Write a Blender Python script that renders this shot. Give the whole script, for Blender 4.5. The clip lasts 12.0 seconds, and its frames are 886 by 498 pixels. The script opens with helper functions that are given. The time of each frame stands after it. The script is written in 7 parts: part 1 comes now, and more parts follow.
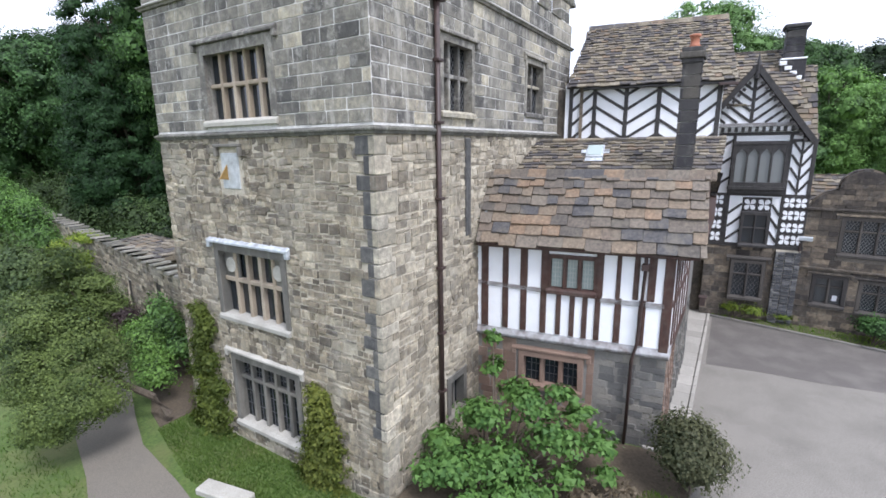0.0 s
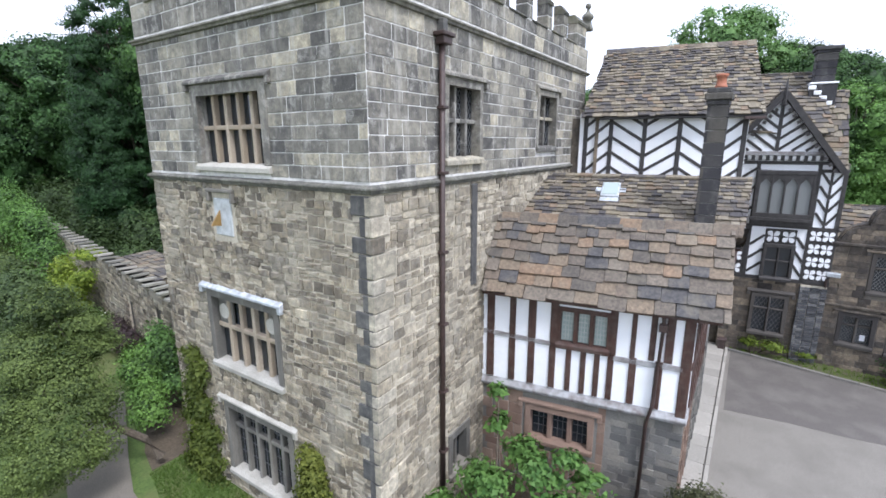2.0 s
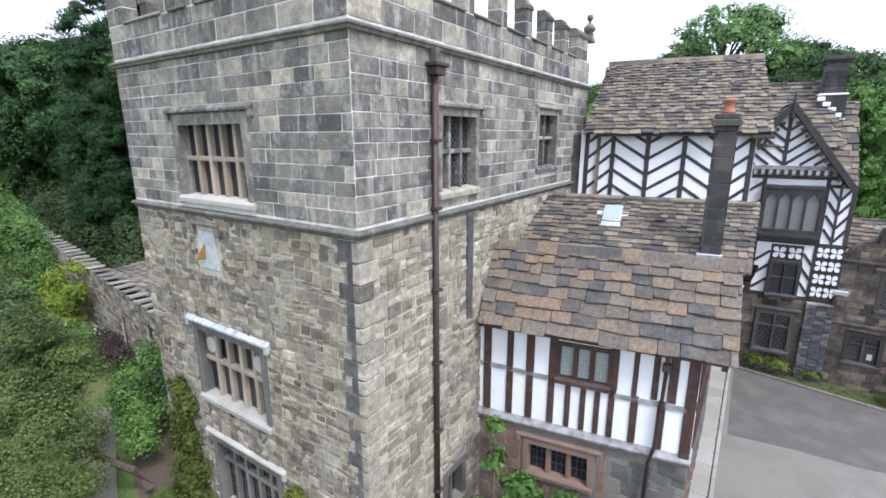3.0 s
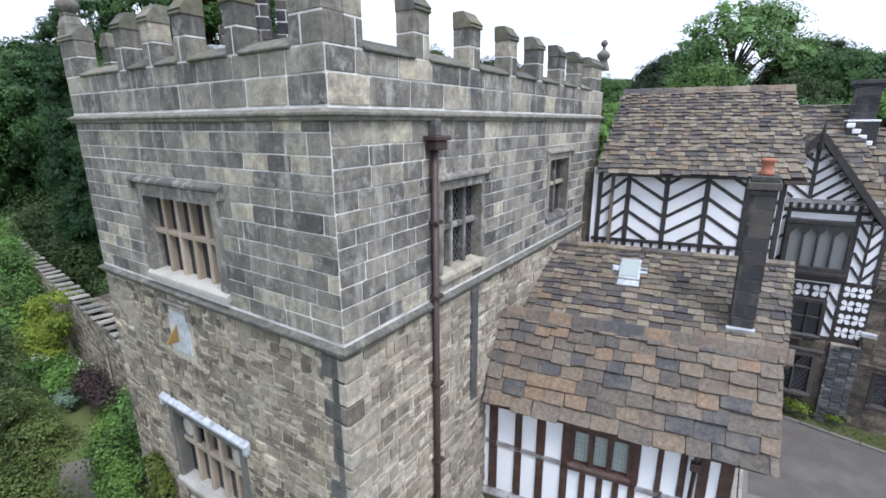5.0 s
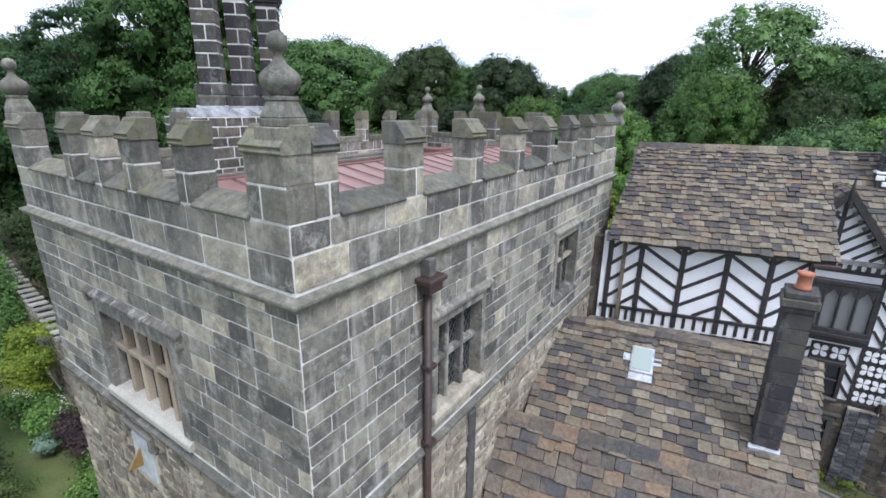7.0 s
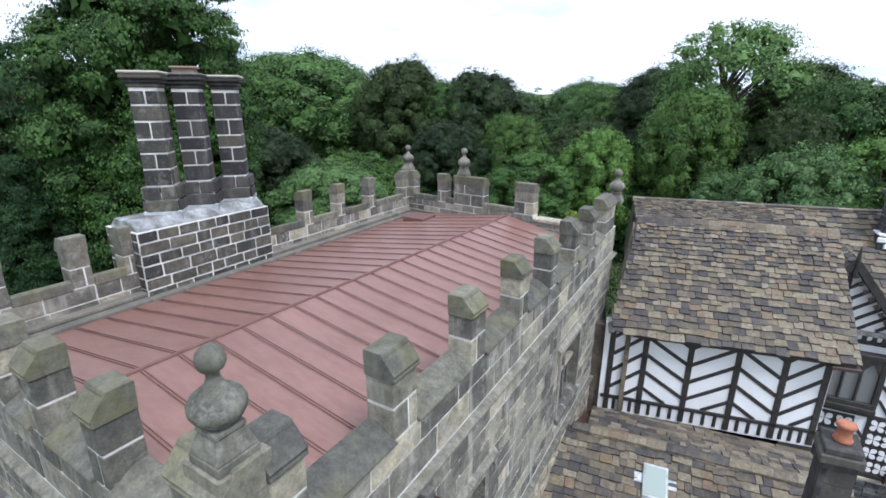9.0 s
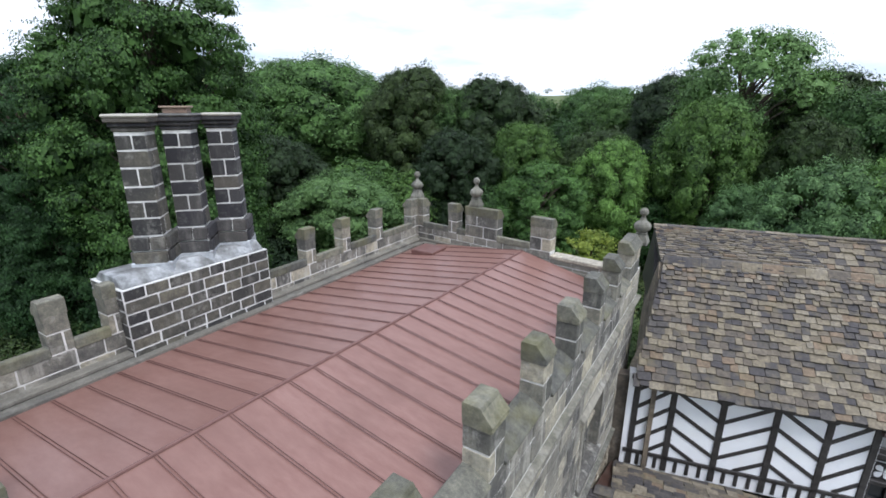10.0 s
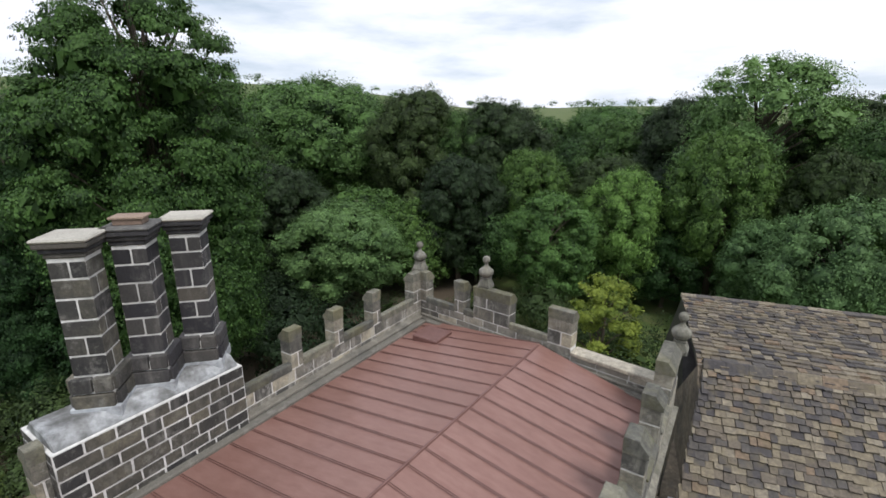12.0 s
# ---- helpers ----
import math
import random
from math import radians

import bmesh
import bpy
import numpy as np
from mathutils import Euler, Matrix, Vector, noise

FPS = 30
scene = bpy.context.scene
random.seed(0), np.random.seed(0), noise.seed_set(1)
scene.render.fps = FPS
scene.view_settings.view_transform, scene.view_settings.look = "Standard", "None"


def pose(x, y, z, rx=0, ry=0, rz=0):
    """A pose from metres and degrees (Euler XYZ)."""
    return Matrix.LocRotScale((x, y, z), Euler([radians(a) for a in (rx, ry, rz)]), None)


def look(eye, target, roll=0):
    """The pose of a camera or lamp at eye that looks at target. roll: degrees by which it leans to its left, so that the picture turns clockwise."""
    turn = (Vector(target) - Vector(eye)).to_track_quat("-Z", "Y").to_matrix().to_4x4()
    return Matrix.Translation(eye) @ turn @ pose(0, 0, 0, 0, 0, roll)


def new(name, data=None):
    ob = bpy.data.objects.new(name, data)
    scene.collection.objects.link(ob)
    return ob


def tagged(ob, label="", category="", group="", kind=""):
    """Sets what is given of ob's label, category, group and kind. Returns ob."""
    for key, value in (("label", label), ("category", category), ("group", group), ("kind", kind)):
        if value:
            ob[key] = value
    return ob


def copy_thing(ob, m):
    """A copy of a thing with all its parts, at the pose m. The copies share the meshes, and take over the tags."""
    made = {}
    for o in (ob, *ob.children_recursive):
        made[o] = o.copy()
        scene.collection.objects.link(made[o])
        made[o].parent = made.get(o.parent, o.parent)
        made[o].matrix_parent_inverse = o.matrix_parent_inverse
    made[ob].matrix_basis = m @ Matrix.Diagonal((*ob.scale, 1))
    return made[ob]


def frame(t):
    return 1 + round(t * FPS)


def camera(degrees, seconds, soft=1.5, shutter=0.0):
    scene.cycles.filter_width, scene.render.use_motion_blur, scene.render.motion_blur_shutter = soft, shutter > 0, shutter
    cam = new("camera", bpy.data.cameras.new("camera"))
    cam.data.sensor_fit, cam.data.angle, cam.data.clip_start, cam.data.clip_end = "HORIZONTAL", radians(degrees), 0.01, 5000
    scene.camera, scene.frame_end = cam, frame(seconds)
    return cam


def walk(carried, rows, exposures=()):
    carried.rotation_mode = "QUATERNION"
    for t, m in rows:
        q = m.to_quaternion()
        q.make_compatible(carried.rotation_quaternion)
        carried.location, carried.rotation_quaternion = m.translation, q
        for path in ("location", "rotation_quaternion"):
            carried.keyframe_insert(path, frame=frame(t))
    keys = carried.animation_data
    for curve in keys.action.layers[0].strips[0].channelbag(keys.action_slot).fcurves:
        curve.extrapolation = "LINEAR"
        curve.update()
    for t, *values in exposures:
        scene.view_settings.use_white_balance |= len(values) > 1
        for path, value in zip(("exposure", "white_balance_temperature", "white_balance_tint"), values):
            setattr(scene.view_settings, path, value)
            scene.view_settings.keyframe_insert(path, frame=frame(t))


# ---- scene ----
cam = camera(87.0, 12.0, soft=1.65)
ROWS = [
    (0.0, 6.052, -7.173, 7.840, 77.65, 0.76, 31.98),
    (0.5, 6.151, -6.934, 8.016, 77.84, 0.73, 31.74),
    (1.0, 6.116, -6.609, 8.294, 77.75, 0.76, 31.61),
    (1.5, 5.856, -6.424, 8.594, 77.72, 0.36, 33.01),
    (2.0, 5.688, -6.246, 9.009, 77.22, 0.14, 33.49),
    (2.5, 5.592, -5.934, 9.460, 76.79, 0.16, 33.54),
    (4.5, 4.789, -4.603, 10.855, 75.20, 0.34, 33.84),
    (5.0, 4.561, -4.265, 11.372, 74.93, 0.30, 33.68),
    (5.5, 4.438, -4.022, 11.920, 75.12, 0.39, 33.56),
    (6.0, 4.215, -3.639, 12.572, 74.08, -0.01, 33.76),
    (6.5, 4.005, -3.266, 13.027, 73.55, -0.23, 33.77),
    (7.0, 3.703, -2.821, 13.467, 72.94, -0.61, 34.06),
    (9.0, 2.448, -1.294, 15.564, 72.78, -0.02, 31.25),
    (9.5, 2.148, -0.866, 15.877, 72.68, -0.12, 31.78),
    (10.0, 1.816, -0.361, 16.340, 72.89, -0.01, 32.41),
    (10.5, 1.543, -0.039, 16.727, 73.36, 0.01, 31.69),
    (11.0, 1.282, 0.401, 17.223, 73.61, 0.05, 32.02),
    (11.5, 0.979, 0.819, 17.610, 73.36, 0.17, 32.13),
    (12.0, 0.632, 1.431, 17.905, 74.13, -0.14, 33.00),
]
walk(cam, [(t, pose(x, y, z, rx, ry, rz)) for t, x, y, z, rx, ry, rz in ROWS],
     [(0.0, 0.93, 6100, 14), (2.5, 0.98, 6020, 13), (5.0, 0.68, 5960, 13), (7.0, 0.6, 6000, 12), (9.5, 0.52, 6080, 10), (11.0, 0.28, 6400, 10), (12.0, 0.16, 6700, 10)])

# ---- sky and sun: a bright overcast afternoon ----
SUN_EL, SUN_AZ = radians(58), radians(115)
world = bpy.data.worlds.new("world")
scene.world = world
world.use_nodes = True
wn, wl = world.node_tree.nodes, world.node_tree.links
wn.clear()
w_out = wn.new("ShaderNodeOutputWorld")
w_bg = wn.new("ShaderNodeBackground")
sky = wn.new("ShaderNodeTexSky")
sky.sky_type, sky.sun_disc = "NISHITA", False
sky.sun_elevation, sky.sun_rotation = SUN_EL, SUN_AZ
w_tc = wn.new("ShaderNodeTexCoord")
w_map = wn.new("ShaderNodeMapping")
w_map.inputs["Scale"].default_value = (1.0, 1.0, 4.5)
w_noise = wn.new("ShaderNodeTexNoise")
w_noise.inputs["Scale"].default_value, w_noise.inputs["Detail"].default_value = 2.2, 8
w_noise.inputs["Roughness"].default_value = 0.55
w_ramp = wn.new("ShaderNodeValToRGB")
w_ramp.color_ramp.elements[0].position, w_ramp.color_ramp.elements[0].color = 0.3, (4.7, 5.9, 7.4, 1)
w_ramp.color_ramp.elements[1].position, w_ramp.color_ramp.elements[1].color = 0.5, (9.7, 10.2, 11.6, 1)
w_mix = wn.new("ShaderNodeMix")
w_mix.data_type = "RGBA"
w_mix.inputs["Factor"].default_value = 0.9
wl.new(w_tc.outputs["Generated"], w_map.inputs["Vector"])
wl.new(w_map.outputs["Vector"], w_noise.inputs["Vector"])
wl.new(w_noise.outputs["Fac"], w_ramp.inputs["Fac"])
wl.new(sky.outputs["Color"], w_mix.inputs["A"])
wl.new(w_ramp.outputs["Color"], w_mix.inputs["B"])
wl.new(w_mix.outputs["Result"], w_bg.inputs["Color"])
w_bg.inputs["Strength"].default_value = 0.1
wl.new(w_bg.outputs["Background"], w_out.inputs["Surface"])

sun = new("sun", bpy.data.lights.new("sun", "SUN"))
sun.data.energy, sun.data.angle, sun.data.color = 2.2, radians(16), (1.0, 0.97, 0.97)
SUN_DIR = Vector((math.cos(SUN_EL) * math.sin(SUN_AZ), math.cos(SUN_EL) * math.cos(SUN_AZ), math.sin(SUN_EL)))
sun.matrix_world = look(SUN_DIR * 60, (0, 0, 0))

# ---- materials ----
def nodes_of(name):
    m = bpy.data.materials.new(name)
    m.use_nodes = True
    nt = m.node_tree
    return m, nt.nodes, nt.links, nt.nodes["Principled BSDF"]


def ramp(nd, stops):
    r = nd.new("ShaderNodeValToRGB")
    e = r.color_ramp.elements
    e[0].position, e[0].color = stops[0][0], (*stops[0][1], 1)
    e[1].position, e[1].color = stops[-1][0], (*stops[-1][1], 1)
    for p, c in stops[1:-1]:
        x = e.new(p)
        x.color = (*c, 1)
    return r


def noise_tex(nd, lk, vec, scale, detail=6.0, rough=0.6):
    n = nd.new("ShaderNodeTexNoise")
    n.inputs["Scale"].default_value, n.inputs["Detail"].default_value, n.inputs["Roughness"].default_value = scale, detail, rough
    if vec:
        lk.new(vec, n.inputs["Vector"])
    return n


def mixc(nd, lk, kind, fac, a, b):
    m = nd.new("ShaderNodeMix")
    m.data_type, m.blend_type = "RGBA", kind
    for sock, val in (("Factor", fac), ("A", a), ("B", b)):
        if isinstance(val, (int, float)):
            m.inputs[sock].default_value = val
        elif isinstance(val, tuple):
            m.inputs[sock].default_value = (*val, 1)
        else:
            lk.new(val, m.inputs[sock])
    return m.outputs["Result"]


def bump(nd, lk, bs, height, strength, dist=0.02):
    b = nd.new("ShaderNodeBump")
    b.inputs["Strength"].default_value, b.inputs["Distance"].default_value = strength, dist
    lk.new(height, b.inputs["Height"])
    lk.new(b.outputs["Normal"], bs.inputs["Normal"])


def stone_mat(name, stops, stain=(0.05, 0.05, 0.048), stain_amt=0.55, grain=34.0, rough=0.9, bumpy=0.5, streak=0.0, pale=None, mottle=False, wash=0.0, bleach=0.0):
    """Stone whose colour changes from block to block, with grain, sooty blotches and rain streaks."""
    m, nd, lk, bs = nodes_of(name)
    pos = nd.new("ShaderNodeNewGeometry")
    info = nd.new("ShaderNodeObjectInfo")
    add = nd.new("ShaderNodeMath")
    add.operation = "ADD"
    lk.new(info.outputs["Random"], add.inputs[0])
    lk.new(pos.outputs["Random Per Island"], add.inputs[1])
    fr = nd.new("ShaderNodeMath")
    fr.operation = "FRACT"
    lk.new(add.outputs[0], fr.inputs[0])
    r = ramp(nd, stops)
    lk.new(fr.outputs[0], r.inputs["Fac"])
    n1 = noise_tex(nd, lk, pos.outputs["Position"], grain, 8, 0.7)
    n2 = noise_tex(nd, lk, pos.outputs["Position"], 1.1, 6, 0.62)
    g = ramp(nd, [(0.25, (0.62, 0.62, 0.62)), (0.75, (1.25, 1.25, 1.25))])
    lk.new(n1.outputs["Fac"], g.inputs["Fac"])
    col = mixc(nd, lk, "MULTIPLY", 1.0, r.outputs["Color"], g.outputs["Color"])
    if mottle:
        n4 = noise_tex(nd, lk, pos.outputs["Position"], 6.5, 5, 0.7)
        g4 = ramp(nd, [(0.3, (0.55, 0.56, 0.58)), (0.5, (1, 1, 1)), (0.72, (1.6, 1.58, 1.5))])
        lk.new(n4.outputs["Fac"], g4.inputs["Fac"])
        col = mixc(nd, lk, "MULTIPLY", 1.0, col, g4.outputs["Color"])
    s = ramp(nd, [(0.46, (0, 0, 0)), (0.68, (stain_amt,) * 3)])
    lk.new(n2.outputs["Fac"], s.inputs["Fac"])
    col = mixc(nd, lk, "MIX", s.outputs["Color"], col, stain)
    if streak:
        mp = nd.new("ShaderNodeMapping")
        mp.inputs["Scale"].default_value = (2.6, 2.6, 0.35)
        lk.new(pos.outputs["Position"], mp.inputs["Vector"])
        n3 = noise_tex(nd, lk, mp.outputs["Vector"], 1.6, 5, 0.6)
        s3 = ramp(nd, [(0.54, (0, 0, 0)), (0.74, (streak,) * 3)])
        lk.new(n3.outputs["Fac"], s3.inputs["Fac"])
        col = mixc(nd, lk, "MIX", s3.outputs["Color"], col, pale or (0.42, 0.4, 0.35))
    if wash:
        n5 = noise_tex(nd, lk, pos.outputs["Position"], 2.7, 8, 0.78)
        s5 = ramp(nd, [(0.53, (0, 0, 0)), (0.63, (wash,) * 3)])
        lk.new(n5.outputs["Fac"], s5.inputs["Fac"])
        col = mixc(nd, lk, "MIX", s5.outputs["Color"], col, (0.4, 0.39, 0.35))
    if bleach:
        # broad areas where old limewash and lichen have paled the stones
        n6 = noise_tex(nd, lk, pos.outputs["Position"], 0.62, 7, 0.66)
        s6 = ramp(nd, [(0.5, (0, 0, 0)), (0.64, (bleach,) * 3)])
        lk.new(n6.outputs["Fac"], s6.inputs["Fac"])
        col = mixc(nd, lk, "MIX", s6.outputs["Color"], col, (0.33, 0.31, 0.25))
    lk.new(col, bs.inputs["Base Color"])
    bs.inputs["Roughness"].default_value = rough
    bump(nd, lk, bs, n1.outputs["Fac"], bumpy, 0.02)
    return m


def plain_mat(name, a, b, scale=8.0, rough=0.7, bumpy=0.2, metal=0.0, blot=None, blot_amt=0.0, blot_scale=1.2, stretch=None):
    m, nd, lk, bs = nodes_of(name)
    pos = nd.new("ShaderNodeNewGeometry")
    vec = pos.outputs["Position"]
    if stretch:
        mp = nd.new("ShaderNodeMapping")
        mp.inputs["Scale"].default_value = stretch
        lk.new(vec, mp.inputs["Vector"])
        vec = mp.outputs["Vector"]
    n1 = noise_tex(nd, lk, vec, scale, 7, 0.65)
    r = ramp(nd, [(0.3, a), (0.7, b)])
    lk.new(n1.outputs["Fac"], r.inputs["Fac"])
    col = r.outputs["Color"]
    if blot:
        n2 = noise_tex(nd, lk, pos.outputs["Position"], blot_scale, 5, 0.6)
        s = ramp(nd, [(0.45, (0, 0, 0)), (0.7, (blot_amt,) * 3)])
        lk.new(n2.outputs["Fac"], s.inputs["Fac"])
        col = mixc(nd, lk, "MIX", s.outputs["Color"], col, blot)
    lk.new(col, bs.inputs["Base Color"])
    bs.inputs["Roughness"].default_value, bs.inputs["Metallic"].default_value = rough, metal
    bump(nd, lk, bs, n1.outputs["Fac"], bumpy, 0.01)
    return m


def slate_mat(name, stops, lichen=(0.33, 0.27, 0.12), lichen_amt=0.35):
    m, nd, lk, bs = nodes_of(name)
    pos = nd.new("ShaderNodeNewGeometry")
    info = nd.new("ShaderNodeObjectInfo")
    add = nd.new("ShaderNodeMath")
    add.operation = "ADD"
    lk.new(info.outputs["Random"], add.inputs[0])
    lk.new(pos.outputs["Random Per Island"], add.inputs[1])
    fr = nd.new("ShaderNodeMath")
    fr.operation = "FRACT"
    lk.new(add.outputs[0], fr.inputs[0])
    r = ramp(nd, stops)
    r.color_ramp.interpolation = "CONSTANT"
    lk.new(fr.outputs[0], r.inputs["Fac"])
    n1 = noise_tex(nd, lk, pos.outputs["Position"], 13, 8, 0.75)
    n2 = noise_tex(nd, lk, pos.outputs["Position"], 2.4, 7, 0.7)
    g = ramp(nd, [(0.28, (0.42, 0.42, 0.44)), (0.5, (0.95, 0.95, 0.95)), (0.72, (1.65, 1.62, 1.55))])
    lk.new(n1.outputs["Fac"], g.inputs["Fac"])
    col = mixc(nd, lk, "MULTIPLY", 1.0, r.outputs["Color"], g.outputs["Color"])
    s = ramp(nd, [(0.5, (0, 0, 0)), (0.66, (lichen_amt,) * 3)])
    lk.new(n2.outputs["Fac"], s.inputs["Fac"])
    col = mixc(nd, lk, "MIX", s.outputs["Color"], col, lichen)
    lk.new(col, bs.inputs["Base Color"])
    bs.inputs["Roughness"].default_value = 0.85
    bump(nd, lk, bs, n1.outputs["Fac"], 0.45, 0.015)
    return m


def leaf_mat(name, dark, light, trans=0.1):
    """Leaves: tone changes softly from bough to bough, a little from leaf to leaf and from tree to tree."""
    m, nd, lk, bs = nodes_of(name)
    pos = nd.new("ShaderNodeNewGeometry")
    info = nd.new("ShaderNodeObjectInfo")
    tc = nd.new("ShaderNodeTexCoord")
    n = noise_tex(nd, lk, tc.outputs["Object"], 0.55, 4, 0.65)
    add = nd.new("ShaderNodeMath")
    add.operation = "MULTIPLY_ADD"
    add.inputs[1].default_value = 0.42
    lk.new(pos.outputs["Random Per Island"], add.inputs[0])
    lk.new(n.outputs["Fac"], add.inputs[2])
    r = ramp(nd, [(0.42, dark), (0.95, light)])
    lk.new(add.outputs[0], r.inputs["Fac"])
    tint = ramp(nd, [(0.0, (0.5, 0.62, 0.6)), (0.45, (0.95, 0.95, 0.95)), (0.75, (1.1, 1.12, 0.85)), (1.0, (1.3, 1.22, 0.95))])
    lk.new(info.outputs["Random"], tint.inputs["Fac"])
    col = mixc(nd, lk, "MULTIPLY", 1.0, r.outputs["Color"], tint.outputs["Color"])
    lk.new(col, bs.inputs["Base Color"])
    bs.inputs["Roughness"].default_value = 0.6
    bs.inputs["Specular IOR Level"].default_value = 0.2
    tr = nd.new("ShaderNodeBsdfTranslucent")
    lk.new(mixc(nd, lk, "MULTIPLY", 1.0, col, (1.3, 1.5, 0.6)), tr.inputs["Color"])
    mx = nd.new("ShaderNodeMixShader")
    mx.inputs["Fac"].default_value = trans
    lk.new(bs.outputs["BSDF"], mx.inputs[1])
    lk.new(tr.outputs["BSDF"], mx.inputs[2])
    lk.new(mx.outputs["Shader"], nd["Material Output"].inputs["Surface"])
    return m


def glass_mat(name, tint=(0.02, 0.025, 0.03), rough=0.06):
    m, nd, lk, bs = nodes_of(name)
    n = noise_tex(nd, lk, None, 3.0, 3, 0.5)
    bs.inputs["Base Color"].default_value = (*tint, 1)
    bs.inputs["Roughness"].default_value = rough
    bs.inputs["Specular IOR Level"].default_value = 0.6
    bump(nd, lk, bs, n.outputs["Fac"], 0.12, 0.02)
    return m


ASHLAR = stone_mat("ashlar", [(0.0, (0.077, 0.074, 0.066)), (0.3, (0.14, 0.132, 0.114)), (0.6, (0.204, 0.19, 0.156)), (0.86, (0.292, 0.27, 0.211)), (1.0, (0.462, 0.413, 0.303))],
                   stain=(0.057, 0.056, 0.055), stain_amt=0.72, streak=0.7, pale=(0.506, 0.49, 0.435), mottle=True, wash=0.6, bleach=0.45)
MERLON_STONE = stone_mat("dark_merlon_stone", [(0.0, (0.079, 0.078, 0.068)), (0.5, (0.135, 0.129, 0.107)), (0.85, (0.208, 0.193, 0.15)), (1.0, (0.351, 0.319, 0.239))], stain=(0.055, 0.054, 0.05), stain_amt=0.5, streak=0.6, pale=(0.4, 0.385, 0.32), mottle=True, wash=0.4)
CAPSTONE = stone_mat("lichened_cap_stone", [(0.0, (0.075, 0.075, 0.066)), (0.5, (0.117, 0.115, 0.096)), (1.0, (0.18, 0.173, 0.132))], stain=(0.15, 0.14, 0.05), stain_amt=0.5, streak=0.35, pale=(0.24, 0.235, 0.19), mottle=True)
ASHLAR_SOOT = stone_mat("sooty_ashlar", [(0.0, (0.02, 0.02, 0.024)), (0.5, (0.042, 0.041, 0.044)), (0.85, (0.062, 0.059, 0.055)), (1.0, (0.095, 0.086, 0.07))],
                        stain=(0.02, 0.02, 0.022), stain_amt=0.6, streak=0.15, wash=0.12)
STACK_STONE = stone_mat("olive_stack_ashlar", [(0.0, (0.026, 0.026, 0.026)), (0.4, (0.058, 0.056, 0.048)), (0.75, (0.088, 0.083, 0.066)), (1.0, (0.14, 0.128, 0.095))], stain=(0.03, 0.03, 0.031), stain_amt=0.7, streak=0.3, pale=(0.3, 0.29, 0.26), mottle=True, wash=0.25)
RUBBLE = stone_mat("rubble", [(0.0, (0.082, 0.069, 0.052)), (0.2, (0.165, 0.138, 0.099)), (0.55, (0.262, 0.222, 0.156)), (0.85, (0.35, 0.302, 0.217)), (1.0, (0.47, 0.415, 0.31))],
                   stain=(0.13, 0.12, 0.1), stain_amt=0.6, bumpy=0.9, streak=0.3, pale=(0.42, 0.39, 0.32), mottle=True, wash=0.3, bleach=0.50)
RUBBLE_PALE = stone_mat("cream_washed_rubble", [(0.0, (0.13, 0.112, 0.085)), (0.2, (0.22, 0.19, 0.14)), (0.55, (0.32, 0.28, 0.205)), (0.85, (0.4, 0.355, 0.27)), (1.0, (0.5, 0.45, 0.35))], stain=(0.14, 0.12, 0.09), stain_amt=0.5, streak=0.45, pale=(0.5, 0.46, 0.37), mottle=True, wash=0.3, bleach=0.4)
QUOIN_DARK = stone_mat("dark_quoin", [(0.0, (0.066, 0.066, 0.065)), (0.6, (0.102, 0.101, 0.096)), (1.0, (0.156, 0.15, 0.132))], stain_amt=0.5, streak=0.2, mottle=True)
STRING_STONE = stone_mat("mossy_moulded_stone", [(0.0, (0.085, 0.083, 0.073)), (0.5, (0.128, 0.124, 0.105)), (1.0, (0.185, 0.176, 0.145))], stain=(0.075, 0.076, 0.048), stain_amt=0.7, streak=0.45, pale=(0.33, 0.32, 0.27), mottle=True, wash=0.25)
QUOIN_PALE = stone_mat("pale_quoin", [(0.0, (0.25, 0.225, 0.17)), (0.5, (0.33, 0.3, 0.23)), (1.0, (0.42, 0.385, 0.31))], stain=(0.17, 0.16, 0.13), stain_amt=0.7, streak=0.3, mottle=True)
MORTAR = plain_mat("lime_mortar", (0.48, 0.47, 0.44), (0.76, 0.745, 0.7), 9, 0.95, 0.4, blot=(0.22, 0.215, 0.2), blot_amt=0.6, blot_scale=1.9)
MORTAR_WHITE = plain_mat("white_lime_pointing", (0.5, 0.5, 0.48), (0.75, 0.75, 0.72), 9, 0.95, 0.4, blot=(0.25, 0.25, 0.24), blot_amt=0.8, blot_scale=1.9)
BUFF_MULLION = stone_mat("buff_mullion_stone", [(0.0, (0.275, 0.222, 0.156)), (1.0, (0.425, 0.362, 0.275))], stain=(0.14, 0.12, 0.095), stain_amt=0.6)
MORTAR_BUFF = plain_mat("buff_mortar", (0.34, 0.305, 0.23), (0.56, 0.51, 0.41), 14, 0.95, 0.5, blot=(0.17, 0.155, 0.12), blot_amt=0.6)
DRESSED = stone_mat("dressed_stone", [(0.0, (0.12, 0.115, 0.1)), (0.5, (0.165, 0.155, 0.13)), (1.0, (0.225, 0.205, 0.165))], stain=(0.07, 0.07, 0.065), stain_amt=0.65, streak=0.3)
PALE_DRESS = stone_mat("pale_dressed_stone", [(0.0, (0.34, 0.33, 0.29)), (1.0, (0.46, 0.44, 0.38))], stain=(0.2, 0.19, 0.16), stain_amt=0.6)
RED_STONE = stone_mat("red_sandstone", [(0.0, (0.158, 0.104, 0.077)), (0.5, (0.22, 0.148, 0.11)), (1.0, (0.29, 0.216, 0.163))], stain=(0.14, 0.1, 0.08), stain_amt=0.5)
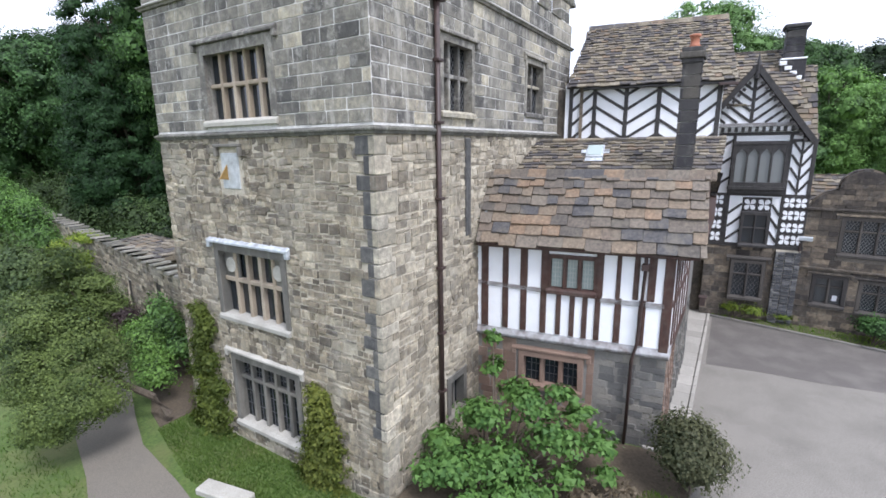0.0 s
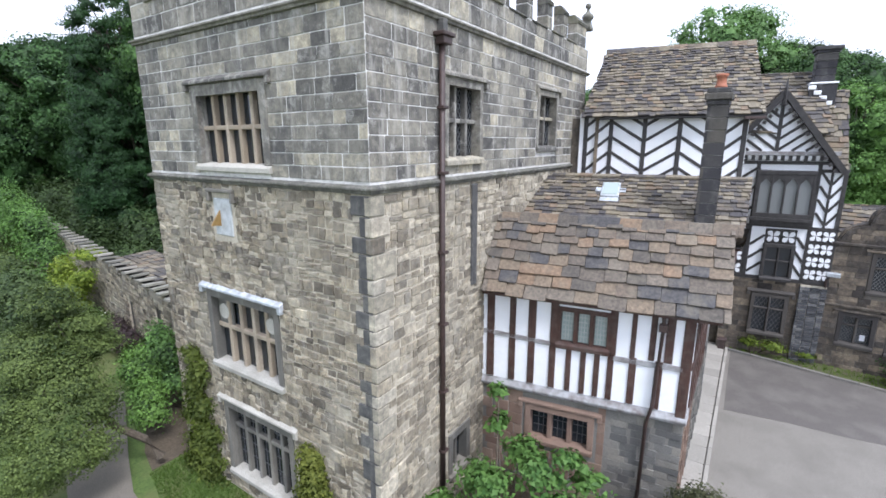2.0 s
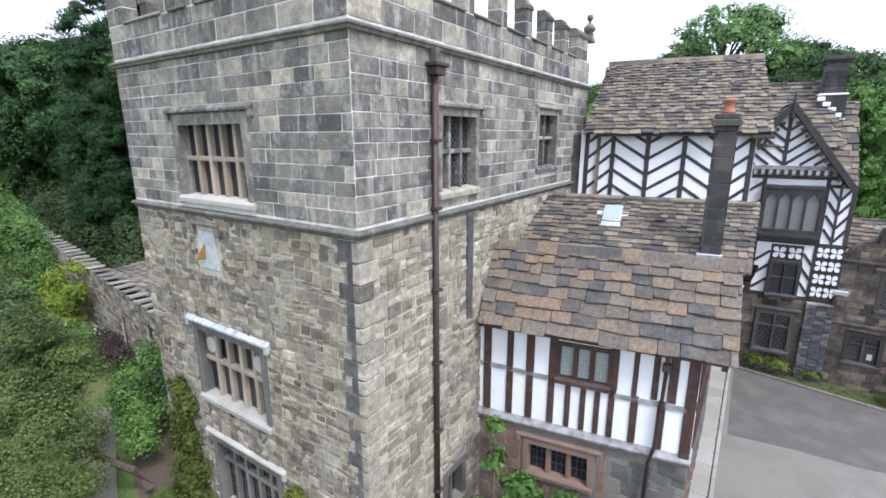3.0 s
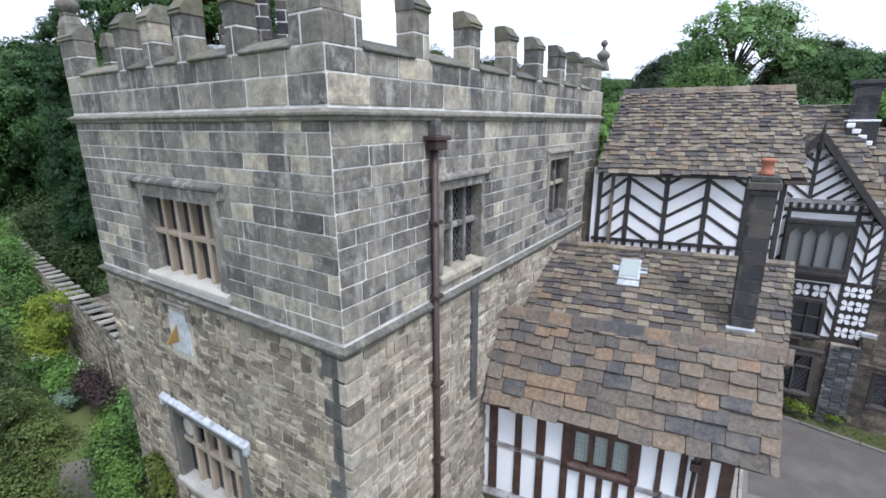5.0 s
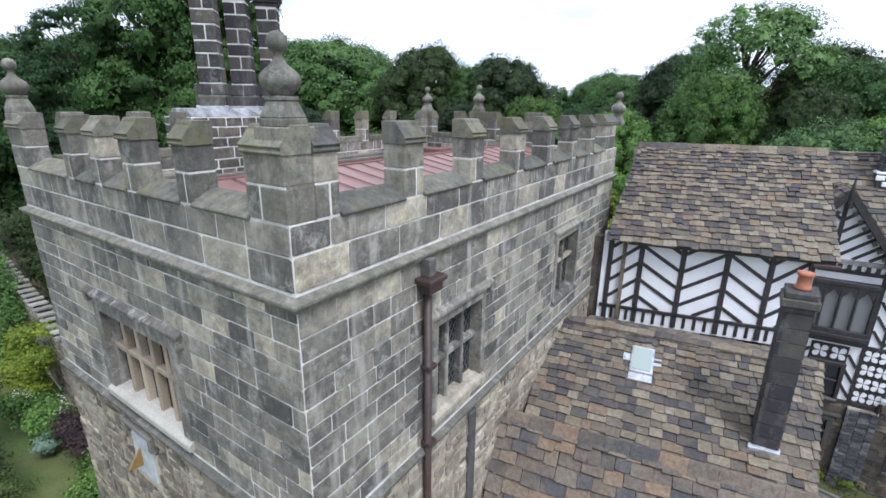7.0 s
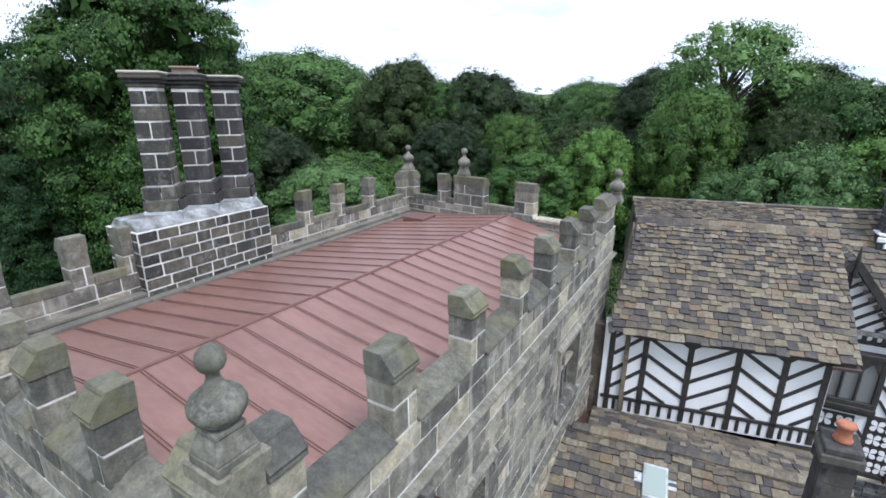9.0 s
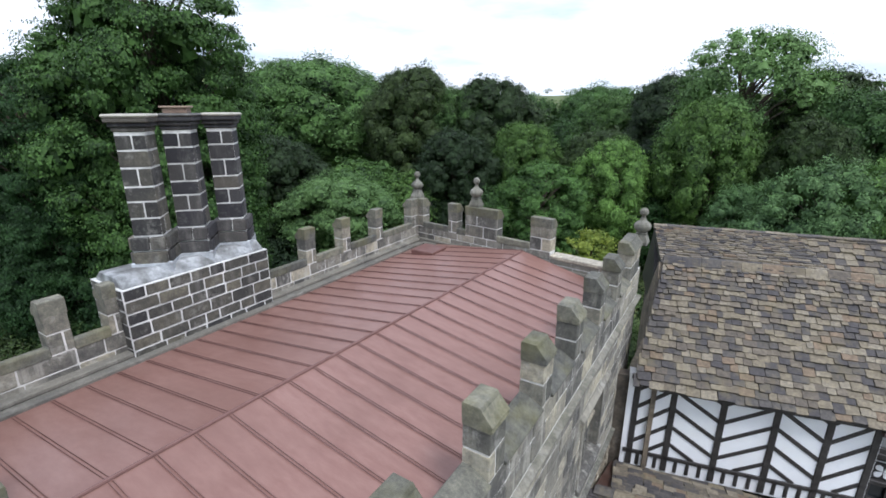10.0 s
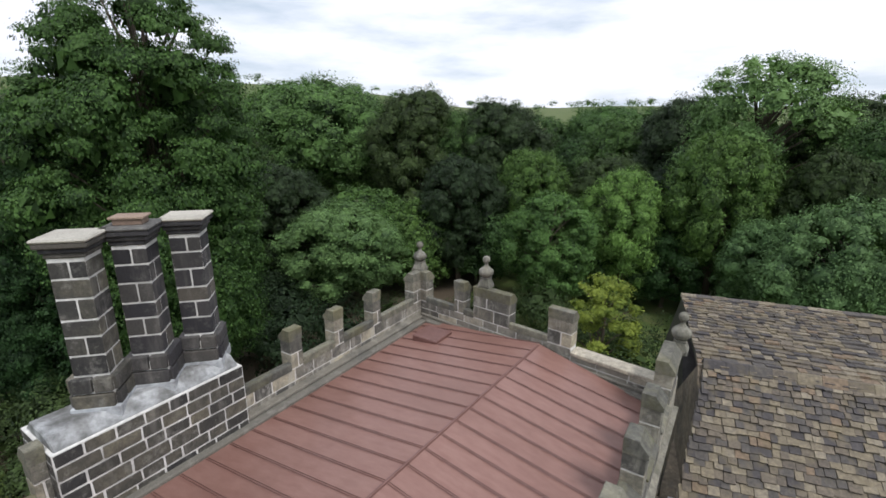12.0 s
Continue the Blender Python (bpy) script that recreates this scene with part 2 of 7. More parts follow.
GREY_STONE = stone_mat("grey_coursed_stone", [(0.0, (0.1, 0.1, 0.095)), (0.5, (0.17, 0.165, 0.15)), (1.0, (0.24, 0.225, 0.19))], stain=(0.08, 0.075, 0.07), stain_amt=0.6)
BROWN_STONE = stone_mat("brown_coursed_stone", [(0.0, (0.041, 0.035, 0.031)), (0.35, (0.088, 0.074, 0.058)), (0.7, (0.149, 0.121, 0.089)), (1.0, (0.257, 0.209, 0.149))], stain=(0.025, 0.023, 0.022), stain_amt=0.75, mottle=True, wash=0.12)
MORTAR_GRIME = plain_mat("grimy_mortar", (0.1, 0.09, 0.075), (0.2, 0.18, 0.15), 12, 0.95, 0.5, blot=(0.06, 0.055, 0.05), blot_amt=0.7)
DARK_FRAME = stone_mat("grimy_mullion_stone", [(0.0, (0.045, 0.041, 0.038)), (1.0, (0.095, 0.085, 0.072))], stain=(0.03, 0.028, 0.027), stain_amt=0.6)
PIER_STONE = stone_mat("blue_grey_pier_stone", [(0.0, (0.055, 0.058, 0.062)), (0.6, (0.1, 0.103, 0.108)), (1.0, (0.19, 0.19, 0.185))], stain=(0.04, 0.04, 0.042), stain_amt=0.6, mottle=True)
VERGE = plain_mat("rough_verge", (0.045, 0.055, 0.02), (0.1, 0.1, 0.045), 10, 0.98, 0.9, blot=(0.07, 0.055, 0.035), blot_amt=0.7, blot_scale=1.4)
LEAD = plain_mat("lead", (0.3, 0.33, 0.35), (0.58, 0.61, 0.63), 7, 0.55, 0.2, 0.2, blot=(0.17, 0.175, 0.18), blot_amt=0.75, blot_scale=4)
LEAD_DULL = plain_mat("dull_patched_lead", (0.12, 0.125, 0.125), (0.48, 0.5, 0.51), 4, 0.7, 0.3, 0.1, blot=(0.07, 0.068, 0.06), blot_amt=0.85, blot_scale=2.2)
FINIAL_STONE = stone_mat("lichened_finial_stone", [(0.0, (0.11, 0.108, 0.088)), (1.0, (0.17, 0.165, 0.135))], stain=(0.075, 0.074, 0.05), stain_amt=0.6, streak=0.4, pale=(0.38, 0.37, 0.32), mottle=True, wash=0.35)
DIAL_STONE = plain_mat("limewashed_dial_stone", (0.33, 0.35, 0.35), (0.56, 0.59, 0.59), 5, 0.9, 0.3, blot=(0.2, 0.2, 0.19), blot_amt=0.6, blot_scale=3.5)
SLATE_BIG = slate_mat("large_stone_slate", [(0.0, (0.084, 0.074, 0.063)), (0.16, (0.132, 0.105, 0.08)), (0.32, (0.168, 0.131, 0.093)), (0.46, (0.112, 0.095, 0.077)), (0.62, (0.069, 0.067, 0.068)), (0.74, (0.145, 0.123, 0.098)), (0.92, (0.193, 0.135, 0.089))], (0.168, 0.149, 0.112), 0.5)
SLATE_SMALL = slate_mat("small_stone_slate", [(0.0, (0.167, 0.143, 0.102)), (0.16, (0.075, 0.069, 0.064)), (0.34, (0.127, 0.108, 0.083)), (0.5, (0.055, 0.051, 0.052)), (0.66, (0.202, 0.177, 0.133)), (0.8, (0.102, 0.087, 0.07)), (0.94, (0.164, 0.122, 0.084))], (0.155, 0.13, 0.075), 0.55)
COPPER = plain_mat("brown_sheet_metal", (0.2, 0.102, 0.083), (0.255, 0.146, 0.121), 2.5, 0.4, 0.08, 0.1, blot=(0.155, 0.08, 0.063), blot_amt=0.6, blot_scale=0.5, stretch=(1, 3, 1))
COPPER_SEAM = plain_mat("brown_seam_metal", (0.12, 0.06, 0.05), (0.18, 0.095, 0.083), 6, 0.5, 0.1, 0.1)
PLASTER = plain_mat("white_limewash", (0.74, 0.76, 0.78), (0.84, 0.85, 0.86), 5, 0.8, 0.12, blot=(0.6, 0.6, 0.58), blot_amt=0.35, blot_scale=2.5)
TIMBER = plain_mat("dark_stained_timber", (0.03, 0.014, 0.01), (0.075, 0.034, 0.024), 9, 0.6, 0.5, blot=(0.13, 0.11, 0.095), blot_amt=0.35, blot_scale=4, stretch=(1, 1, 0.25))
TIMBER_BLACK = plain_mat("black_timber", (0.012, 0.011, 0.011), (0.04, 0.036, 0.034), 9, 0.55, 0.5, blot=(0.09, 0.085, 0.08), blot_amt=0.3, blot_scale=4)
WEATHERED = plain_mat("weathered_beam", (0.2, 0.19, 0.18), (0.4, 0.41, 0.42), 4, 0.8, 0.4, blot=(0.08, 0.05, 0.04), blot_amt=0.7, blot_scale=3)
IRON = plain_mat("rusty_brown_iron", (0.028, 0.018, 0.016), (0.06, 0.036, 0.03), 10, 0.55, 0.3)
GLASS = glass_mat("dark_leaded_glass")
GLASS_PALE = glass_mat("pale_curtained_glass", (0.3, 0.36, 0.33), 0.2)
GLASS_GREY = glass_mat("grey_curtained_glass", (0.18, 0.19, 0.19), 0.25)
CAME = plain_mat("lead_came", (0.3, 0.32, 0.3), (0.45, 0.47, 0.44), 12, 0.6, 0.1)
CAME_MID = plain_mat("dull_lead_came", (0.12, 0.125, 0.12), (0.2, 0.205, 0.2), 12, 0.6, 0.1)
CAME_DARK = plain_mat("dark_lead_came", (0.05, 0.05, 0.05), (0.1, 0.1, 0.1), 12, 0.6, 0.1)
TERRACOTTA = plain_mat("terracotta", (0.28, 0.1, 0.055), (0.42, 0.17, 0.1), 9, 0.75, 0.2)
# near-black colour stands in for the darkness of unlit rooms
UNLIT_INSIDE = plain_mat("unlit_interior", (0.02, 0.02, 0.02), (0.035, 0.034, 0.03), 4, 0.9, 0.1)
TARMAC = plain_mat("pale_gravel_tarmac", (0.09, 0.084, 0.073), (0.28, 0.262, 0.226), 38, 0.92, 0.7, blot=(0.12, 0.112, 0.096), blot_amt=0.6, blot_scale=0.7)
TARMAC_DARK = plain_mat("dark_tarmac", (0.068, 0.062, 0.056), (0.135, 0.122, 0.11), 60, 0.8, 0.6, blot=(0.16, 0.148, 0.132), blot_amt=0.7, blot_scale=0.9)
COPING_SLAB = stone_mat("weathered_slab", [(0.0, (0.17, 0.165, 0.14)), (0.5, (0.26, 0.25, 0.21)), (1.0, (0.33, 0.31, 0.27))], stain=(0.12, 0.125, 0.085), stain_amt=0.7, bumpy=0.3)
FLAG = stone_mat("flagstone", [(0.0, (0.26, 0.248, 0.218)), (1.0, (0.37, 0.35, 0.31))], stain=(0.24, 0.23, 0.2), stain_amt=0.6, bumpy=0.2)
GRASS_SOIL = plain_mat("grass", (0.036, 0.066, 0.012), (0.085, 0.13, 0.027), 12, 0.95, 0.8, blot=(0.15, 0.13, 0.06), blot_amt=0.6, blot_scale=0.5)
GRAVEL = plain_mat("fine_gravel", (0.095, 0.085, 0.068), (0.18, 0.162, 0.132), 45, 0.95, 0.5, blot=(0.16, 0.14, 0.11), blot_amt=0.5, blot_scale=0.8)
SOIL = plain_mat("bare_soil", (0.045, 0.035, 0.022), (0.105, 0.082, 0.055), 14, 0.98, 0.7)
BARK = plain_mat("bark", (0.045, 0.035, 0.026), (0.11, 0.09, 0.065), 9, 0.95, 0.8, stretch=(2, 2, 0.4))
GRASS_LEAF = leaf_mat("grass_blade", (0.045, 0.09, 0.016), (0.13, 0.19, 0.042), trans=0.25)
# leaf colour darkened to stand in for deep shade under and between crowns
LEAF_SHADED = leaf_mat("shaded_beech_leaf", (0.006, 0.013, 0.006), (0.045, 0.077, 0.03), trans=0.1)
LEAF_BEECH = leaf_mat("green_beech_leaf", (0.007, 0.021, 0.008), (0.065, 0.131, 0.042), trans=0.14)
LEAF_MID = leaf_mat("sycamore_leaf", (0.008, 0.021, 0.006), (0.132, 0.248, 0.069))
LEAF_OAK = leaf_mat("oak_leaf", (0.007, 0.021, 0.007), (0.088, 0.17, 0.05))
LEAF_LIGHT = leaf_mat("ash_leaf", (0.02, 0.048, 0.016), (0.156, 0.271, 0.101))
LEAF_YELLOW = leaf_mat("golden_leaf", (0.055, 0.095, 0.015), (0.18, 0.23, 0.036))
LEAF_YOUNG = leaf_mat("young_tree_leaf", (0.06, 0.1, 0.02), (0.17, 0.22, 0.045))
LEAF_GREY = leaf_mat("grey_green_leaf", (0.015, 0.03, 0.01), (0.106, 0.145, 0.051))
LEAF_LIME = leaf_mat("lime_leaf", (0.016, 0.042, 0.01), (0.155, 0.285, 0.075))
LEAF_SHRUB = leaf_mat("dull_shrub_leaf", (0.015, 0.033, 0.012), (0.08, 0.115, 0.042))
LEAF_VINE = leaf_mat("broad_vine_leaf", (0.05, 0.11, 0.025), (0.15, 0.25, 0.06))
LEAF_OLIVE = leaf_mat("olive_brown_leaf", (0.027, 0.036, 0.017), (0.098, 0.1, 0.05), trans=0.2)
LEAF_IVY = leaf_mat("creeper_leaf", (0.06, 0.08, 0.015), (0.2, 0.21, 0.042), trans=0.25)
LEAF_DRY = leaf_mat("dry_brown_leaf", (0.06, 0.05, 0.03), (0.15, 0.115, 0.075))
LEAF_PURPLE = leaf_mat("purple_leaf", (0.025, 0.018, 0.02), (0.075, 0.05, 0.055))
LEAF_BLUE = leaf_mat("blue_green_leaf", (0.1, 0.16, 0.13), (0.2, 0.29, 0.25))
WHITE_PETAL = plain_mat("white_petal", (0.6, 0.6, 0.55), (0.75, 0.75, 0.7), 20, 0.7, 0.1)

# ---- building helpers ----
def part(name, bm, mat, parent=None, label=""):
    """Links a bmesh as one mesh object under a thing or a part."""
    me = bpy.data.meshes.new(name)
    bmesh.ops.recalc_face_normals(bm, faces=bm.faces)
    bm.to_mesh(me)
    bm.free()
    me.materials.append(mat)
    ob = new(name, me)
    if parent:
        ob.parent = parent
        ob.matrix_parent_inverse = world_of(parent).inverted()
    return tagged(ob, label)


def world_of(ob):
    m = ob.matrix_basis.copy()
    while ob.parent:
        m = ob.parent.matrix_basis @ ob.matrix_parent_inverse @ m
        ob = ob.parent
    return m


def thing(name, at, label, category, group="", kind=""):
    ob = new(name)
    ob.empty_display_size = 0.2
    ob.location = at
    return tagged(ob, label, category, group, kind)


ID = Matrix.Identity(4)


def box(bm, x0, x1, y0, y1, z0, z1, m=ID):
    c = [m @ Vector(p) for p in ((x0, y0, z0), (x1, y0, z0), (x1, y1, z0), (x0, y1, z0), (x0, y0, z1), (x1, y0, z1), (x1, y1, z1), (x0, y1, z1))]
    v = [bm.verts.new(p) for p in c]
    for f in ((0, 3, 2, 1), (4, 5, 6, 7), (0, 1, 5, 4), (1, 2, 6, 5), (2, 3, 7, 6), (3, 0, 4, 7)):
        bm.faces.new([v[i] for i in f])
    return v


def soft(bm, w=0.012, seg=1):
    bmesh.ops.bevel(bm, geom=list(bm.edges), offset=w, segments=seg, affect="EDGES", profile=0.6)
    return bm


def boxes(rows, m=ID, w=0.0):
    bm = bmesh.new()
    for r in rows:
        box(bm, *r, m)
    return soft(bm, w) if w else bm


def prism(bm, pts, y0, y1, m=ID):
    """A solid from an outline in x and z, swept along y."""
    a = [bm.verts.new(m @ Vector((x, y0, z))) for x, z in pts]
    b = [bm.verts.new(m @ Vector((x, y1, z))) for x, z in pts]
    n = len(pts)
    bm.faces.new(a)
    bm.faces.new(b[::-1])
    for i in range(n):
        bm.faces.new((a[i], b[i], b[(i + 1) % n], a[(i + 1) % n]))


def beam(bm, p, q, w, d, m=ID):
    """A straight timber from p to q in the plane of a wall: w across in the plane, d deep."""
    p, q = Vector(p), Vector(q)
    t = (q - p).normalized()
    s = Vector((-t.z, 0, t.x)) * (w / 2)
    y = Vector((0, d, 0))
    v = [bm.verts.new(m @ c) for c in (p - s, q - s, q + s, p + s, p - s + y, q - s + y, q + s + y, p + s + y)]
    for f in ((0, 1, 2, 3), (7, 6, 5, 4), (0, 4, 5, 1), (1, 5, 6, 2), (2, 6, 7, 3), (3, 7, 4, 0)):
        bm.faces.new([v[i] for i in f])


def tube(bm, pts, rad, seg=8, m=ID, taper=None):
    """A round rod through points."""
    rings = []
    n = len(pts)
    for i, p in enumerate(pts):
        p = Vector(p)
        t = (Vector(pts[min(i + 1, n - 1)]) - Vector(pts[max(i - 1, 0)])).normalized()
        a = t.orthogonal().normalized()
        b = t.cross(a)
        r = taper[i] if taper else rad
        rings.append([bm.verts.new(m @ (p + r * (math.cos(k * math.tau / seg) * a + math.sin(k * math.tau / seg) * b))) for k in range(seg)])
    for r0, r1 in zip(rings, rings[1:]):
        o = min(range(seg), key=lambda k: (r1[k].co - r0[0].co).length)
        for k in range(seg):
            bm.faces.new((r0[k], r0[(k + 1) % seg], r1[(k + 1 + o) % seg], r1[(k + o) % seg]))
    bm.faces.new(rings[0][::-1])
    bm.faces.new(rings[-1])


def lathe(bm, prof, at, seg=20):
    """A turned body from (radius, height) pairs."""
    rings = [[bm.verts.new((at[0] + max(r, 0.002) * math.cos(k * math.tau / seg), at[1] + max(r, 0.002) * math.sin(k * math.tau / seg), at[2] + z)) for k in range(seg)] for r, z in prof]
    for r0, r1 in zip(rings, rings[1:]):
        for k in range(seg):
            bm.faces.new((r0[k], r0[(k + 1) % seg], r1[(k + 1) % seg], r1[k]))
    bm.faces.new(rings[0][::-1])
    bm.faces.new(rings[-1])


def smooth(ob):
    for p in ob.data.polygons:
        p.use_smooth = True
    return ob


PIECE = {}


def piece_mesh(mat, wear, v):
    """One worn block of unit size, shared by all pieces of a material."""
    key = (mat.name, wear, v)
    if key not in PIECE:
        rng = random.Random(v * 7 + 3)
        bm = bmesh.new()
        box(bm, -0.5, 0.5, -0.5, 0.5, -0.5, 0.5)
        soft(bm, 0.05)
        for q in bm.verts:
            q.co += Vector([rng.uniform(-wear, wear) for _ in range(3)])
        bmesh.ops.recalc_face_normals(bm, faces=bm.faces)
        me = bpy.data.meshes.new("piece")
        bm.to_mesh(me)
        bm.free()
        me.materials.append(mat)
        PIECE[key] = me
    return PIECE[key]


def piece(name, mat, parent, m, size, wear=0.02, v=0):
    ob = bpy.data.objects.new(name, piece_mesh(mat, wear, v))
    scene.collection.objects.link(ob)
    ob.parent = parent
    ob.matrix_parent_inverse = world_of(parent).inverted()
    ob.matrix_basis = m @ Matrix.Diagonal((*size, 1))
    return ob


def wall_with_holes(bm, x0, x1, z0, z1, y0, y1, holes, m=ID):
    """A wall as one solid pierced by its openings (x0, x1, z0, z1)."""
    holes = [h for h in holes if h[2] < z1 and h[3] > z0 and h[0] < x1 and h[1] > x0]
    xs = sorted({x0, x1, *[min(max(q, x0), x1) for h in holes for q in h[:2]]})
    zs = sorted({z0, z1, *[min(max(q, z0), z1) for h in holes for q in h[2:]]})
    vs = {}

    def at(x, z, y):
        if (x, z, y) not in vs:
            vs[x, z, y] = bm.verts.new(m @ Vector((x, y, z)))
        return vs[x, z, y]

    solid = {}
    for i, (a, b) in enumerate(zip(xs, xs[1:])):
        for j, (c, d) in enumerate(zip(zs, zs[1:])):
            solid[i, j] = not any(h[0] < (a + b) / 2 < h[1] and h[2] < (c + d) / 2 < h[3] for h in holes)
    for (i, j), ok in solid.items():
        if not ok:
            continue
        a, b, c, d = xs[i], xs[i + 1], zs[j], zs[j + 1]
        bm.faces.new((at(a, c, y0), at(b, c, y0), at(b, d, y0), at(a, d, y0)))
        bm.faces.new((at(a, d, y1), at(b, d, y1), at(b, c, y1), at(a, c, y1)))
        for di, dj, p, q in ((-1, 0, (a, c), (a, d)), (1, 0, (b, d), (b, c)), (0, -1, (b, c), (a, c)), (0, 1, (a, d), (b, d))):
            if not solid.get((i + di, j + dj), False):
                bm.faces.new((at(*p, y0), at(*q, y0), at(*q, y1), at(*p, y1)))


def courses(x0, x1, z0, z1, heights, widths, rng, holes=(), joint=0.015, start=None):
    """Rows of stones in a wall: (x0, x1, z0, z1), clear of the openings."""
    out, z = [], z0
    while z < z1 - 0.03:
        h = rng.uniform(*heights)
        if z1 - z - h < heights[0] * 0.6:
            h = z1 - z
        busy = sorted((hx0, hx1) for hx0, hx1, hz0, hz1 in holes if hz0 < z + h * 0.7 and hz1 > z + h * 0.3)
        runs, x = [], x0
        for a, b in busy:
            if a > x:
                runs.append((x, min(a, x1)))
            x = max(x, b)
        if x < x1:
            runs.append((x, x1))
        for a, b in runs:
            c = a
            while c < b - 0.04:
                w = rng.uniform(*widths)
                if b - c - w < widths[0] * 0.6:
                    w = b - c
                out.append((c + joint / 2, c + w - joint / 2, z + joint / 2, z + h - joint / 2))
                c += w
        z += h
    return out


def rubble(x0, x1, z0, z1, rng, holes, heights=(0.07, 0.25), widths=(0.1, 0.42), joint=0.032):
    """Random rubble: short stretches of uneven courses that do not line up with their neighbours."""
    out, z = [], z0
    while z < z1 - 0.02:
        band = min(rng.uniform(0.45, 0.8), z1 - z)
        if z1 - z - band < 0.3:
            band = z1 - z
        x = x0
        while x < x1 - 0.02:
            w = min(rng.uniform(0.5, 1.3), x1 - x)
            if x1 - x - w < 0.3:
                w = x1 - x
            out += courses(x, x + w, z, z + band, heights, widths, rng, holes, joint)
            x += w
        z += band
    # the courses rise and dip along the wall
    lift = [0.07 * noise.noise(((s[0] + s[1]) * 0.4, (s[2] + s[3]) * 0.35, x1)) for s in out]
    return [(s[0], s[1], s[2] + d, min(s[3] + d, z1)) for s, d in zip(out, lift) if s[2] + d < z1 - 0.04]


def lay(wall, name, stones, mat, m, rng, single, out=(0.008, 0.03), depth=0.09, wear=0.02, rough=0.0, stuff_label=""):
    """Lays stones on a wall's face (outward is -y of m): those that single() picks are pieces, the rest one joined part."""
    rest, n = [], 0
    for s in stones:
        if n < 295 and single(s):
            o = rng.uniform(*out)
            piece(name, mat, wall, m @ Matrix.Translation(((s[0] + s[1]) / 2, depth / 2 - o, (s[2] + s[3]) / 2)) @ Euler((0, rng.uniform(-rough, rough), 0)).to_matrix().to_4x4(),
                  (s[1] - s[0], depth, s[3] - s[2]), wear, rng.randrange(6))
            n += 1
        else:
            rest.append(s)
    if rest:
        verts, faces = [], []
        for s in rest:
            o, j = rng.uniform(*out), min(0.022, (s[3] - s[2]) * 0.16)
            k = len(verts)
            jx = lambda: rng.uniform(-1, 1) * wear * (0.6 if rough == 0 else 0.75)
            for y, i in ((0.02, 0.0), (-o + 0.006, 0.0), (-o, j)):
                verts += [m @ Vector((s[0] + i + jx(), y, s[2] + i + jx())), m @ Vector((s[1] - i + jx(), y, s[2] + i + jx())),
                          m @ Vector((s[1] - i + jx(), y, s[3] - i + jx())), m @ Vector((s[0] + i + jx(), y, s[3] - i + jx()))]
            for r in (0, 4):
                faces += [(k + r + i, k + r + (i + 1) % 4, k + r + 4 + (i + 1) % 4, k + r + 4 + i) for i in range(4)]
            faces.append((k + 8, k + 9, k + 10, k + 11))
        me = bpy.data.meshes.new("stonework")
        me.from_pydata(verts, [], faces)
        me.materials.append(mat)
        ob = new("stonework", me)
        ob.parent = wall
        ob.matrix_parent_inverse = world_of(wall).inverted()
        tagged(ob, stuff_label, kind="stuff")


def slates(roof, m, width, run, rows, widths, mat, rng, single_rows=0, thick=(0.035, 0.06), name="slate", lean=(0.0, 0.0)):
    """Stone slates on a slope: m has x along the eave, y up the slope, z off the roof. rows: exposed heights from the eave up."""
    y, n, verts, faces = 0.0, 0, [], []
    for i, h in enumerate(rows):
        if y > run:
            break
        x = -rng.uniform(0, widths[1] * 0.5) + min(0, lean[0] * y)
        k0 = 1 - 0.45 * (y / run)
        while x < width + lean[1] * y:
            w = rng.uniform(*widths) * k0
            a, b = max(x, lean[0] * y), min(x + w, width + lean[1] * y)
            x += w
            if b - a < 0.05:
                continue
            t = rng.uniform(*thick)
            g, ln = rng.uniform(0.003, 0.013), max(0.1, min(h * 1.8, run - y + 0.03))
            tip = rng.uniform(-0.045, 0.035) * min(1, h / 0.22)
            rz = rng.uniform(-0.035, 0.035)
            lift = t * 1.3 + 0.016
            tilt = math.atan2(lift, ln)
            mm = m @ Matrix.Translation(((a + b) / 2, y + tip, lift)) @ Euler((-tilt, 0, rz)).to_matrix().to_4x4()
            if i < single_rows and n < 298:
                piece(name, mat, roof, mm @ Matrix.Translation((0, ln / 2, 0)), (b - a - g, ln, t), 0.022, rng.randrange(6))
                n += 1
            else:
                k = len(verts)
                hw = (b - a - g) / 2
                jt = lambda: rng.uniform(-0.014, 0.014)
                for z in (-t / 2, t / 2):
                    verts += [mm @ Vector(p) for p in ((-hw + jt(), jt(), z), (hw + jt(), jt(), z), (hw, ln, z), (-hw, ln, z))]
                faces += [tuple(k + q for q in f) for f in ((4, 5, 6, 7), (0, 1, 5, 4), (1, 2, 6, 5), (3, 0, 4, 7))]
        y += h
    if verts:
        me = bpy.data.meshes.new("slating")
        me.from_pydata(verts, [], faces)
        me.materials.append(mat)
        ob = new("slating", me)
        ob.parent = roof
        ob.matrix_parent_inverse = world_of(roof).inverted()
        tagged(ob, "overlapping courses of weathered stone slates", kind="stuff")


def slope_frame(eave_l, eave_r, top_l):
    """A frame on a roof slope: x along the eave, y up the slope, z outward; and its width and run."""
    a, b, c = Vector(eave_l), Vector(eave_r), Vector(top_l)
    x = (b - a).normalized()
    y = (c - a)
    y = (y - x * y.dot(x))
    run = y.length
    y.normalize()
    z = x.cross(y)
    m = Matrix((x, y, z)).transposed().to_4x4()
    m.translation = a
    return m, (b - a).length, run


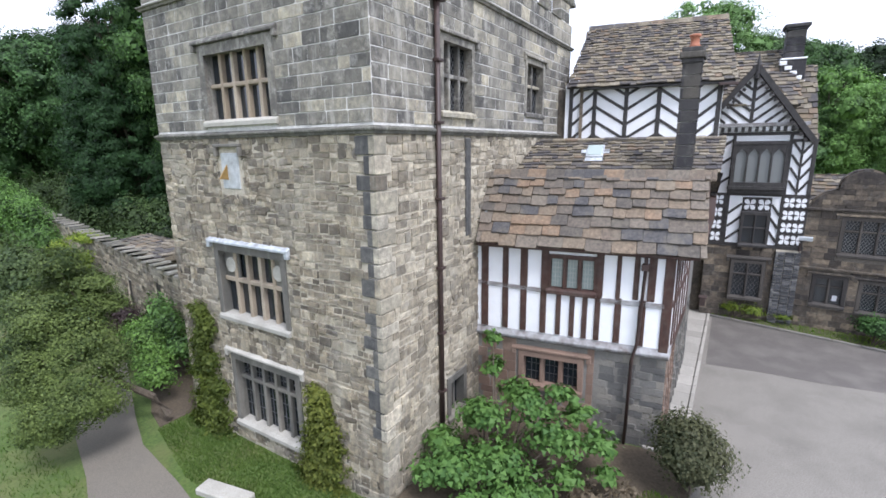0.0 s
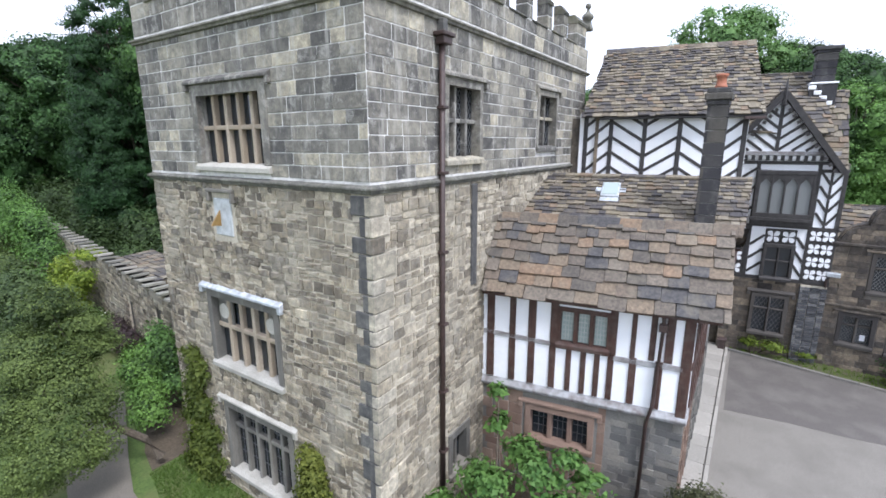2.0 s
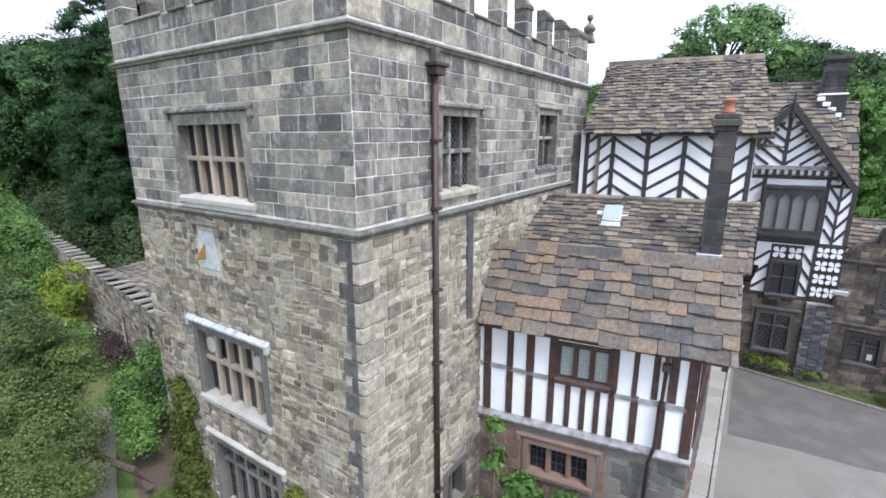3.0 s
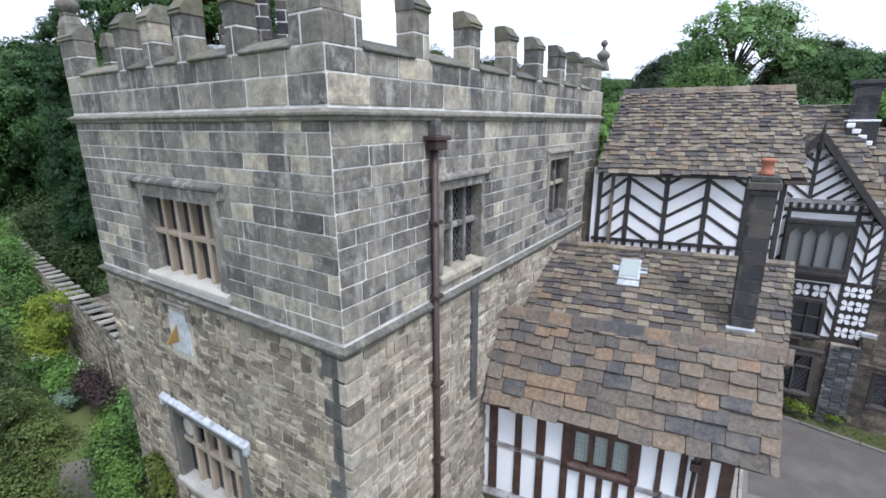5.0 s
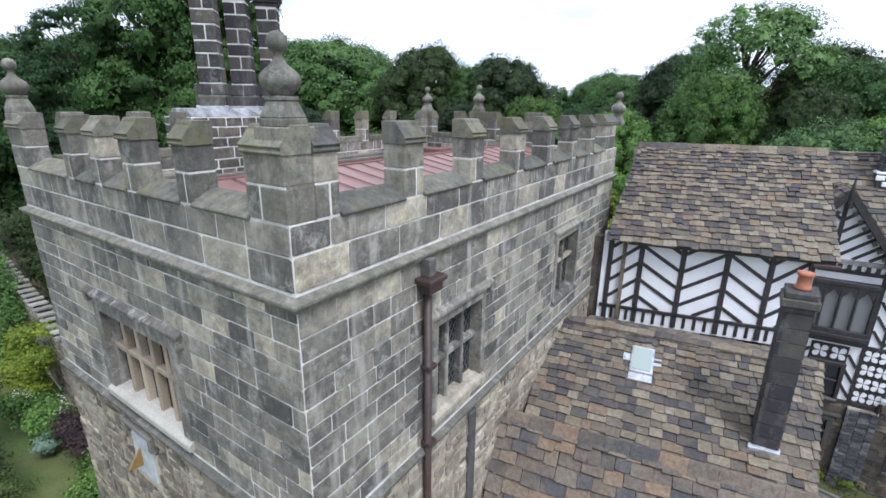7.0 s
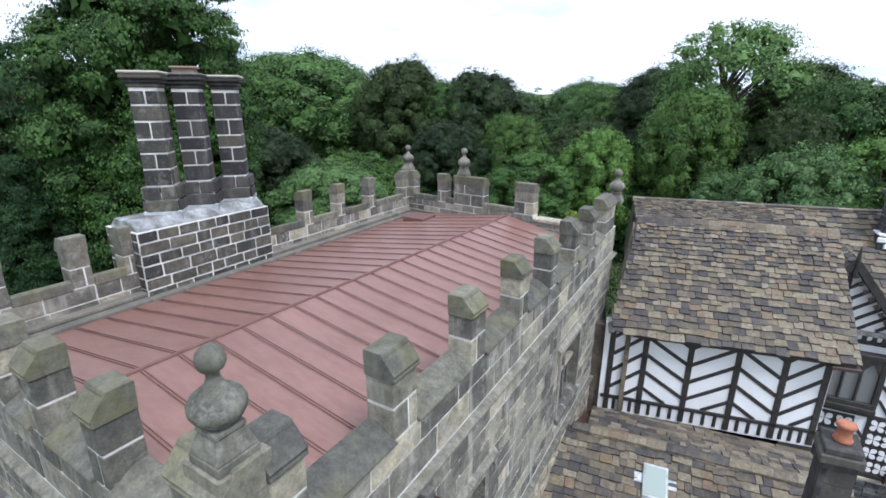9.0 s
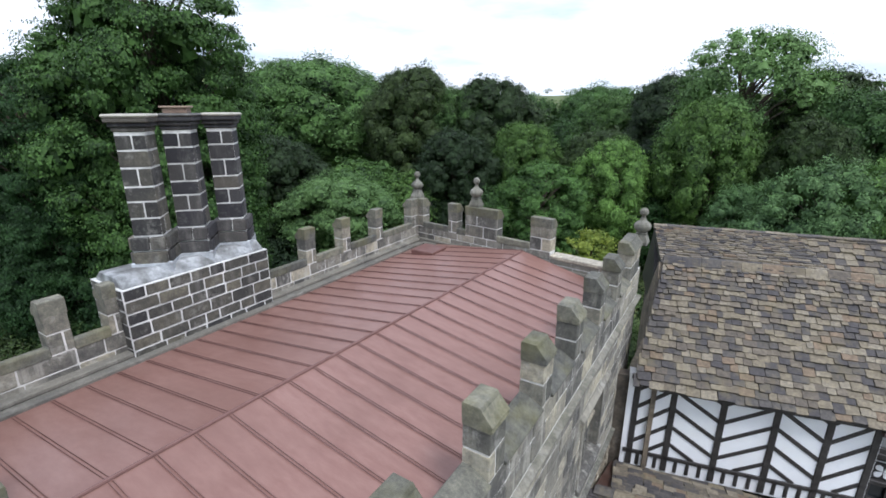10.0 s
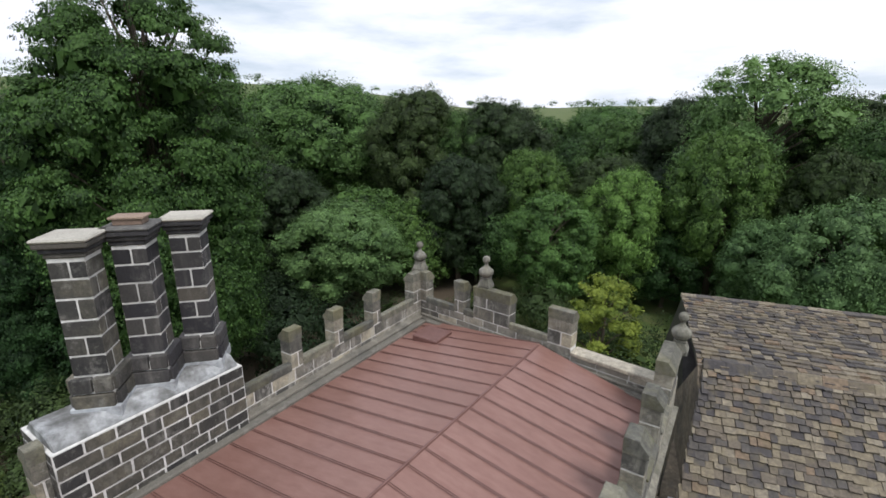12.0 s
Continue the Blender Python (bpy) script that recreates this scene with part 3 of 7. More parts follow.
def window(parent, m, x0, x1, z0, z1, cols, transoms, frame_mat, glass, deep=0.16, bar=0.09, sill=True, hood=0.0, hood_mat=None, cames=None, came_mat=None, surround=0.16, label="", sill_mat=None, proud=0.035, bar_mat=None):
    """A stone-mullioned window as a part: surround, sub-parts mullions, transoms, panes, sill, hood mould."""
    s = surround
    bm = bmesh.new()
    prism(bm, [(x0 + 0.02, z0 + 0.005), (x0 + 0.02, z1 - 0.02), (x1 - 0.02, z1 - 0.02), (x1 - 0.02, z0 + 0.005), (x1 + s, z0 + 0.005), (x1 + s, z1 + s), (x0 - s, z1 + s), (x0 - s, z0 + 0.005)], -proud, 0.3, m)
    win = part("window", soft(bm, 0.015), frame_mat, parent, label)
    w = (x1 - x0) / cols
    for i in range(1, cols):
        part("mullion", boxes([(x0 + i * w - bar / 2, x0 + i * w + bar / 2, deep - 0.11, deep + 0.1, z0, z1)], m, 0.018), bar_mat or frame_mat, win)
    zs = [z0, *transoms, z1]
    for z in transoms:
        part("transom", boxes([(x0, x1, deep - 0.1, deep + 0.09, z - bar / 2, z + bar / 2)], m, 0.015), bar_mat or frame_mat, win)
    for i in range(cols):
        for a, b in zip(zs, zs[1:]):
            bm = bmesh.new()
            box(bm, x0 + i * w, x0 + (i + 1) * w, deep + 0.02, deep + 0.03, a, b, m)
            p = part("pane", bm, glass, win)
            if cames:
                bm = bmesh.new()
                nx, nz, diamond = cames
                xa, xb = x0 + i * w + bar / 2, x0 + (i + 1) * w - bar / 2
                za, zb = a + bar / 2, b - bar / 2
                if diamond:
                    st = (xb - xa) / nx
                    kz = st * 1.5
                    k = -int((zb - za) / kz) - 1
                    while k * st < xb - xa:
                        for sgn in (1, -1):
                            pts = []
                            for q in range(25):
                                zz = za + (zb - za) * q / 24
                                xx = k * st + (zz - za) / kz * st
                                if 0 <= xx <= xb - xa:
                                    pts.append((xa + xx if sgn > 0 else xb - xx, zz))
                            if len(pts) > 1:
                                beam(bm, (pts[0][0], deep + 0.005, pts[0][1]), (pts[-1][0], deep + 0.005, pts[-1][1]), 0.014, 0.012, m)
                        k += 1
                else:
                    for q in range(1, nx):
                        xx = xa + (xb - xa) * q / nx
                        box(bm, xx - 0.008, xx + 0.008, deep + 0.004, deep + 0.018, za, zb, m)
                    for q in range(1, nz):
                        zz = za + (zb - za) * q / nz
                        box(bm, xa, xb, deep + 0.004, deep + 0.018, zz - 0.008, zz + 0.008, m)
                tagged(part("leading", bm, came_mat or CAME_DARK, p), kind="stuff")
    if sill:
        bm = bmesh.new()
        prism(bm, [(0.3, z0 - 0.16), (-0.09, z0 - 0.16), (-0.09, z0 - 0.05), (-0.004, z0 + 0.012), (0.3, z0 + 0.04)], x0 - s, x1 + s, m @ Matrix(((0, 1, 0, 0), (1, 0, 0, 0), (0, 0, 1, 0), (0, 0, 0, 1))))
        part("sill", soft(bm, 0.012), sill_mat or frame_mat, win)
    if hood:
        bm = bmesh.new()
        zt = z1 + s + 0.02
        prism(bm, [(0.02, zt), (-hood, zt), (-hood, zt + 0.06), (0.02, zt + 0.15)], x0 - s - 0.18, x1 + s + 0.18, m @ Matrix(((0, 1, 0, 0), (1, 0, 0, 0), (0, 0, 1, 0), (0, 0, 0, 1))))
        for x in (x0 - s - 0.18, x1 + s + 0.06):
            box(bm, x, x + 0.12, -hood + 0.01, 0.02, zt - 0.14, zt + 0.01, m)
        part("hood_mould", soft(bm, 0.01), hood_mat or frame_mat, win, "moulded stone drip over the window")
    return win


# ---- plan ----
XB, LY, LYB = -7.75, 12.05, 12.95   # the tower's back face, and its far corners, which are not square
G_COURT, G_GARDEN = -0.15, -0.4  # levels of courtyard and garden
STRING1, STRING2, CREN, MERLON = 8.2, 11.5, 12.42, 13.28
SIDE = Matrix.Rotation(radians(90), 4, "Z")            # the long face towards the court
BACK = Matrix.Translation((XB, LYB, 0)) @ Matrix.Rotation(radians(-90), 4, "Z")
FAR_TURN = math.atan2(LYB - LY, -XB)
FAR = Matrix.Translation((0, LY, 0)) @ Matrix.Rotation(math.pi - FAR_TURN, 4, "Z")
LF = math.hypot(XB, LYB - LY)                          # the far face's length
C9, S9 = math.cos(radians(9)), math.sin(radians(9))
# the timbered wings stand askew: the porch front runs 9 degrees off the tower, its side along it
HOUSE = Matrix(((C9, 0, 0, 0.15), (S9, 1, 0, 4.33), (0, 0, 1, 0), (0, 0, 0, 1)))
HALL = Matrix.Translation((1.376, 4.05, 0)) @ Matrix.Rotation(radians(13), 4, "Z")
COURT = Matrix.Translation((5.78, 17.3, 9.25)) @ Matrix.Rotation(radians(4), 4, "Z") @ Matrix.Diagonal((1, 1, 1.07, 1)) @ Matrix.Translation((-6.3, -11.5, -9.6))
WING = Matrix.Translation((8.55, 17.5, -0.67)) @ Matrix.Rotation(radians(-4), 4, "Z") @ Matrix.Translation((-9.3, 0, 0))

# ---- ground ----
def smoothstep(a, b, x):
    t = min(max((x - a) / (b - a), 0), 1)
    return t * t * (3 - 2 * t)


def ground_z(x, y):
    court = smoothstep(-0.2, 1.6, x + 0.12 * (y if y < 0 else 0))
    z = G_GARDEN + (G_COURT - G_GARDEN) * court
    if x < -9.5 or y > 20:
        z += 0.12 * noise.noise((x * 0.08, y * 0.08, 0.3))
    r = math.hypot(x, y)
    z -= 0.03 * min(max(0, r - 130), 200)
    if r > 150:
        # a shallow valley, then hills all round, highest beyond the wood
        az = math.degrees(math.atan2(-x, y))
        rise = 40 + 38 * smoothstep(28, 50, az) * (1 - smoothstep(70, 110, az))
        z += rise * smoothstep(330, 900, r)
        z += min(1, (r - 150) / 250) * (6 * noise.noise((x * 0.004, y * 0.004, 5.1)) + 3 * noise.noise((x * 0.011, y * 0.011, 2.0)))
    return z


def polar_sheet(name, radii, n, mat):
    bm = bmesh.new()
    mid = bm.verts.new((0, 0, ground_z(0, 0)))
    last = None
    for r in radii:
        ring = [bm.verts.new((r * math.cos(k * math.tau / n), r * math.sin(k * math.tau / n), ground_z(r * math.cos(k * math.tau / n), r * math.sin(k * math.tau / n)))) for k in range(n)]
        for k in range(n):
            if last:
                bm.faces.new((last[k], ring[k], ring[(k + 1) % n], last[(k + 1) % n]))
            else:
                bm.faces.new((mid, ring[k], ring[(k + 1) % n]))
        last = ring
    return part(name, bm, mat)


radii = [0.6 * k for k in range(1, 34)] + [22, 24.5, 28, 33, 40, 50, 64, 82, 105, 130, 160, 200, 250, 310, 390, 480, 600, 760, 960, 1250, 1700, 2400, 3500, 4600]
ground = tagged(smooth(polar_sheet("ground", radii, 128, GRASS_SOIL)), "mown grass lawn and fields falling away to distant hills", "lawn", kind="structure")


def sheet(name, pts, z, mat, label, category, m=ID, thick=0.06, wob=0.0, kind="structure"):
    bm = bmesh.new()
    top = [m @ Vector((x, y, 0)) for x, y in pts]
    vs = [bm.verts.new((p.x, p.y, z)) for p in top]
    f = bm.faces.new(vs)
    r = bmesh.ops.extrude_face_region(bm, geom=[f])
    for v in r["geom"]:
        if isinstance(v, bmesh.types.BMVert):
            v.co.z -= thick
    return tagged(part(name, bm, mat), label, category, kind=kind)


court = sheet("road", [(0.5, -30), (40, -30), (40, 10.2), (11.5, 16.2), (5.3, 17.3), (5.3, 5.2), (5.9, 3.5), (4.3, 0.8), (1.9, -2.0), (1.0, -6.0)], G_COURT + 0.02, TARMAC, "pale worn tarmac courtyard with darker patches", "courtyard")
dark_strip = sheet("tarmac_patch", [(5.75, 11.45), (7.6, 11.7), (9.2, 11.75), (10.8, 12.0), (14, 12.2), (22, 12.9), (22, 14.1), (11.5, 16.2), (8.8, 16.68), (5.7, 17.25)], G_COURT + 0.026, TARMAC_DARK, "darker tarmac strip before the house front", "courtyard", ID, 0.04)
border = sheet("grass_verge", [(5.6, 17.2), (8.8, 16.55), (11.6, 15.98), (22, 13.9), (24, 19.0), (5.6, 18.4)], G_COURT + 0.1, VERGE, "narrow grass verge along the stone house front", "verge", ID, 0.16)
kerb = tagged(part("kerb", boxes([(0.9 * k, 0.9 * k + 0.88, -0.13, 0.0, G_COURT - 0.1, G_COURT + 0.12) for k in range(18)], Matrix.Translation((5.6, 17.2, 0)) @ Matrix.Rotation(radians(-11.4), 4, "Z"), 0.012), GREY_STONE), "grey stone kerb along the grass verge", "kerb", kind="structure")
pavement = thing("pavement", (5.1, 9, G_COURT), "pale stone flag path beside the timbered wing", "path", kind="structure")
rng = random.Random(5)
v = 5.0
while v < 17.3:
    d = rng.uniform(0.6, 1.0)
    for a, b in ((4.6, 5.46), (5.48, 5.6)):
        piece("flagstone", FLAG, pavement, Matrix.Translation(((a + b) / 2, v + d / 2, G_COURT + 0.03)), (b - a - 0.012, d - 0.012, 0.09 if b - a > 0.2 else 0.15), 0.006, rng.randrange(6))
    v += d
sheet("garden_path", [(-2.4, -3.9), (-3.6, -2.35), (-5.2, -2.05), (-7.6, -1.72), (-9.35, -1.1), (-14.0, 0.75), (-17.0, 1.8), (-22.5, 1.7), (-28, 4.0), (-36, 5.2), (-36, 4.2), (-28.5, 2.9), (-23, 0.7), (-17.0, 0.7), (-14.0, -0.4), (-10, -2.5), (-7.4, -3.2), (-5.4, -3.9), (-4, -4.8)], G_GARDEN + 0.03, GRAVEL, "trodden pale gravel garden path", "path")
bed = sheet("soil_bed", [(0.1, 4.3), (4.9, 5.05), (5.3, 5.2), (5.85, 3.6), (4.3, 0.9), (3.2, -0.4), (1.9, -1.4), (0.4, -1.6), (0.1, 0.1)], G_COURT + 0.03, SOIL, "bare soil bed under the shrubs", "flower bed")
sheet("soil_bed", [(-8.1, -0.02), (-8.1, -1.0), (-9.2, -0.7), (-13, 1.2), (-15.5, 2.0), (-19, 3.6), (-12, 3.0), (-8.3, 1.5)], G_GARDEN + 0.02, SOIL, "planted soil bed beside the garden wall", "flower bed")
slab = thing("stone_slab", (-3.75, -1.7, G_GARDEN), "worn pale stone slab lying in the grass", "slab")
bm = boxes([(-0.75, 0.75, -0.22, 0.22, -0.05, 0.16)], Matrix.Translation((-3.75, -1.7, G_GARDEN)) @ Matrix.Rotation(radians(11), 4, "Z"), 0.04)
part("slab_top", bm, PALE_DRESS, slab)

sheet("woodland_floor", [(-9.0, 4.6), (-14, 16), (-18, 30), (-25, 50), (-70, 50), (-70, 10), (-38, 6.6)], G_GARDEN + 0.16, SOIL, "dark leaf litter under the trees", "woodland floor", ID, 0.3)
# ---- stone tower ----
tower = thing("stone_tower", (-4, 6, G_GARDEN), "battlemented stone tower of sooty ashlar above buff rubble", "tower")
W3 = (-5.26, -2.9, 8.55, 10.1)
W2 = (-5.6, -3.05, 3.44, 5.25)
W1 = (-5.38, -2.88, 0.24, 2.16)
DIAL = (-4.98, -4.3, 6.88, 7.76)
holes_front = [W3, W2, W1]
R1 = (2.52, 3.95, 8.68, 10.26)
R2 = (7.6, 9.05, 8.9, 10.45)
R3 = (2.72, 3.45, 0.6, 1.6)
holes_side = [R1, R2, R3]
rng = random.Random(11)


FRONT0 = Matrix.Translation((XB, 0, 0))
hf = [(a - XB, b - XB, c, d) for a, b, c, d in holes_front]
wall_front_up = bmesh.new()
wall_with_holes(wall_front_up, 0.0, -XB, STRING1, 11.7, 0, 0.55, hf, FRONT0)
wall_front_up = part("upper_wall", wall_front_up, MORTAR, tower, "sooty squared ashlar with pale lime joints")
bm = bmesh.new()
wall_with_holes(bm, 0.0, -XB, -0.6, STRING1, 0, 0.55, hf, FRONT0)
wall_front_low = part("lower_wall", bm, MORTAR_BUFF, tower, "buff and grey rubble masonry with rough joints")
bm = bmesh.new()
wall_with_holes(bm, 0.55, LY, STRING1, 11.7, 0, 0.55, holes_side, SIDE)
wall_side_up = part("upper_wall", bm, MORTAR, tower, "sooty squared ashlar with pale lime joints")
bm = bmesh.new()
wall_with_holes(bm, 0.55, LY, -0.6, STRING1, 0, 0.55, holes_side, SIDE)
wall_side_low = part("lower_wall", bm, MORTAR_BUFF, tower, "buff and grey rubble masonry with rough joints")
part("back_wall", boxes([(0.0, LYB - 0.55, 0, 0.55, -0.6, 11.7)], BACK), MORTAR, tower)
part("far_wall", boxes([(0.55, LF - 0.55, 0, 0.55, -0.6, 11.7)], FAR), MORTAR, tower)


T = 0.32
# the parapet: a thinner wall standing on the outer edge of each side, lower at one end of the far side
PAR = []
for name, m, a, b, top in (("front_parapet", FRONT0, 0.0, -XB, CREN - 0.1), ("side_parapet", SIDE, T, LY, CREN - 0.1), ("back_parapet", BACK, 0.0, LYB - T, CREN - 0.1), ("far_parapet", FAR, 2.4, LF - T, CREN - 0.1), ("low_parapet", FAR, T, 2.39, 12.15)):
    PAR.append(part(name, boxes([(a, b, 0, T, 11.7, top)], m), MORTAR, tower))


def padded(holes, s=0.17, t=0.17, b=0.14):
    return [(a - s, c + s, d - b, e + t) for a, c, d, e in holes]


def near_corner(lim):
    return lambda s: s[0] < lim


# upper ashlar: front, side, back and far faces, up to the crenels
ash = courses(0.0, -XB, STRING1 + 0.12, STRING2 - 0.08, (0.235, 0.305), (0.32, 0.76), rng, padded(hf, 0.14, 0.1), 0.018)
lay(wall_front_up, "ashlar_block", ash, ASHLAR, FRONT0, rng, lambda s: True, (0.004, 0.014), 0.06, 0.014, stuff_label="sooty ashlar blocks")
ash = courses(0.0, LY, STRING1 + 0.12, STRING2 - 0.08, (0.235, 0.305), (0.32, 0.76), rng, padded(holes_side, 0.14, 0.1), 0.018)
lay(wall_side_up, "ashlar_block", ash, ASHLAR, SIDE, rng, near_corner(9.5), (0.004, 0.014), 0.06, 0.014, stuff_label="sooty ashlar blocks")
for wall, m, ln, top in ((PAR[0], FRONT0, -XB, CREN - 0.1), (PAR[1], SIDE, LY, CREN - 0.1), (PAR[2], BACK, LYB, CREN - 0.1), (PAR[3], FAR @ Matrix.Translation((2.4, 0, 0)), LF - 2.4, CREN - 0.1)):
    par = courses(0.0, ln, STRING2 + 0.1, top, (0.36, 0.41), (0.5, 0.95), rng, joint=0.024)
    lay(wall, "parapet_block", par, ASHLAR, m, rng, lambda s: True, (0.006, 0.014), 0.06, 0.012)
# the parapets' inner faces over the roof
FAR_IN = FAR @ Matrix.Translation((LF, T, 0)) @ Matrix.Rotation(math.pi, 4, "Z")
for wall, m, x0, x1, top in ((PAR[2], Matrix.Translation((XB + T, 0, 0)) @ SIDE, T, LYB - T, CREN - 0.1), (PAR[3], FAR_IN, T, LF - 2.4, CREN - 0.1), (PAR[4], FAR_IN, LF - 2.39, LF - T, 12.24)):
    par = courses(x0, x1, 11.5, top, (0.24, 0.3), (0.4, 0.85), rng, joint=0.025)
    lay(wall, "inner_block", par, ASHLAR, m, rng, lambda s: True, (0.005, 0.014), 0.06, 0.012)
for m, ln in ((Matrix.Translation((XB + 0.95, 0.55, 0)) @ SIDE, LYB - 1.1), (FAR_IN @ Matrix.Translation((0.4, -0.5, 0)), LF - 0.8)):
    part("inner_ledge", boxes([(0, ln, 0.24, 0.68, 11.6, 11.83), (0, ln, 0.42, 0.68, 11.83, 11.92)], m, 0.02), DRESSED, tower, "stone ledge at the foot of the parapet")

# rubble with quoins at the near corner
QUOIN = []
z, k = 0.0, 0
while z < STRING1 - 0.15:
    h = min(rng.uniform(0.26, 0.5), STRING1 - 0.02 - z)
    QUOIN.append((z, z + h, rng.uniform(0.34, 0.5) if k % 2 else rng.uniform(0.24, 0.32), rng.uniform(0.28, 0.42) if k % 2 else rng.uniform(0.45, 0.72)))
    z += h
    k += 1
hq = [(-XB - a, -XB + 0.1, z0, z1) for z0, z1, a, b in QUOIN]
rub = rubble(0.0, -XB, -0.3, STRING1 - 0.05, rng, padded(hf, 0.2, 0.2) + [(DIAL[0] - XB - 0.12, DIAL[1] - XB + 0.12, DIAL[2] - 0.1, DIAL[3] + 0.25)] + hq)
lay(wall_front_low, "rubble_stone", rub, RUBBLE, FRONT0, rng, lambda s: s[0] > 5.2 and 3.0 < s[2], (0.004, 0.035), 0.12, 0.06, 0.06, "rough buff rubble stones")
hq = [(-0.1, b, z0, z1) for z0, z1, a, b in QUOIN]
rub = rubble(0.0, LY, -0.2, STRING1 - 0.05, rng, padded(holes_side, 0.2, 0.2) + hq, (0.09, 0.27), (0.14, 0.48))
lay(wall_side_low, "rubble_stone", rub, RUBBLE_PALE, SIDE, rng, lambda s: s[0] < 2.6 and s[2] > 2.5, (0.004, 0.035), 0.12, 0.06, 0.06, "rough buff rubble stones")
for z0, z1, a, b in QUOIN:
    # the corner stones: mostly dark pieces towards the garden, pale ones towards the court
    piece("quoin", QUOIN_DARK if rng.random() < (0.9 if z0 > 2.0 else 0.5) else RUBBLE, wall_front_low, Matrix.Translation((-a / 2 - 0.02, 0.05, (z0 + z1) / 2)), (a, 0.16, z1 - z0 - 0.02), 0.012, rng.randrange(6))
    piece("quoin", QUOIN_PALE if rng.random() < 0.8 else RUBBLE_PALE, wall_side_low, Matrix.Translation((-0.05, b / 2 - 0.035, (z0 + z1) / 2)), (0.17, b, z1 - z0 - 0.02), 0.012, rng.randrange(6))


def string_course(z, out, h, name, label):
    """A moulding mitred round the four corners."""
    bm = bmesh.new()
    prof = [(-0.03, z - h / 2), (out * 0.55, z - h / 2), (out * 0.7, z - h * 0.2), (out, z - h * 0.1), (out, z + h * 0.12), (-0.03, z + h / 2)]
    rings = [[bm.verts.new((x0 + sx * o, y0 + sy * o, zz)) for o, zz in prof] for x0, y0, sx, sy in ((XB, 0, -1, -1), (0, 0, 1, -1), (0, LY, 1, 1), (XB, LYB, -1, 1))]
    n = len(prof)
    for i in range(4):
        p, q = rings[i], rings[(i + 1) % 4]
        for k in range(n):
            bm.faces.new((p[k], q[k], q[(k + 1) % n], p[(k + 1) % n]))
    return part(name, soft(bm, 0.006), STRING_STONE, tower, label)


string_course(STRING1, 0.1, 0.18, "string_course", "weathered moulded string course")
string_course(STRING2, 0.11, 0.17, "cornice", "moulded cornice under the battlements")

# battlements: copings between merlons and the capped merlons themselves
MER_FRONT = [(0.0, 0.75), (2.39, 2.74), (3.37, 3.72), (4.39, 4.74), (5.75, 6.05), (7.13, -XB)]
MER_SIDE = [(T + 0.03, 0.68), (1.79, 2.2), (3.42, 3.82), (5.02, 5.4), (6.47, 6.87), (7.95, 8.35), (9.33, 9.73), (10.7, LY - T - 0.03)]
MER_BACK = [(T + 0.03, 0.75), (2.3, 2.62), (3.75, 4.07), (5.08, 5.42), (9.86, 10.06), (10.62, 10.97), (11.85, 12.2), (12.6, LYB - T - 0.03)]
MER_FAR = [(2.4, 3.05), (4.2, 5.4), (5.75, 6.1), (7.2, LF)]


def merlon(m, a, b, z0=CREN, z1=MERLON, t=T):
    mo = part("merlon", boxes([(a + 0.008, b - 0.008, -0.002, t + 0.002, z0 - 0.1, z1 - 0.2)], m), MORTAR, tower)
    n = max(2, round((z1 - 0.24 - z0) / 0.34))
    h = (z1 - 0.22 - z0 + 0.1) / n
    for i in range(n):
        c = a + (b - a) * rng.uniform(0.35, 0.65)
        for p, q in (((a, c - 0.016), (c + 0.016, b)) if i % 2 == 0 or b - a > 0.9 else ((a, b),)):
            bm = bmesh.new()
            box(bm, p, q, -0.012, t + 0.012, z0 - 0.1 + i * h + 0.018, z0 - 0.1 + (i + 1) * h - 0.008, m)
            part("ashlar_block", soft(bm, 0.008), MERLON_STONE, mo)
    bm = bmesh.new()
    z = z1 - 0.22
    # a double bead along the outer face, then a steep weathering up to a narrow top over the inner edge
    prof = [(-0.03, z - 0.06), (-0.05, z - 0.035), (-0.03, z - 0.012), (-0.028, z + 0.0), (-0.052, z + 0.022), (-0.03, z + 0.04), (0.09, z + 0.17), (0.09, z + 0.185), (0.11, z + 0.22), (t + 0.01, z + 0.22), (t + 0.02, z + 0.2), (t + 0.012, z - 0.06)]
    prism(bm, prof, a - 0.015, b + 0.015, m @ Matrix(((0, 1, 0, 0), (1, 0, 0, 0), (0, 0, 1, 0), (0, 0, 0, 1))))
    part("coping", soft(bm, 0.006), CAPSTONE, mo, "moulded weathered cap stone")


def crenel_coping(m, a, b, z=CREN, t=T):
    bm = bmesh.new()
    prof = [(-0.035, z - 0.12), (-0.055, z - 0.09), (-0.035, z - 0.065), (t - 0.14, z + 0.05), (t - 0.1, z + 0.075), (t + 0.0, z + 0.075), (t + 0.02, z + 0.05), (t + 0.02, z - 0.12)]
    prism(bm, prof, a, b, m @ Matrix(((0, 1, 0, 0), (1, 0, 0, 0), (0, 0, 1, 0), (0, 0, 0, 1))))
    part("crenel_coping", soft(bm, 0.008), CAPSTONE, tower)


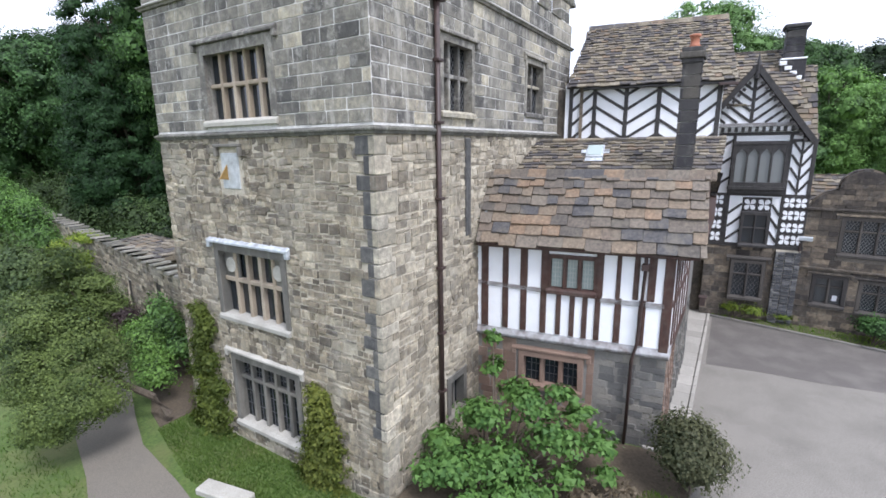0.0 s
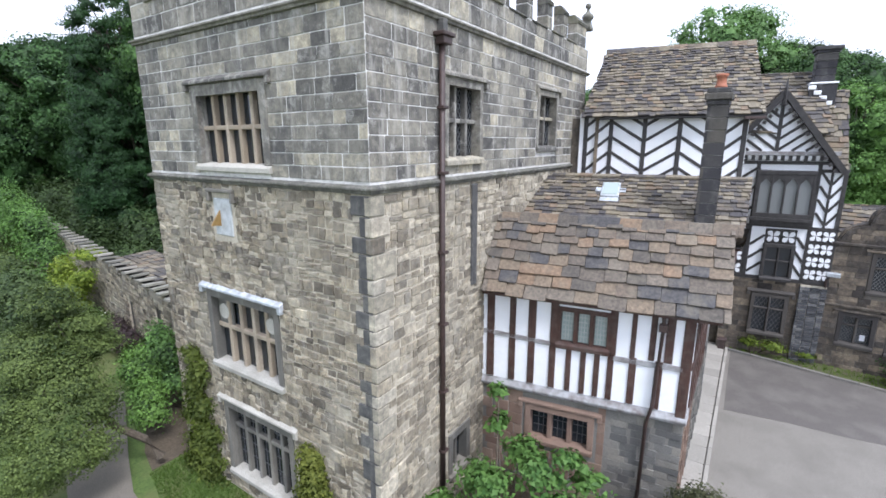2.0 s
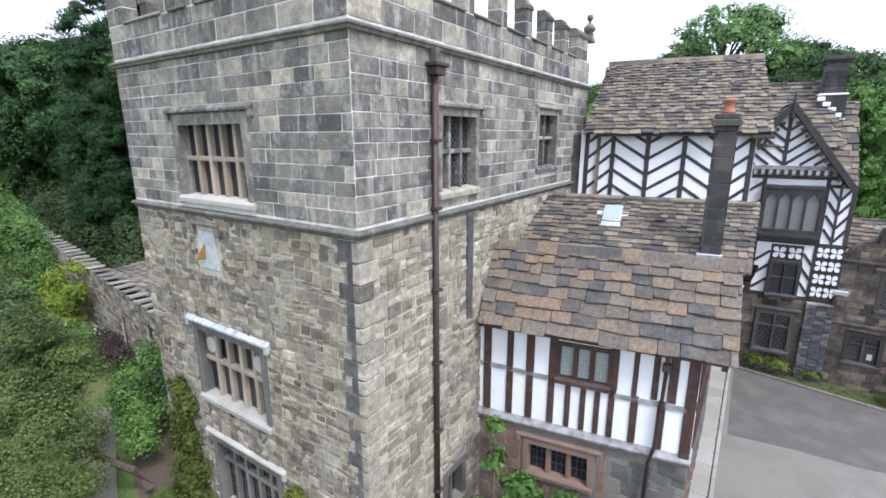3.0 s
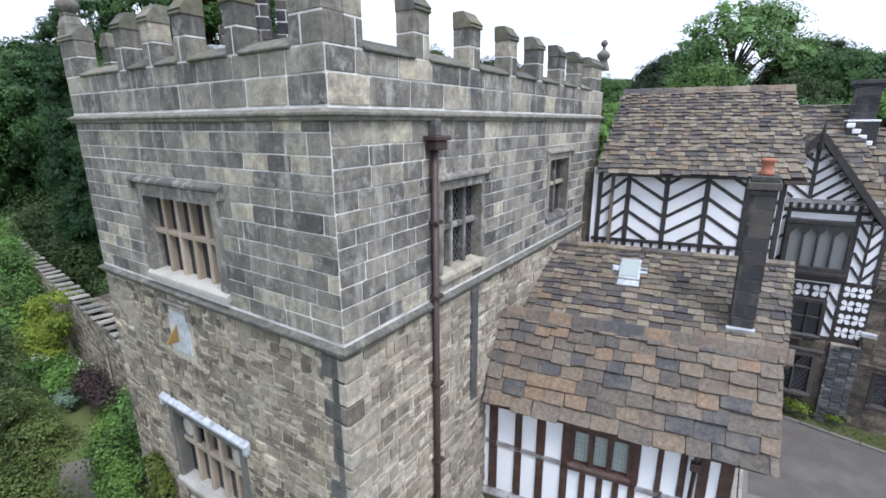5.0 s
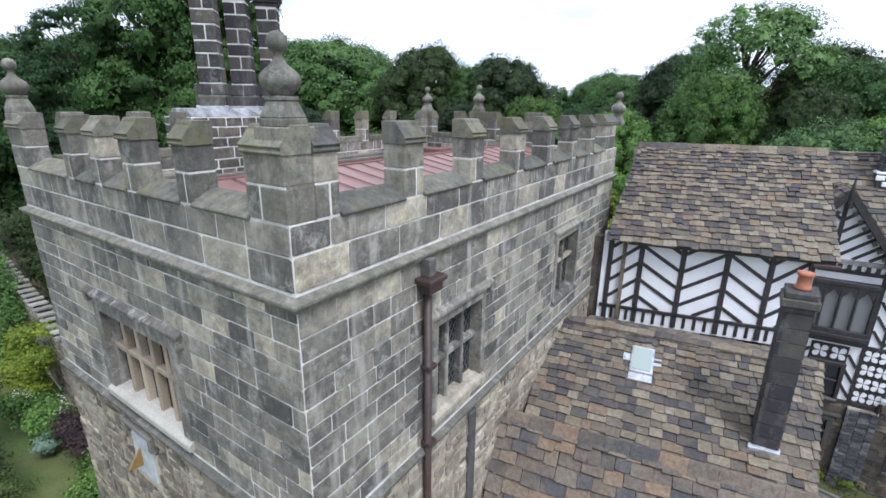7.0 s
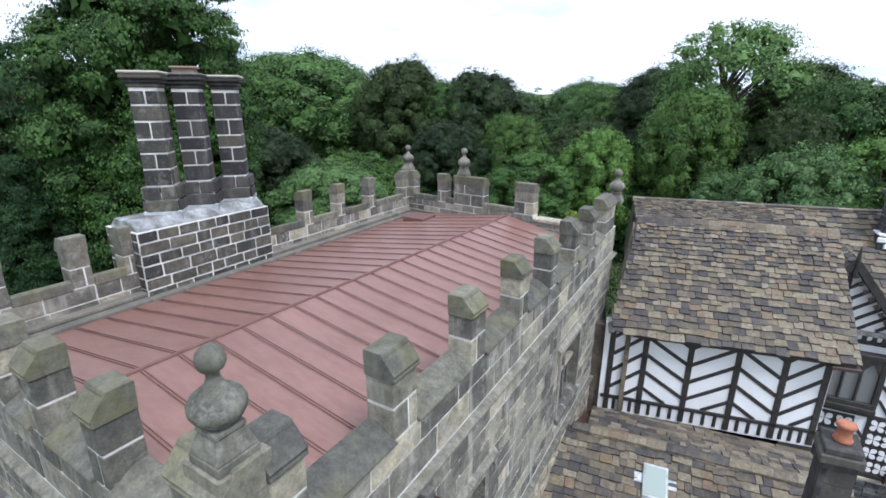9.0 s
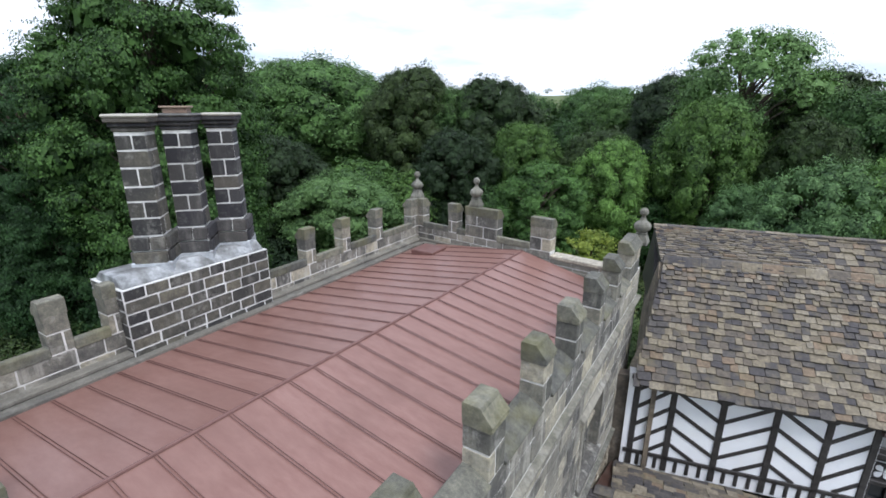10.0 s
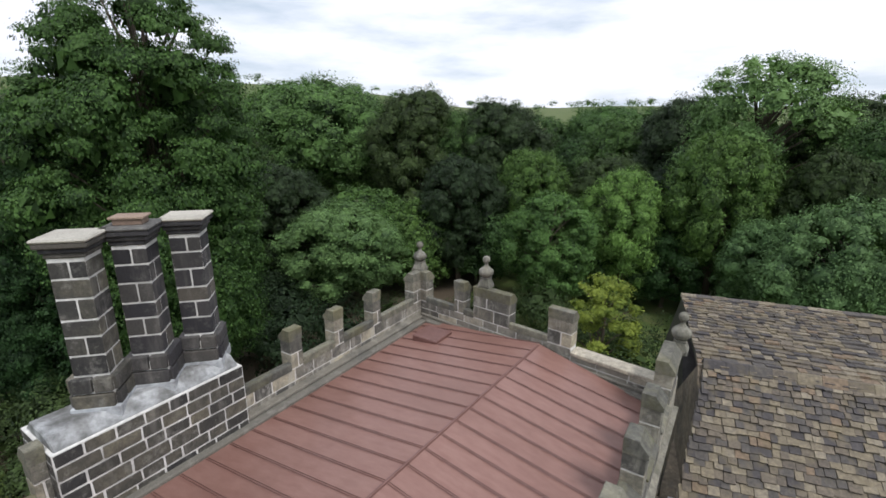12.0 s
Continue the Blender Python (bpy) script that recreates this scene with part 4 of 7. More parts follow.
STACK_Y = (3.1, 6.2)
for m, ln, mer in ((FRONT0, -XB, MER_FRONT), (SIDE, LY, MER_SIDE), (BACK, LYB, MER_BACK)):
    for a, b in mer:
        merlon(m, a, b)
    for (p, a), (b, q) in zip(mer, mer[1:]):
        if not (m is BACK and a == 5.42):
            crenel_coping(m, a, b)
for a, b in MER_FAR:
    merlon(FAR, a, b)
for a, b in ((3.05, 4.2), (5.4, 5.75), (6.1, 7.2)):
    crenel_coping(FAR, a, b)
crenel_coping(BACK, 5.42, LYB - STACK_Y[1])
part("low_coping", boxes([(T, 2.39, -0.05, T + 0.05, 12.15, 12.26)], FAR, 0.02), QUOIN_PALE, tower, "low flat coping at the far side")

# ball finials on stepped pedestals
def finial(x, y, z, s=1.0):
    f = thing("ball_finial", (x, y, z), "weathered stone ball finial standing on the battlements", "finial", "ball finials of the tower")
    bm = bmesh.new()
    for r0, r1, a, b in ((0.21, 0.21, 0.0, 0.1), (0.205, 0.14, 0.1, 0.3), (0.15, 0.15, 0.3, 0.36)):
        lo = [bm.verts.new((x + i * r0 * s, y + j * r0 * s, z + a * s)) for i, j in ((-1, -1), (1, -1), (1, 1), (-1, 1))]
        hi = [bm.verts.new((x + i * r1 * s, y + j * r1 * s, z + b * s)) for i, j in ((-1, -1), (1, -1), (1, 1), (-1, 1))]
        bm.faces.new(lo[::-1])
        bm.faces.new(hi)
        for k in range(4):
            bm.faces.new((lo[k], lo[(k + 1) % 4], hi[(k + 1) % 4], hi[k]))
    part("pedestal", soft(bm, 0.01), FINIAL_STONE, f)
    bm = bmesh.new()
    prof = [(0.1, 0.34), (0.13, 0.37), (0.2, 0.43), (0.24, 0.5), (0.245, 0.56), (0.215, 0.625), (0.15, 0.68), (0.09, 0.73), (0.06, 0.79), (0.055, 0.84), (0.065, 0.86), (0.1, 0.885), (0.122, 0.93), (0.125, 0.97), (0.11, 1.03), (0.075, 1.07), (0.02, 1.09)]
    lathe(bm, [(r * s, h * s) for r, h in prof], (x, y, z))
    smooth(part("urn", bm, FINIAL_STONE, f))


for x, y, ux, uy in ((0, 0, -1, 1), (XB, 0, 1, 1)):
    xa, ya = sorted((x + ux * 0.004, x + ux * 0.42)), sorted((y + uy * 0.004, y + uy * 0.42))
    part("corner_block", boxes([(*xa, *ya, CREN - 0.1, MERLON - 0.02)], ID, 0.012), MERLON_STONE, tower, "square corner block under the finial")
finial(-0.19, 0.19, MERLON - 0.02, 0.78)
finial(XB + 0.19, 0.19, MERLON - 0.02, 0.85)
finial(XB + 0.17, LYB - 0.17, MERLON - 0.04, 0.85)
finial(-5.1, LY + 0.45, MERLON - 0.02, 0.85)
finial(-0.05, LY - 0.1, MERLON - 0.3, 0.85)

# sheet-metal roof between the parapets
RIDGE_Z, EZ_R, EZ_L = 12.25, 11.72, 11.76
Y0, Y1, Y1B = 0.4, LY - 0.5, LYB - 0.45


def ridge_x(y):
    """The ridge runs a little askew to the walls."""
    return -3.78 + 0.048 * y


bm = bmesh.new()
plan = [(XB + 0.7, Y0, EZ_L), (ridge_x(Y0), Y0, RIDGE_Z), (-0.4, Y0, EZ_R), (-0.4, Y1, EZ_R), (ridge_x(Y1), Y1 + 0.42, RIDGE_Z), (XB + 0.7, Y1B, EZ_L)]
top = [bm.verts.new(p) for p in plan]
low = [bm.verts.new((x, y, z - 0.2)) for x, y, z in plan]
for q in ((0, 1, 4, 5), (1, 2, 3, 4)):
    bm.faces.new([top[i] for i in q])
    bm.faces.new([low[i] for i in q[::-1]])
for i in range(6):
    bm.faces.new((top[i], low[i], low[(i + 1) % 6], top[(i + 1) % 6]))
mroof = part("roof", bm, COPPER, tower, "shallow brown-red sheet metal roof with standing seams")
yy = 0.75
while yy < LYB - 0.8:
    for x0, z0, g in ((XB + 0.74, EZ_L + 0.014, -0.03), (-0.45, EZ_R + 0.012, 0.03)):
        if x0 > -4 and yy > Y1 - 0.1:
            continue
        x1, z1 = ridge_x(yy) + g, RIDGE_Z
        bm = bmesh.new()
        d = Vector((x1 - x0, 0.0, z1 - z0))
        for dy in (-0.021, 0.021):
            p = Vector((x0, yy + dy, z0 + 0.004))
            tube(bm, [p, p + d], 0.007, 6)
        part("seam", bm, COPPER_SEAM, mroof)
    yy += 0.49
bm = bmesh.new()
tube(bm, [(ridge_x(0.75), 0.75, RIDGE_Z + 0.005), (ridge_x(Y1), Y1 + 0.3, RIDGE_Z + 0.005)], 0.03, 8)
part("ridge_roll", bm, COPPER_SEAM, mroof)
part("gutter", boxes([(-0.46, -0.34, 0.5, LY - 0.6, EZ_R - 0.02, EZ_R + 0.05)], ID, 0.02), DRESSED, mroof)
part("roof_hatch", boxes([(-6.6, -5.78, 11.0, 11.8, 11.7, 12.0)], ID, 0.02), COPPER_SEAM, mroof, "small flat metal hatch at the foot of the parapet")

# chimney stack on the back wall: long base, three shafts set cornerwise
stack = thing("chimney_stack", (XB + 0.3, 4.9, 11.4), "sooty ashlar chimney stack with three cornerwise shafts", "chimney")
SX0, SX1, SZ = XB - 0.65, XB + 0.55, 13.15
base = part("base", boxes([(SX0, SX1, STACK_Y[0], STACK_Y[1], 11.2, SZ)]), MORTAR_WHITE, stack)
for m, ln in ((Matrix.Translation((SX1, STACK_Y[0], 0)) @ SIDE, STACK_Y[1] - STACK_Y[0]), (Matrix.Translation((SX0, STACK_Y[0], 0)), SX1 - SX0),
              (Matrix.Translation((SX1, STACK_Y[1], 0)) @ Matrix.Rotation(radians(180), 4, "Z"), SX1 - SX0)):
    lay(base, "ashlar_block", courses(0, ln, 11.2, SZ, (0.22, 0.28), (0.3, 0.62), rng, joint=0.034), STACK_STONE, m, rng, lambda s: True, (0.006, 0.016), 0.06)
bm = bmesh.new()
prism(bm, [(SX0 + 0.08, SZ - 0.04), (SX0 + 0.08, SZ + 0.02), (XB - 0.35, SZ + 0.2), (XB + 0.28, SZ + 0.2), (SX1 - 0.06, SZ + 0.03), (SX1 - 0.06, SZ - 0.04)], STACK_Y[0] + 0.05, STACK_Y[1] - 0.05)
part("flashing", soft(bm, 0.02), LEAD_DULL, stack, "pale lead weathering on the base")
for i, yc in enumerate((4.1, 4.95, 5.86)):
    m = Matrix.Translation((XB - 0.05, yc, SZ + 0.15)) @ Matrix.Rotation(radians(45), 4, "Z")
    shaft = part("shaft", boxes([(-0.25, 0.25, -0.25, 0.25, 0, 2.68), (-0.3, 0.3, -0.3, 0.3, 0, 0.5)], m), MORTAR_WHITE, stack, "diagonal ashlar chimney shaft")
    part("lead_skirt", boxes([(-0.365, 0.365, -0.365, 0.365, -0.1, 0.12)], m, 0.02), LEAD, shaft, "dressed lead skirt")
    z, k = 0.03, 0
    while z < 2.4:
        h = (0.32, 0.28, 0.35)[k % 3]
        grow = 0.05 if z < 0.5 else 0.0
        for side in range(4):
            fm = m @ Matrix.Rotation(radians(90 * side), 4, "Z") @ Matrix.Translation((0, -0.22 - grow, 0))
            c = 0.02 if k % 2 else -0.06 + 0.02 * side
            for a, b in ((-0.25 - grow, c - 0.015), (c + 0.015, 0.25 + grow)) if (k + side) % 2 else ((-0.25 - grow, 0.25 + grow),):
                piece("ashlar_block", STACK_STONE if i == 0 else ASHLAR_SOOT, shaft, fm @ Matrix.Translation(((a + b) / 2, 0.0, z + h / 2)), (b - a, 0.08 + grow * 2, h - 0.035), 0.012, rng.randrange(6))
        z += h
        k += 1
    bm = bmesh.new()
    for r, z0, z1 in ((0.28, 2.58, 2.66), (0.315, 2.66, 2.74), (0.36, 2.74, 2.83)):
        box(bm, -r, r, -r, r, z0, z1, m)
    part("cap", soft(bm, 0.02), ASHLAR_SOOT, shaft)
    part("capstone", boxes([(-0.38, 0.38, -0.38, 0.38, 2.83, 2.89)], m, 0.025), PALE_DRESS if i != 1 else QUOIN_DARK, shaft, "flat pale weathered cap slab")
    if i == 1:
        part("cowl", boxes([(-0.22, 0.22, -0.15, 0.15, 2.89, 2.99), (-0.26, 0.26, -0.19, 0.19, 2.99, 3.03)], m, 0.01), RED_STONE, shaft, "small rusty vent cover")

# windows of the tower
w = window(tower, ID, *W3[:2], W3[2], W3[3], 5, [9.36], ASHLAR, GLASS, 0.2, 0.1, hood=0.1, bar_mat=BUFF_MULLION, sill_mat=PALE_DRESS, label="five-light mullioned window with a transom", surround=0.2)
w = window(tower, ID, W2[0], W2[1], W2[2], W2[3], 5, [4.42], DRESSED, GLASS, 0.22, 0.12, bar_mat=BUFF_MULLION, hood=0.12, hood_mat=LEAD, sill_mat=PALE_DRESS, label="tall mullioned window with round stone discs in the upper lights")
for x in (W2[0] + 0.34, W2[1] - 0.3):
    bm = bmesh.new()
    tube(bm, [(x, 0.1, 4.82), (x, 0.16, 4.82)], 0.2, 20)
    part("stone_disc", bm, PALE_DRESS, w, "round pale stone disc")
    part("blocking", boxes([(x - 0.3, x + 0.3, 0.15, 0.21, 4.44, 5.18)], ID, 0.01), DRESSED, w)
w = window(tower, ID, W1[0], W1[1], W1[2], W1[3], 5, [1.55], DRESSED, GLASS, 0.22, 0.11, hood=0.1, hood_mat=PALE_DRESS, sill_mat=PALE_DRESS, cames=(3, 3, False), label="broad leaded mullioned window near the ground")
window(tower, SIDE, *R1[:2], R1[2], R1[3], 3, [9.5], ASHLAR, GLASS, 0.2, 0.1, hood=0.1, surround=0.12, cames=(3, 3, True), label="three-light leaded mullioned window")
window(tower, SIDE, *R2[:2], R2[2], R2[3], 2, [9.75], ASHLAR, GLASS, 0.2, 0.1, hood=0.1, surround=0.12, cames=(3, 3, True), label="two-light leaded mullioned window")
window(tower, SIDE, *R3[:2], R3[2], R3[3], 2, [], DRESSED, GLASS, 0.2, 0.09, sill=True, label="small two-light window")
part("blind_arch", boxes([(3.55, 3.8, -0.07, 0.05, 5.5, 8.05)], SIDE, 0.02), QUOIN_DARK, tower, "dark stone buttress strip")
# unseen slabs added behind the windows, room darkness put into their colour
inner = part("inner_floor", boxes([(XB + 0.55, -0.55, 0.55, LY - 0.55, 7.9, 8.1), (XB + 0.55, -0.55, 0.55, LY - 0.55, 2.6, 2.8)]), UNLIT_INSIDE, tower)
part("inner_dark_wall", boxes([(XB + 0.55, -0.55, 1.6, 1.7, -0.5, 7.9), (XB + 0.55, -0.55, 1.6, 1.7, 8.1, 11.3), (-1.7, -1.6, 1.7, LY - 0.6, 8.1, 11.3)]), UNLIT_INSIDE, tower)

# sundial panel
dial = part("sundial", boxes([(DIAL[0], DIAL[1], -0.03, 0.1, DIAL[2], DIAL[3])], ID, 0.015), DIAL_STONE, tower, "pale stone sundial panel with a brass gnomon")
bm = bmesh.new()
prism(bm, [(0.0, 7.1), (-0.27, 7.14), (0.0, 7.52)], -4.77, -4.73, Matrix(((0, 1, 0, 0), (1, 0, 0, 0), (0, 0, 1, 0), (0, 0, 0, 1))))
part("gnomon", bm, plain_mat("ochre_brass", (0.22, 0.14, 0.045), (0.33, 0.21, 0.075), 8, 0.45, 0.1, 0.3), dial, "ochre triangular gnomon")
part("hood_mould", boxes([(DIAL[0] - 0.2, DIAL[1] + 0.2, -0.1, 0.06, 7.9, 7.98), (DIAL[0] - 0.2, DIAL[0] - 0.08, -0.1, 0.06, 7.68, 7.9), (DIAL[1] + 0.08, DIAL[1] + 0.2, -0.1, 0.06, 7.68, 7.9)], ID, 0.015), DRESSED, dial)

# rainwater pipe with its hopper
pipe = thing("downpipe", (0.1, 2.2, G_COURT), "rusty brown cast-iron rainwater pipe on the tower", "downpipe")
bm = bmesh.new()
tube(bm, [(0.1, 2.17, G_COURT), (0.1, 2.17, 10.95)], 0.065, 10)
smooth(part("pipe", bm, IRON, pipe))
part("hopper", boxes([(0.03, 0.24, 2.04, 2.36, 10.95, 11.1), (0.0, 0.28, 1.98, 2.42, 11.1, 11.18)], ID, 0.015), IRON, pipe)
part("outlet", boxes([(0.0, 0.17, 2.12, 2.28, 11.18, 11.44)], ID, 0.01), QUOIN_DARK, pipe, "grey lead spout under the cornice")
for z in (1.6, 3.2, 4.9, 6.6, 8.35, 9.7):
    part("collar", boxes([(0.01, 0.19, 2.1, 2.3, z, z + 0.07)], ID, 0.01), IRON, pipe)

# ---- timbered porch wing beside the tower ----
SW = Matrix(((0, 1, 0, 0), (1, 0, 0, 0), (0, 0, 1, 0), (0, 0, 0, 1)))
rng = random.Random(21)


def hp(u, v, z):
    return HOUSE @ Vector((u, v, z))


def ap(u, v, z):
    return HALL @ Vector((u, v, z))


def cp(u, v, z):
    return COURT @ Vector((u, v, z))


def ridge(parent, u0, u1, v, z, s0, s1, mat, step=0.5, m=None):
    """Saddle stones astride a ridge; s0 and s1 are the slopes on either side."""
    k = 0
    while u0 + k * step < u1:
        a, b = u0 + k * step, min(u1, u0 + (k + 1) * step - 0.006)
        dz, w = 0.006 * (k * 7 % 3), 0.15 + 0.01 * (k * 5 % 3)
        bm = bmesh.new()
        prism(bm, [(v - w, z + dz - w * s0 + 0.01), (v - w, z + dz - w * s0 + 0.06), (v - 0.03, z + dz + 0.055), (v + 0.03, z + dz + 0.055), (v + w, z + dz - w * s1 + 0.06), (v + w, z + dz - w * s1 + 0.01), (v, z - 0.02)], a, b, (m or HOUSE) @ SW)
        part("ridge_stone", bm, mat, parent)
        k += 1


def studs(parent, m, rows, mat, depth=0.07, proud=0.035, name="stud"):
    for x0, z0, x1, z1, w in rows:
        bm = bmesh.new()
        beam(bm, (x0, -proud, z0), (x1, -proud, z1), w, depth, m)
        part(name, soft(bm, 0.008), mat, parent)


porch = thing("timbered_wing", hp(2.3, 2, G_COURT), "low timber-framed wing with white panels on a sandstone base", "house wing")
PW = 4.9
LWIN = (1.2, 2.76, 1.15, 2.0)
bm = bmesh.new()
wall_with_holes(bm, -0.2, PW, -0.3, 2.47, 0.06, 0.5, [LWIN], HOUSE)
box(bm, PW - 0.44, PW, 0.5, 6.75, -0.3, 5.2, HOUSE)
pwall = part("stone_wall", bm, GREY_STONE, porch, "red sandstone and grey coursed stone base wall")
m = HOUSE @ Matrix.Translation((0, 0.06, 0))
lw = [(LWIN[0] - 0.2, LWIN[1] + 0.2, LWIN[2] - 0.15, LWIN[3] + 0.2)]
lay(pwall, "red_block", courses(-0.2, 3.15, -0.1, 2.45, (0.2, 0.34), (0.3, 0.65), rng, lw, 0.012), RED_STONE, m, rng, lambda s: True, (0.008, 0.02), 0.09)
lay(pwall, "grey_block", courses(3.16, PW, -0.1, 2.45, (0.14, 0.22), (0.3, 0.6), rng, [], 0.012), GREY_STONE, m, rng, lambda s: True, (0.008, 0.02), 0.09)
me_ = HOUSE @ Matrix.Translation((PW, 0, 0)) @ SIDE
lay(pwall, "red_block", courses(0.06, 2.2, -0.1, 2.45, (0.24, 0.36), (0.3, 0.6), rng, [], 0.012), RED_STONE, me_, rng, lambda s: True, (0.008, 0.02), 0.09)
lay(pwall, "grey_block", courses(2.2, 6.7, -0.1, 2.45, (0.18, 0.26), (0.3, 0.6), rng, [], 0.012), GREY_STONE, me_, rng, lambda s: True, (0.008, 0.02), 0.09)
window(porch, m, *LWIN[:2], LWIN[2], LWIN[3], 3, [], RED_STONE, GLASS, 0.16, 0.12, hood=0.07, cames=(3, 3, False), label="three-light leaded window in red sandstone", surround=0.13)
bm = bmesh.new()
prism(bm, [(0.5, 2.45), (0.02, 2.45), (-0.06, 2.51), (-0.08, 2.58), (0.02, 2.76), (0.5, 2.76)], -0.15, PW + 0.05, HOUSE @ SW)
part("sill_beam", soft(bm, 0.012), WEATHERED, porch, "pale weathered jetty beam dressed with lead")
PWIN = (1.9, 3.06, 4.08, 4.94)
bm = bmesh.new()
wall_with_holes(bm, -0.15, PW - 0.02, 2.74, 5.2, 0.0, 0.3, [PWIN], HOUSE)
panel = part("plaster_panel", bm, PLASTER, porch, "white limewashed infill")
part("side_plaster", boxes([(PW - 0.3, PW + 0.01, 0.3, 4.4, 2.5, 5.2)], HOUSE), PLASTER, porch)
up = [(0.08, 0.2), (0.68, 0.16), (1.2, 0.2), (1.77, 0.2), (3.18, 0.18), (3.64, 0.11), (4.06, 0.13), (4.42, 0.18)]
lo = [(0.08, 0.2), (0.68, 0.17), (1.2, 0.17), (1.75, 0.16), (2.16, 0.13), (2.52, 0.13), (2.85, 0.13), (3.17, 0.14), (3.67, 0.16), (4.24, 0.17)]
studs(porch, HOUSE, [(x, 3.98, x, 5.18, w) for x, w in up] + [(x, 2.76, x, 3.98, w) for x, w in lo], TIMBER)
studs(porch, HOUSE, [(PW - 0.1, 2.66, PW - 0.1, 5.2, 0.22)], TIMBER, 0.2, name="corner_post")
studs(porch, HOUSE, [(-0.12, 4.05, 1.7, 3.98, 0.12), (3.14, 3.88, PW - 0.15, 3.88, 0.13)], WEATHERED, name="mid_rail")
studs(porch, HOUSE, [(-0.12, 5.16, PW + 0.3, 5.16, 0.13), (1.68, 3.97, 3.26, 3.97, 0.1)], TIMBER, name="rail")
win = window(porch, HOUSE, *PWIN[:2], PWIN[2], PWIN[3], 3, [], TIMBER, GLASS_PALE, 0.07, 0.1, sill=True, cames=(4, 6, False), came_mat=CAME, surround=0.08, label="three-light timber window with pale leaded panes")
side_m = HOUSE @ Matrix.Translation((PW + 0.01, 0, 0)) @ SIDE
studs(porch, side_m, [(x, 2.5, x, 5.2, 0.17) for x in (0.45, 1.1, 1.8, 2.6, 3.4, 4.3)] + [(0.1, 3.9, 4.3, 3.9, 0.13), (0.1, 2.56, 4.3, 2.56, 0.16)], TIMBER)

# roof: front slope, its back, and the wide low slope behind it
RV, RZ, VV, VZ, TV, TZ = 0.86, 7.08, 1.5, 6.5, 4.4, 7.95
bm = bmesh.new()
prism(bm, [(-0.26, 5.16), (-0.26, 5.21), (RV, RZ - 0.03), (VV, VZ - 0.03), (TV, TZ - 0.03), (6.5, 7.17), (6.5, 5.2), (0.3, 5.1)], -0.06, 5.42, HOUSE @ SW)
proof = part("roof", bm, TIMBER, porch, "stone-slated roof in two slopes")
mm, wd, run = slope_frame(hp(-0.05, -0.3, 5.21), hp(5.56, -0.3, 5.21), hp(-0.05, RV, RZ))
slates(proof, mm, wd, run, [0.33, 0.31, 0.3, 0.28, 0.27, 0.25, 0.24, 0.22, 0.2], (0.38, 0.68), SLATE_BIG, rng, 9, (0.04, 0.065))
mm, wd, run = slope_frame(hp(5.56, VV, VZ), hp(-0.05, VV, VZ), hp(5.56, RV, RZ))
slates(proof, mm, wd, run, [0.3, 0.3, 0.3], (0.35, 0.6), SLATE_BIG, rng, 0)
mm, wd, run = slope_frame(hp(0.0, VV, VZ), hp(5.56, VV, VZ), hp(0.0, TV, TZ))
bm = bmesh.new()
prism(bm, [(0, -0.03), (0, 0.0), (run, 0.0), (run, -0.03)], 0, wd, mm @ SW)
for v_ in bm.verts:
    if (mm.inverted() @ v_.co).x > 1 and (mm.inverted() @ v_.co).y > 1:
        v_.co += mm.to_3x3() @ Vector((0.45, 0, 0))
mrf = part("rear_roof", bm, TIMBER, porch, "low slope of small mossy stone slates")
slates(mrf, mm, wd, run, [0.225 - 0.003 * k for k in range(28)], (0.2, 0.46), SLATE_SMALL, rng, 13, (0.03, 0.05), lean=(0.0, 0.15))
mm, wd, run = slope_frame(hp(5.2, 6.5, 7.2), hp(0.0, 6.5, 7.2), hp(5.2, TV, TZ))
slates(mrf, mm, wd, run, [0.25] * 9, (0.2, 0.5), SLATE_SMALL, rng, 0)
ridge(mrf, 0.0, 5.56, TV, TZ + 0.05, 0.38, 0.36, SLATE_SMALL, 0.42)
ridge(proof, -0.05, 5.55, RV, RZ + 0.06, 1.4, 0.6, SLATE_BIG)
part("verge_flashing", boxes([(-0.02, 0.06, 0.15, 0.42, 6.02, 6.12), (-0.05, 0.03, 0.5, 0.62, 6.55, 6.62)], HOUSE, 0.015), LEAD, proof)
gut = thing("gutter_pipe", hp(4.2, -0.1, 2.9), "dark iron rainwater pipe on the timbered wing", "downpipe")
bm = bmesh.new()
tube(bm, [hp(4.27, -0.2, 5.14), hp(4.27, -0.12, 4.95), hp(4.2, -0.12, 2.85), hp(4.1, -0.1, 2.4), hp(4.05, -0.02, G_COURT)], 0.045, 8)
smooth(part("pipe", bm, IRON, gut))
part("hopper", boxes([(4.18, 4.36, -0.24, -0.06, 4.8, 4.97)], HOUSE, 0.015), IRON, gut)
skyl = thing("roof_light", hp(2.1, 3.7, 7.6), "small lead-flashed glazed roof light set in slates", "roof light")
mm, wd, run = slope_frame(hp(1.8, 3.25, 7.39), hp(2.35, 3.25, 7.39), hp(1.8, 4.15, 7.84))
part("frame", boxes([(0, 0.52, 0, 0.75, 0.02, 0.13)], mm, 0.02), LEAD, skyl)
part("pane", boxes([(0.05, 0.47, 0.06, 0.69, 0.135, 0.145)], mm), GLASS_PALE, skyl)
part("flashing", boxes([(-0.17, 0.69, 0.3, 0.52, 0.05, 0.075), (0.0, 0.52, -0.2, 0.0, 0.05, 0.075)], mm, 0.008), LEAD, skyl)

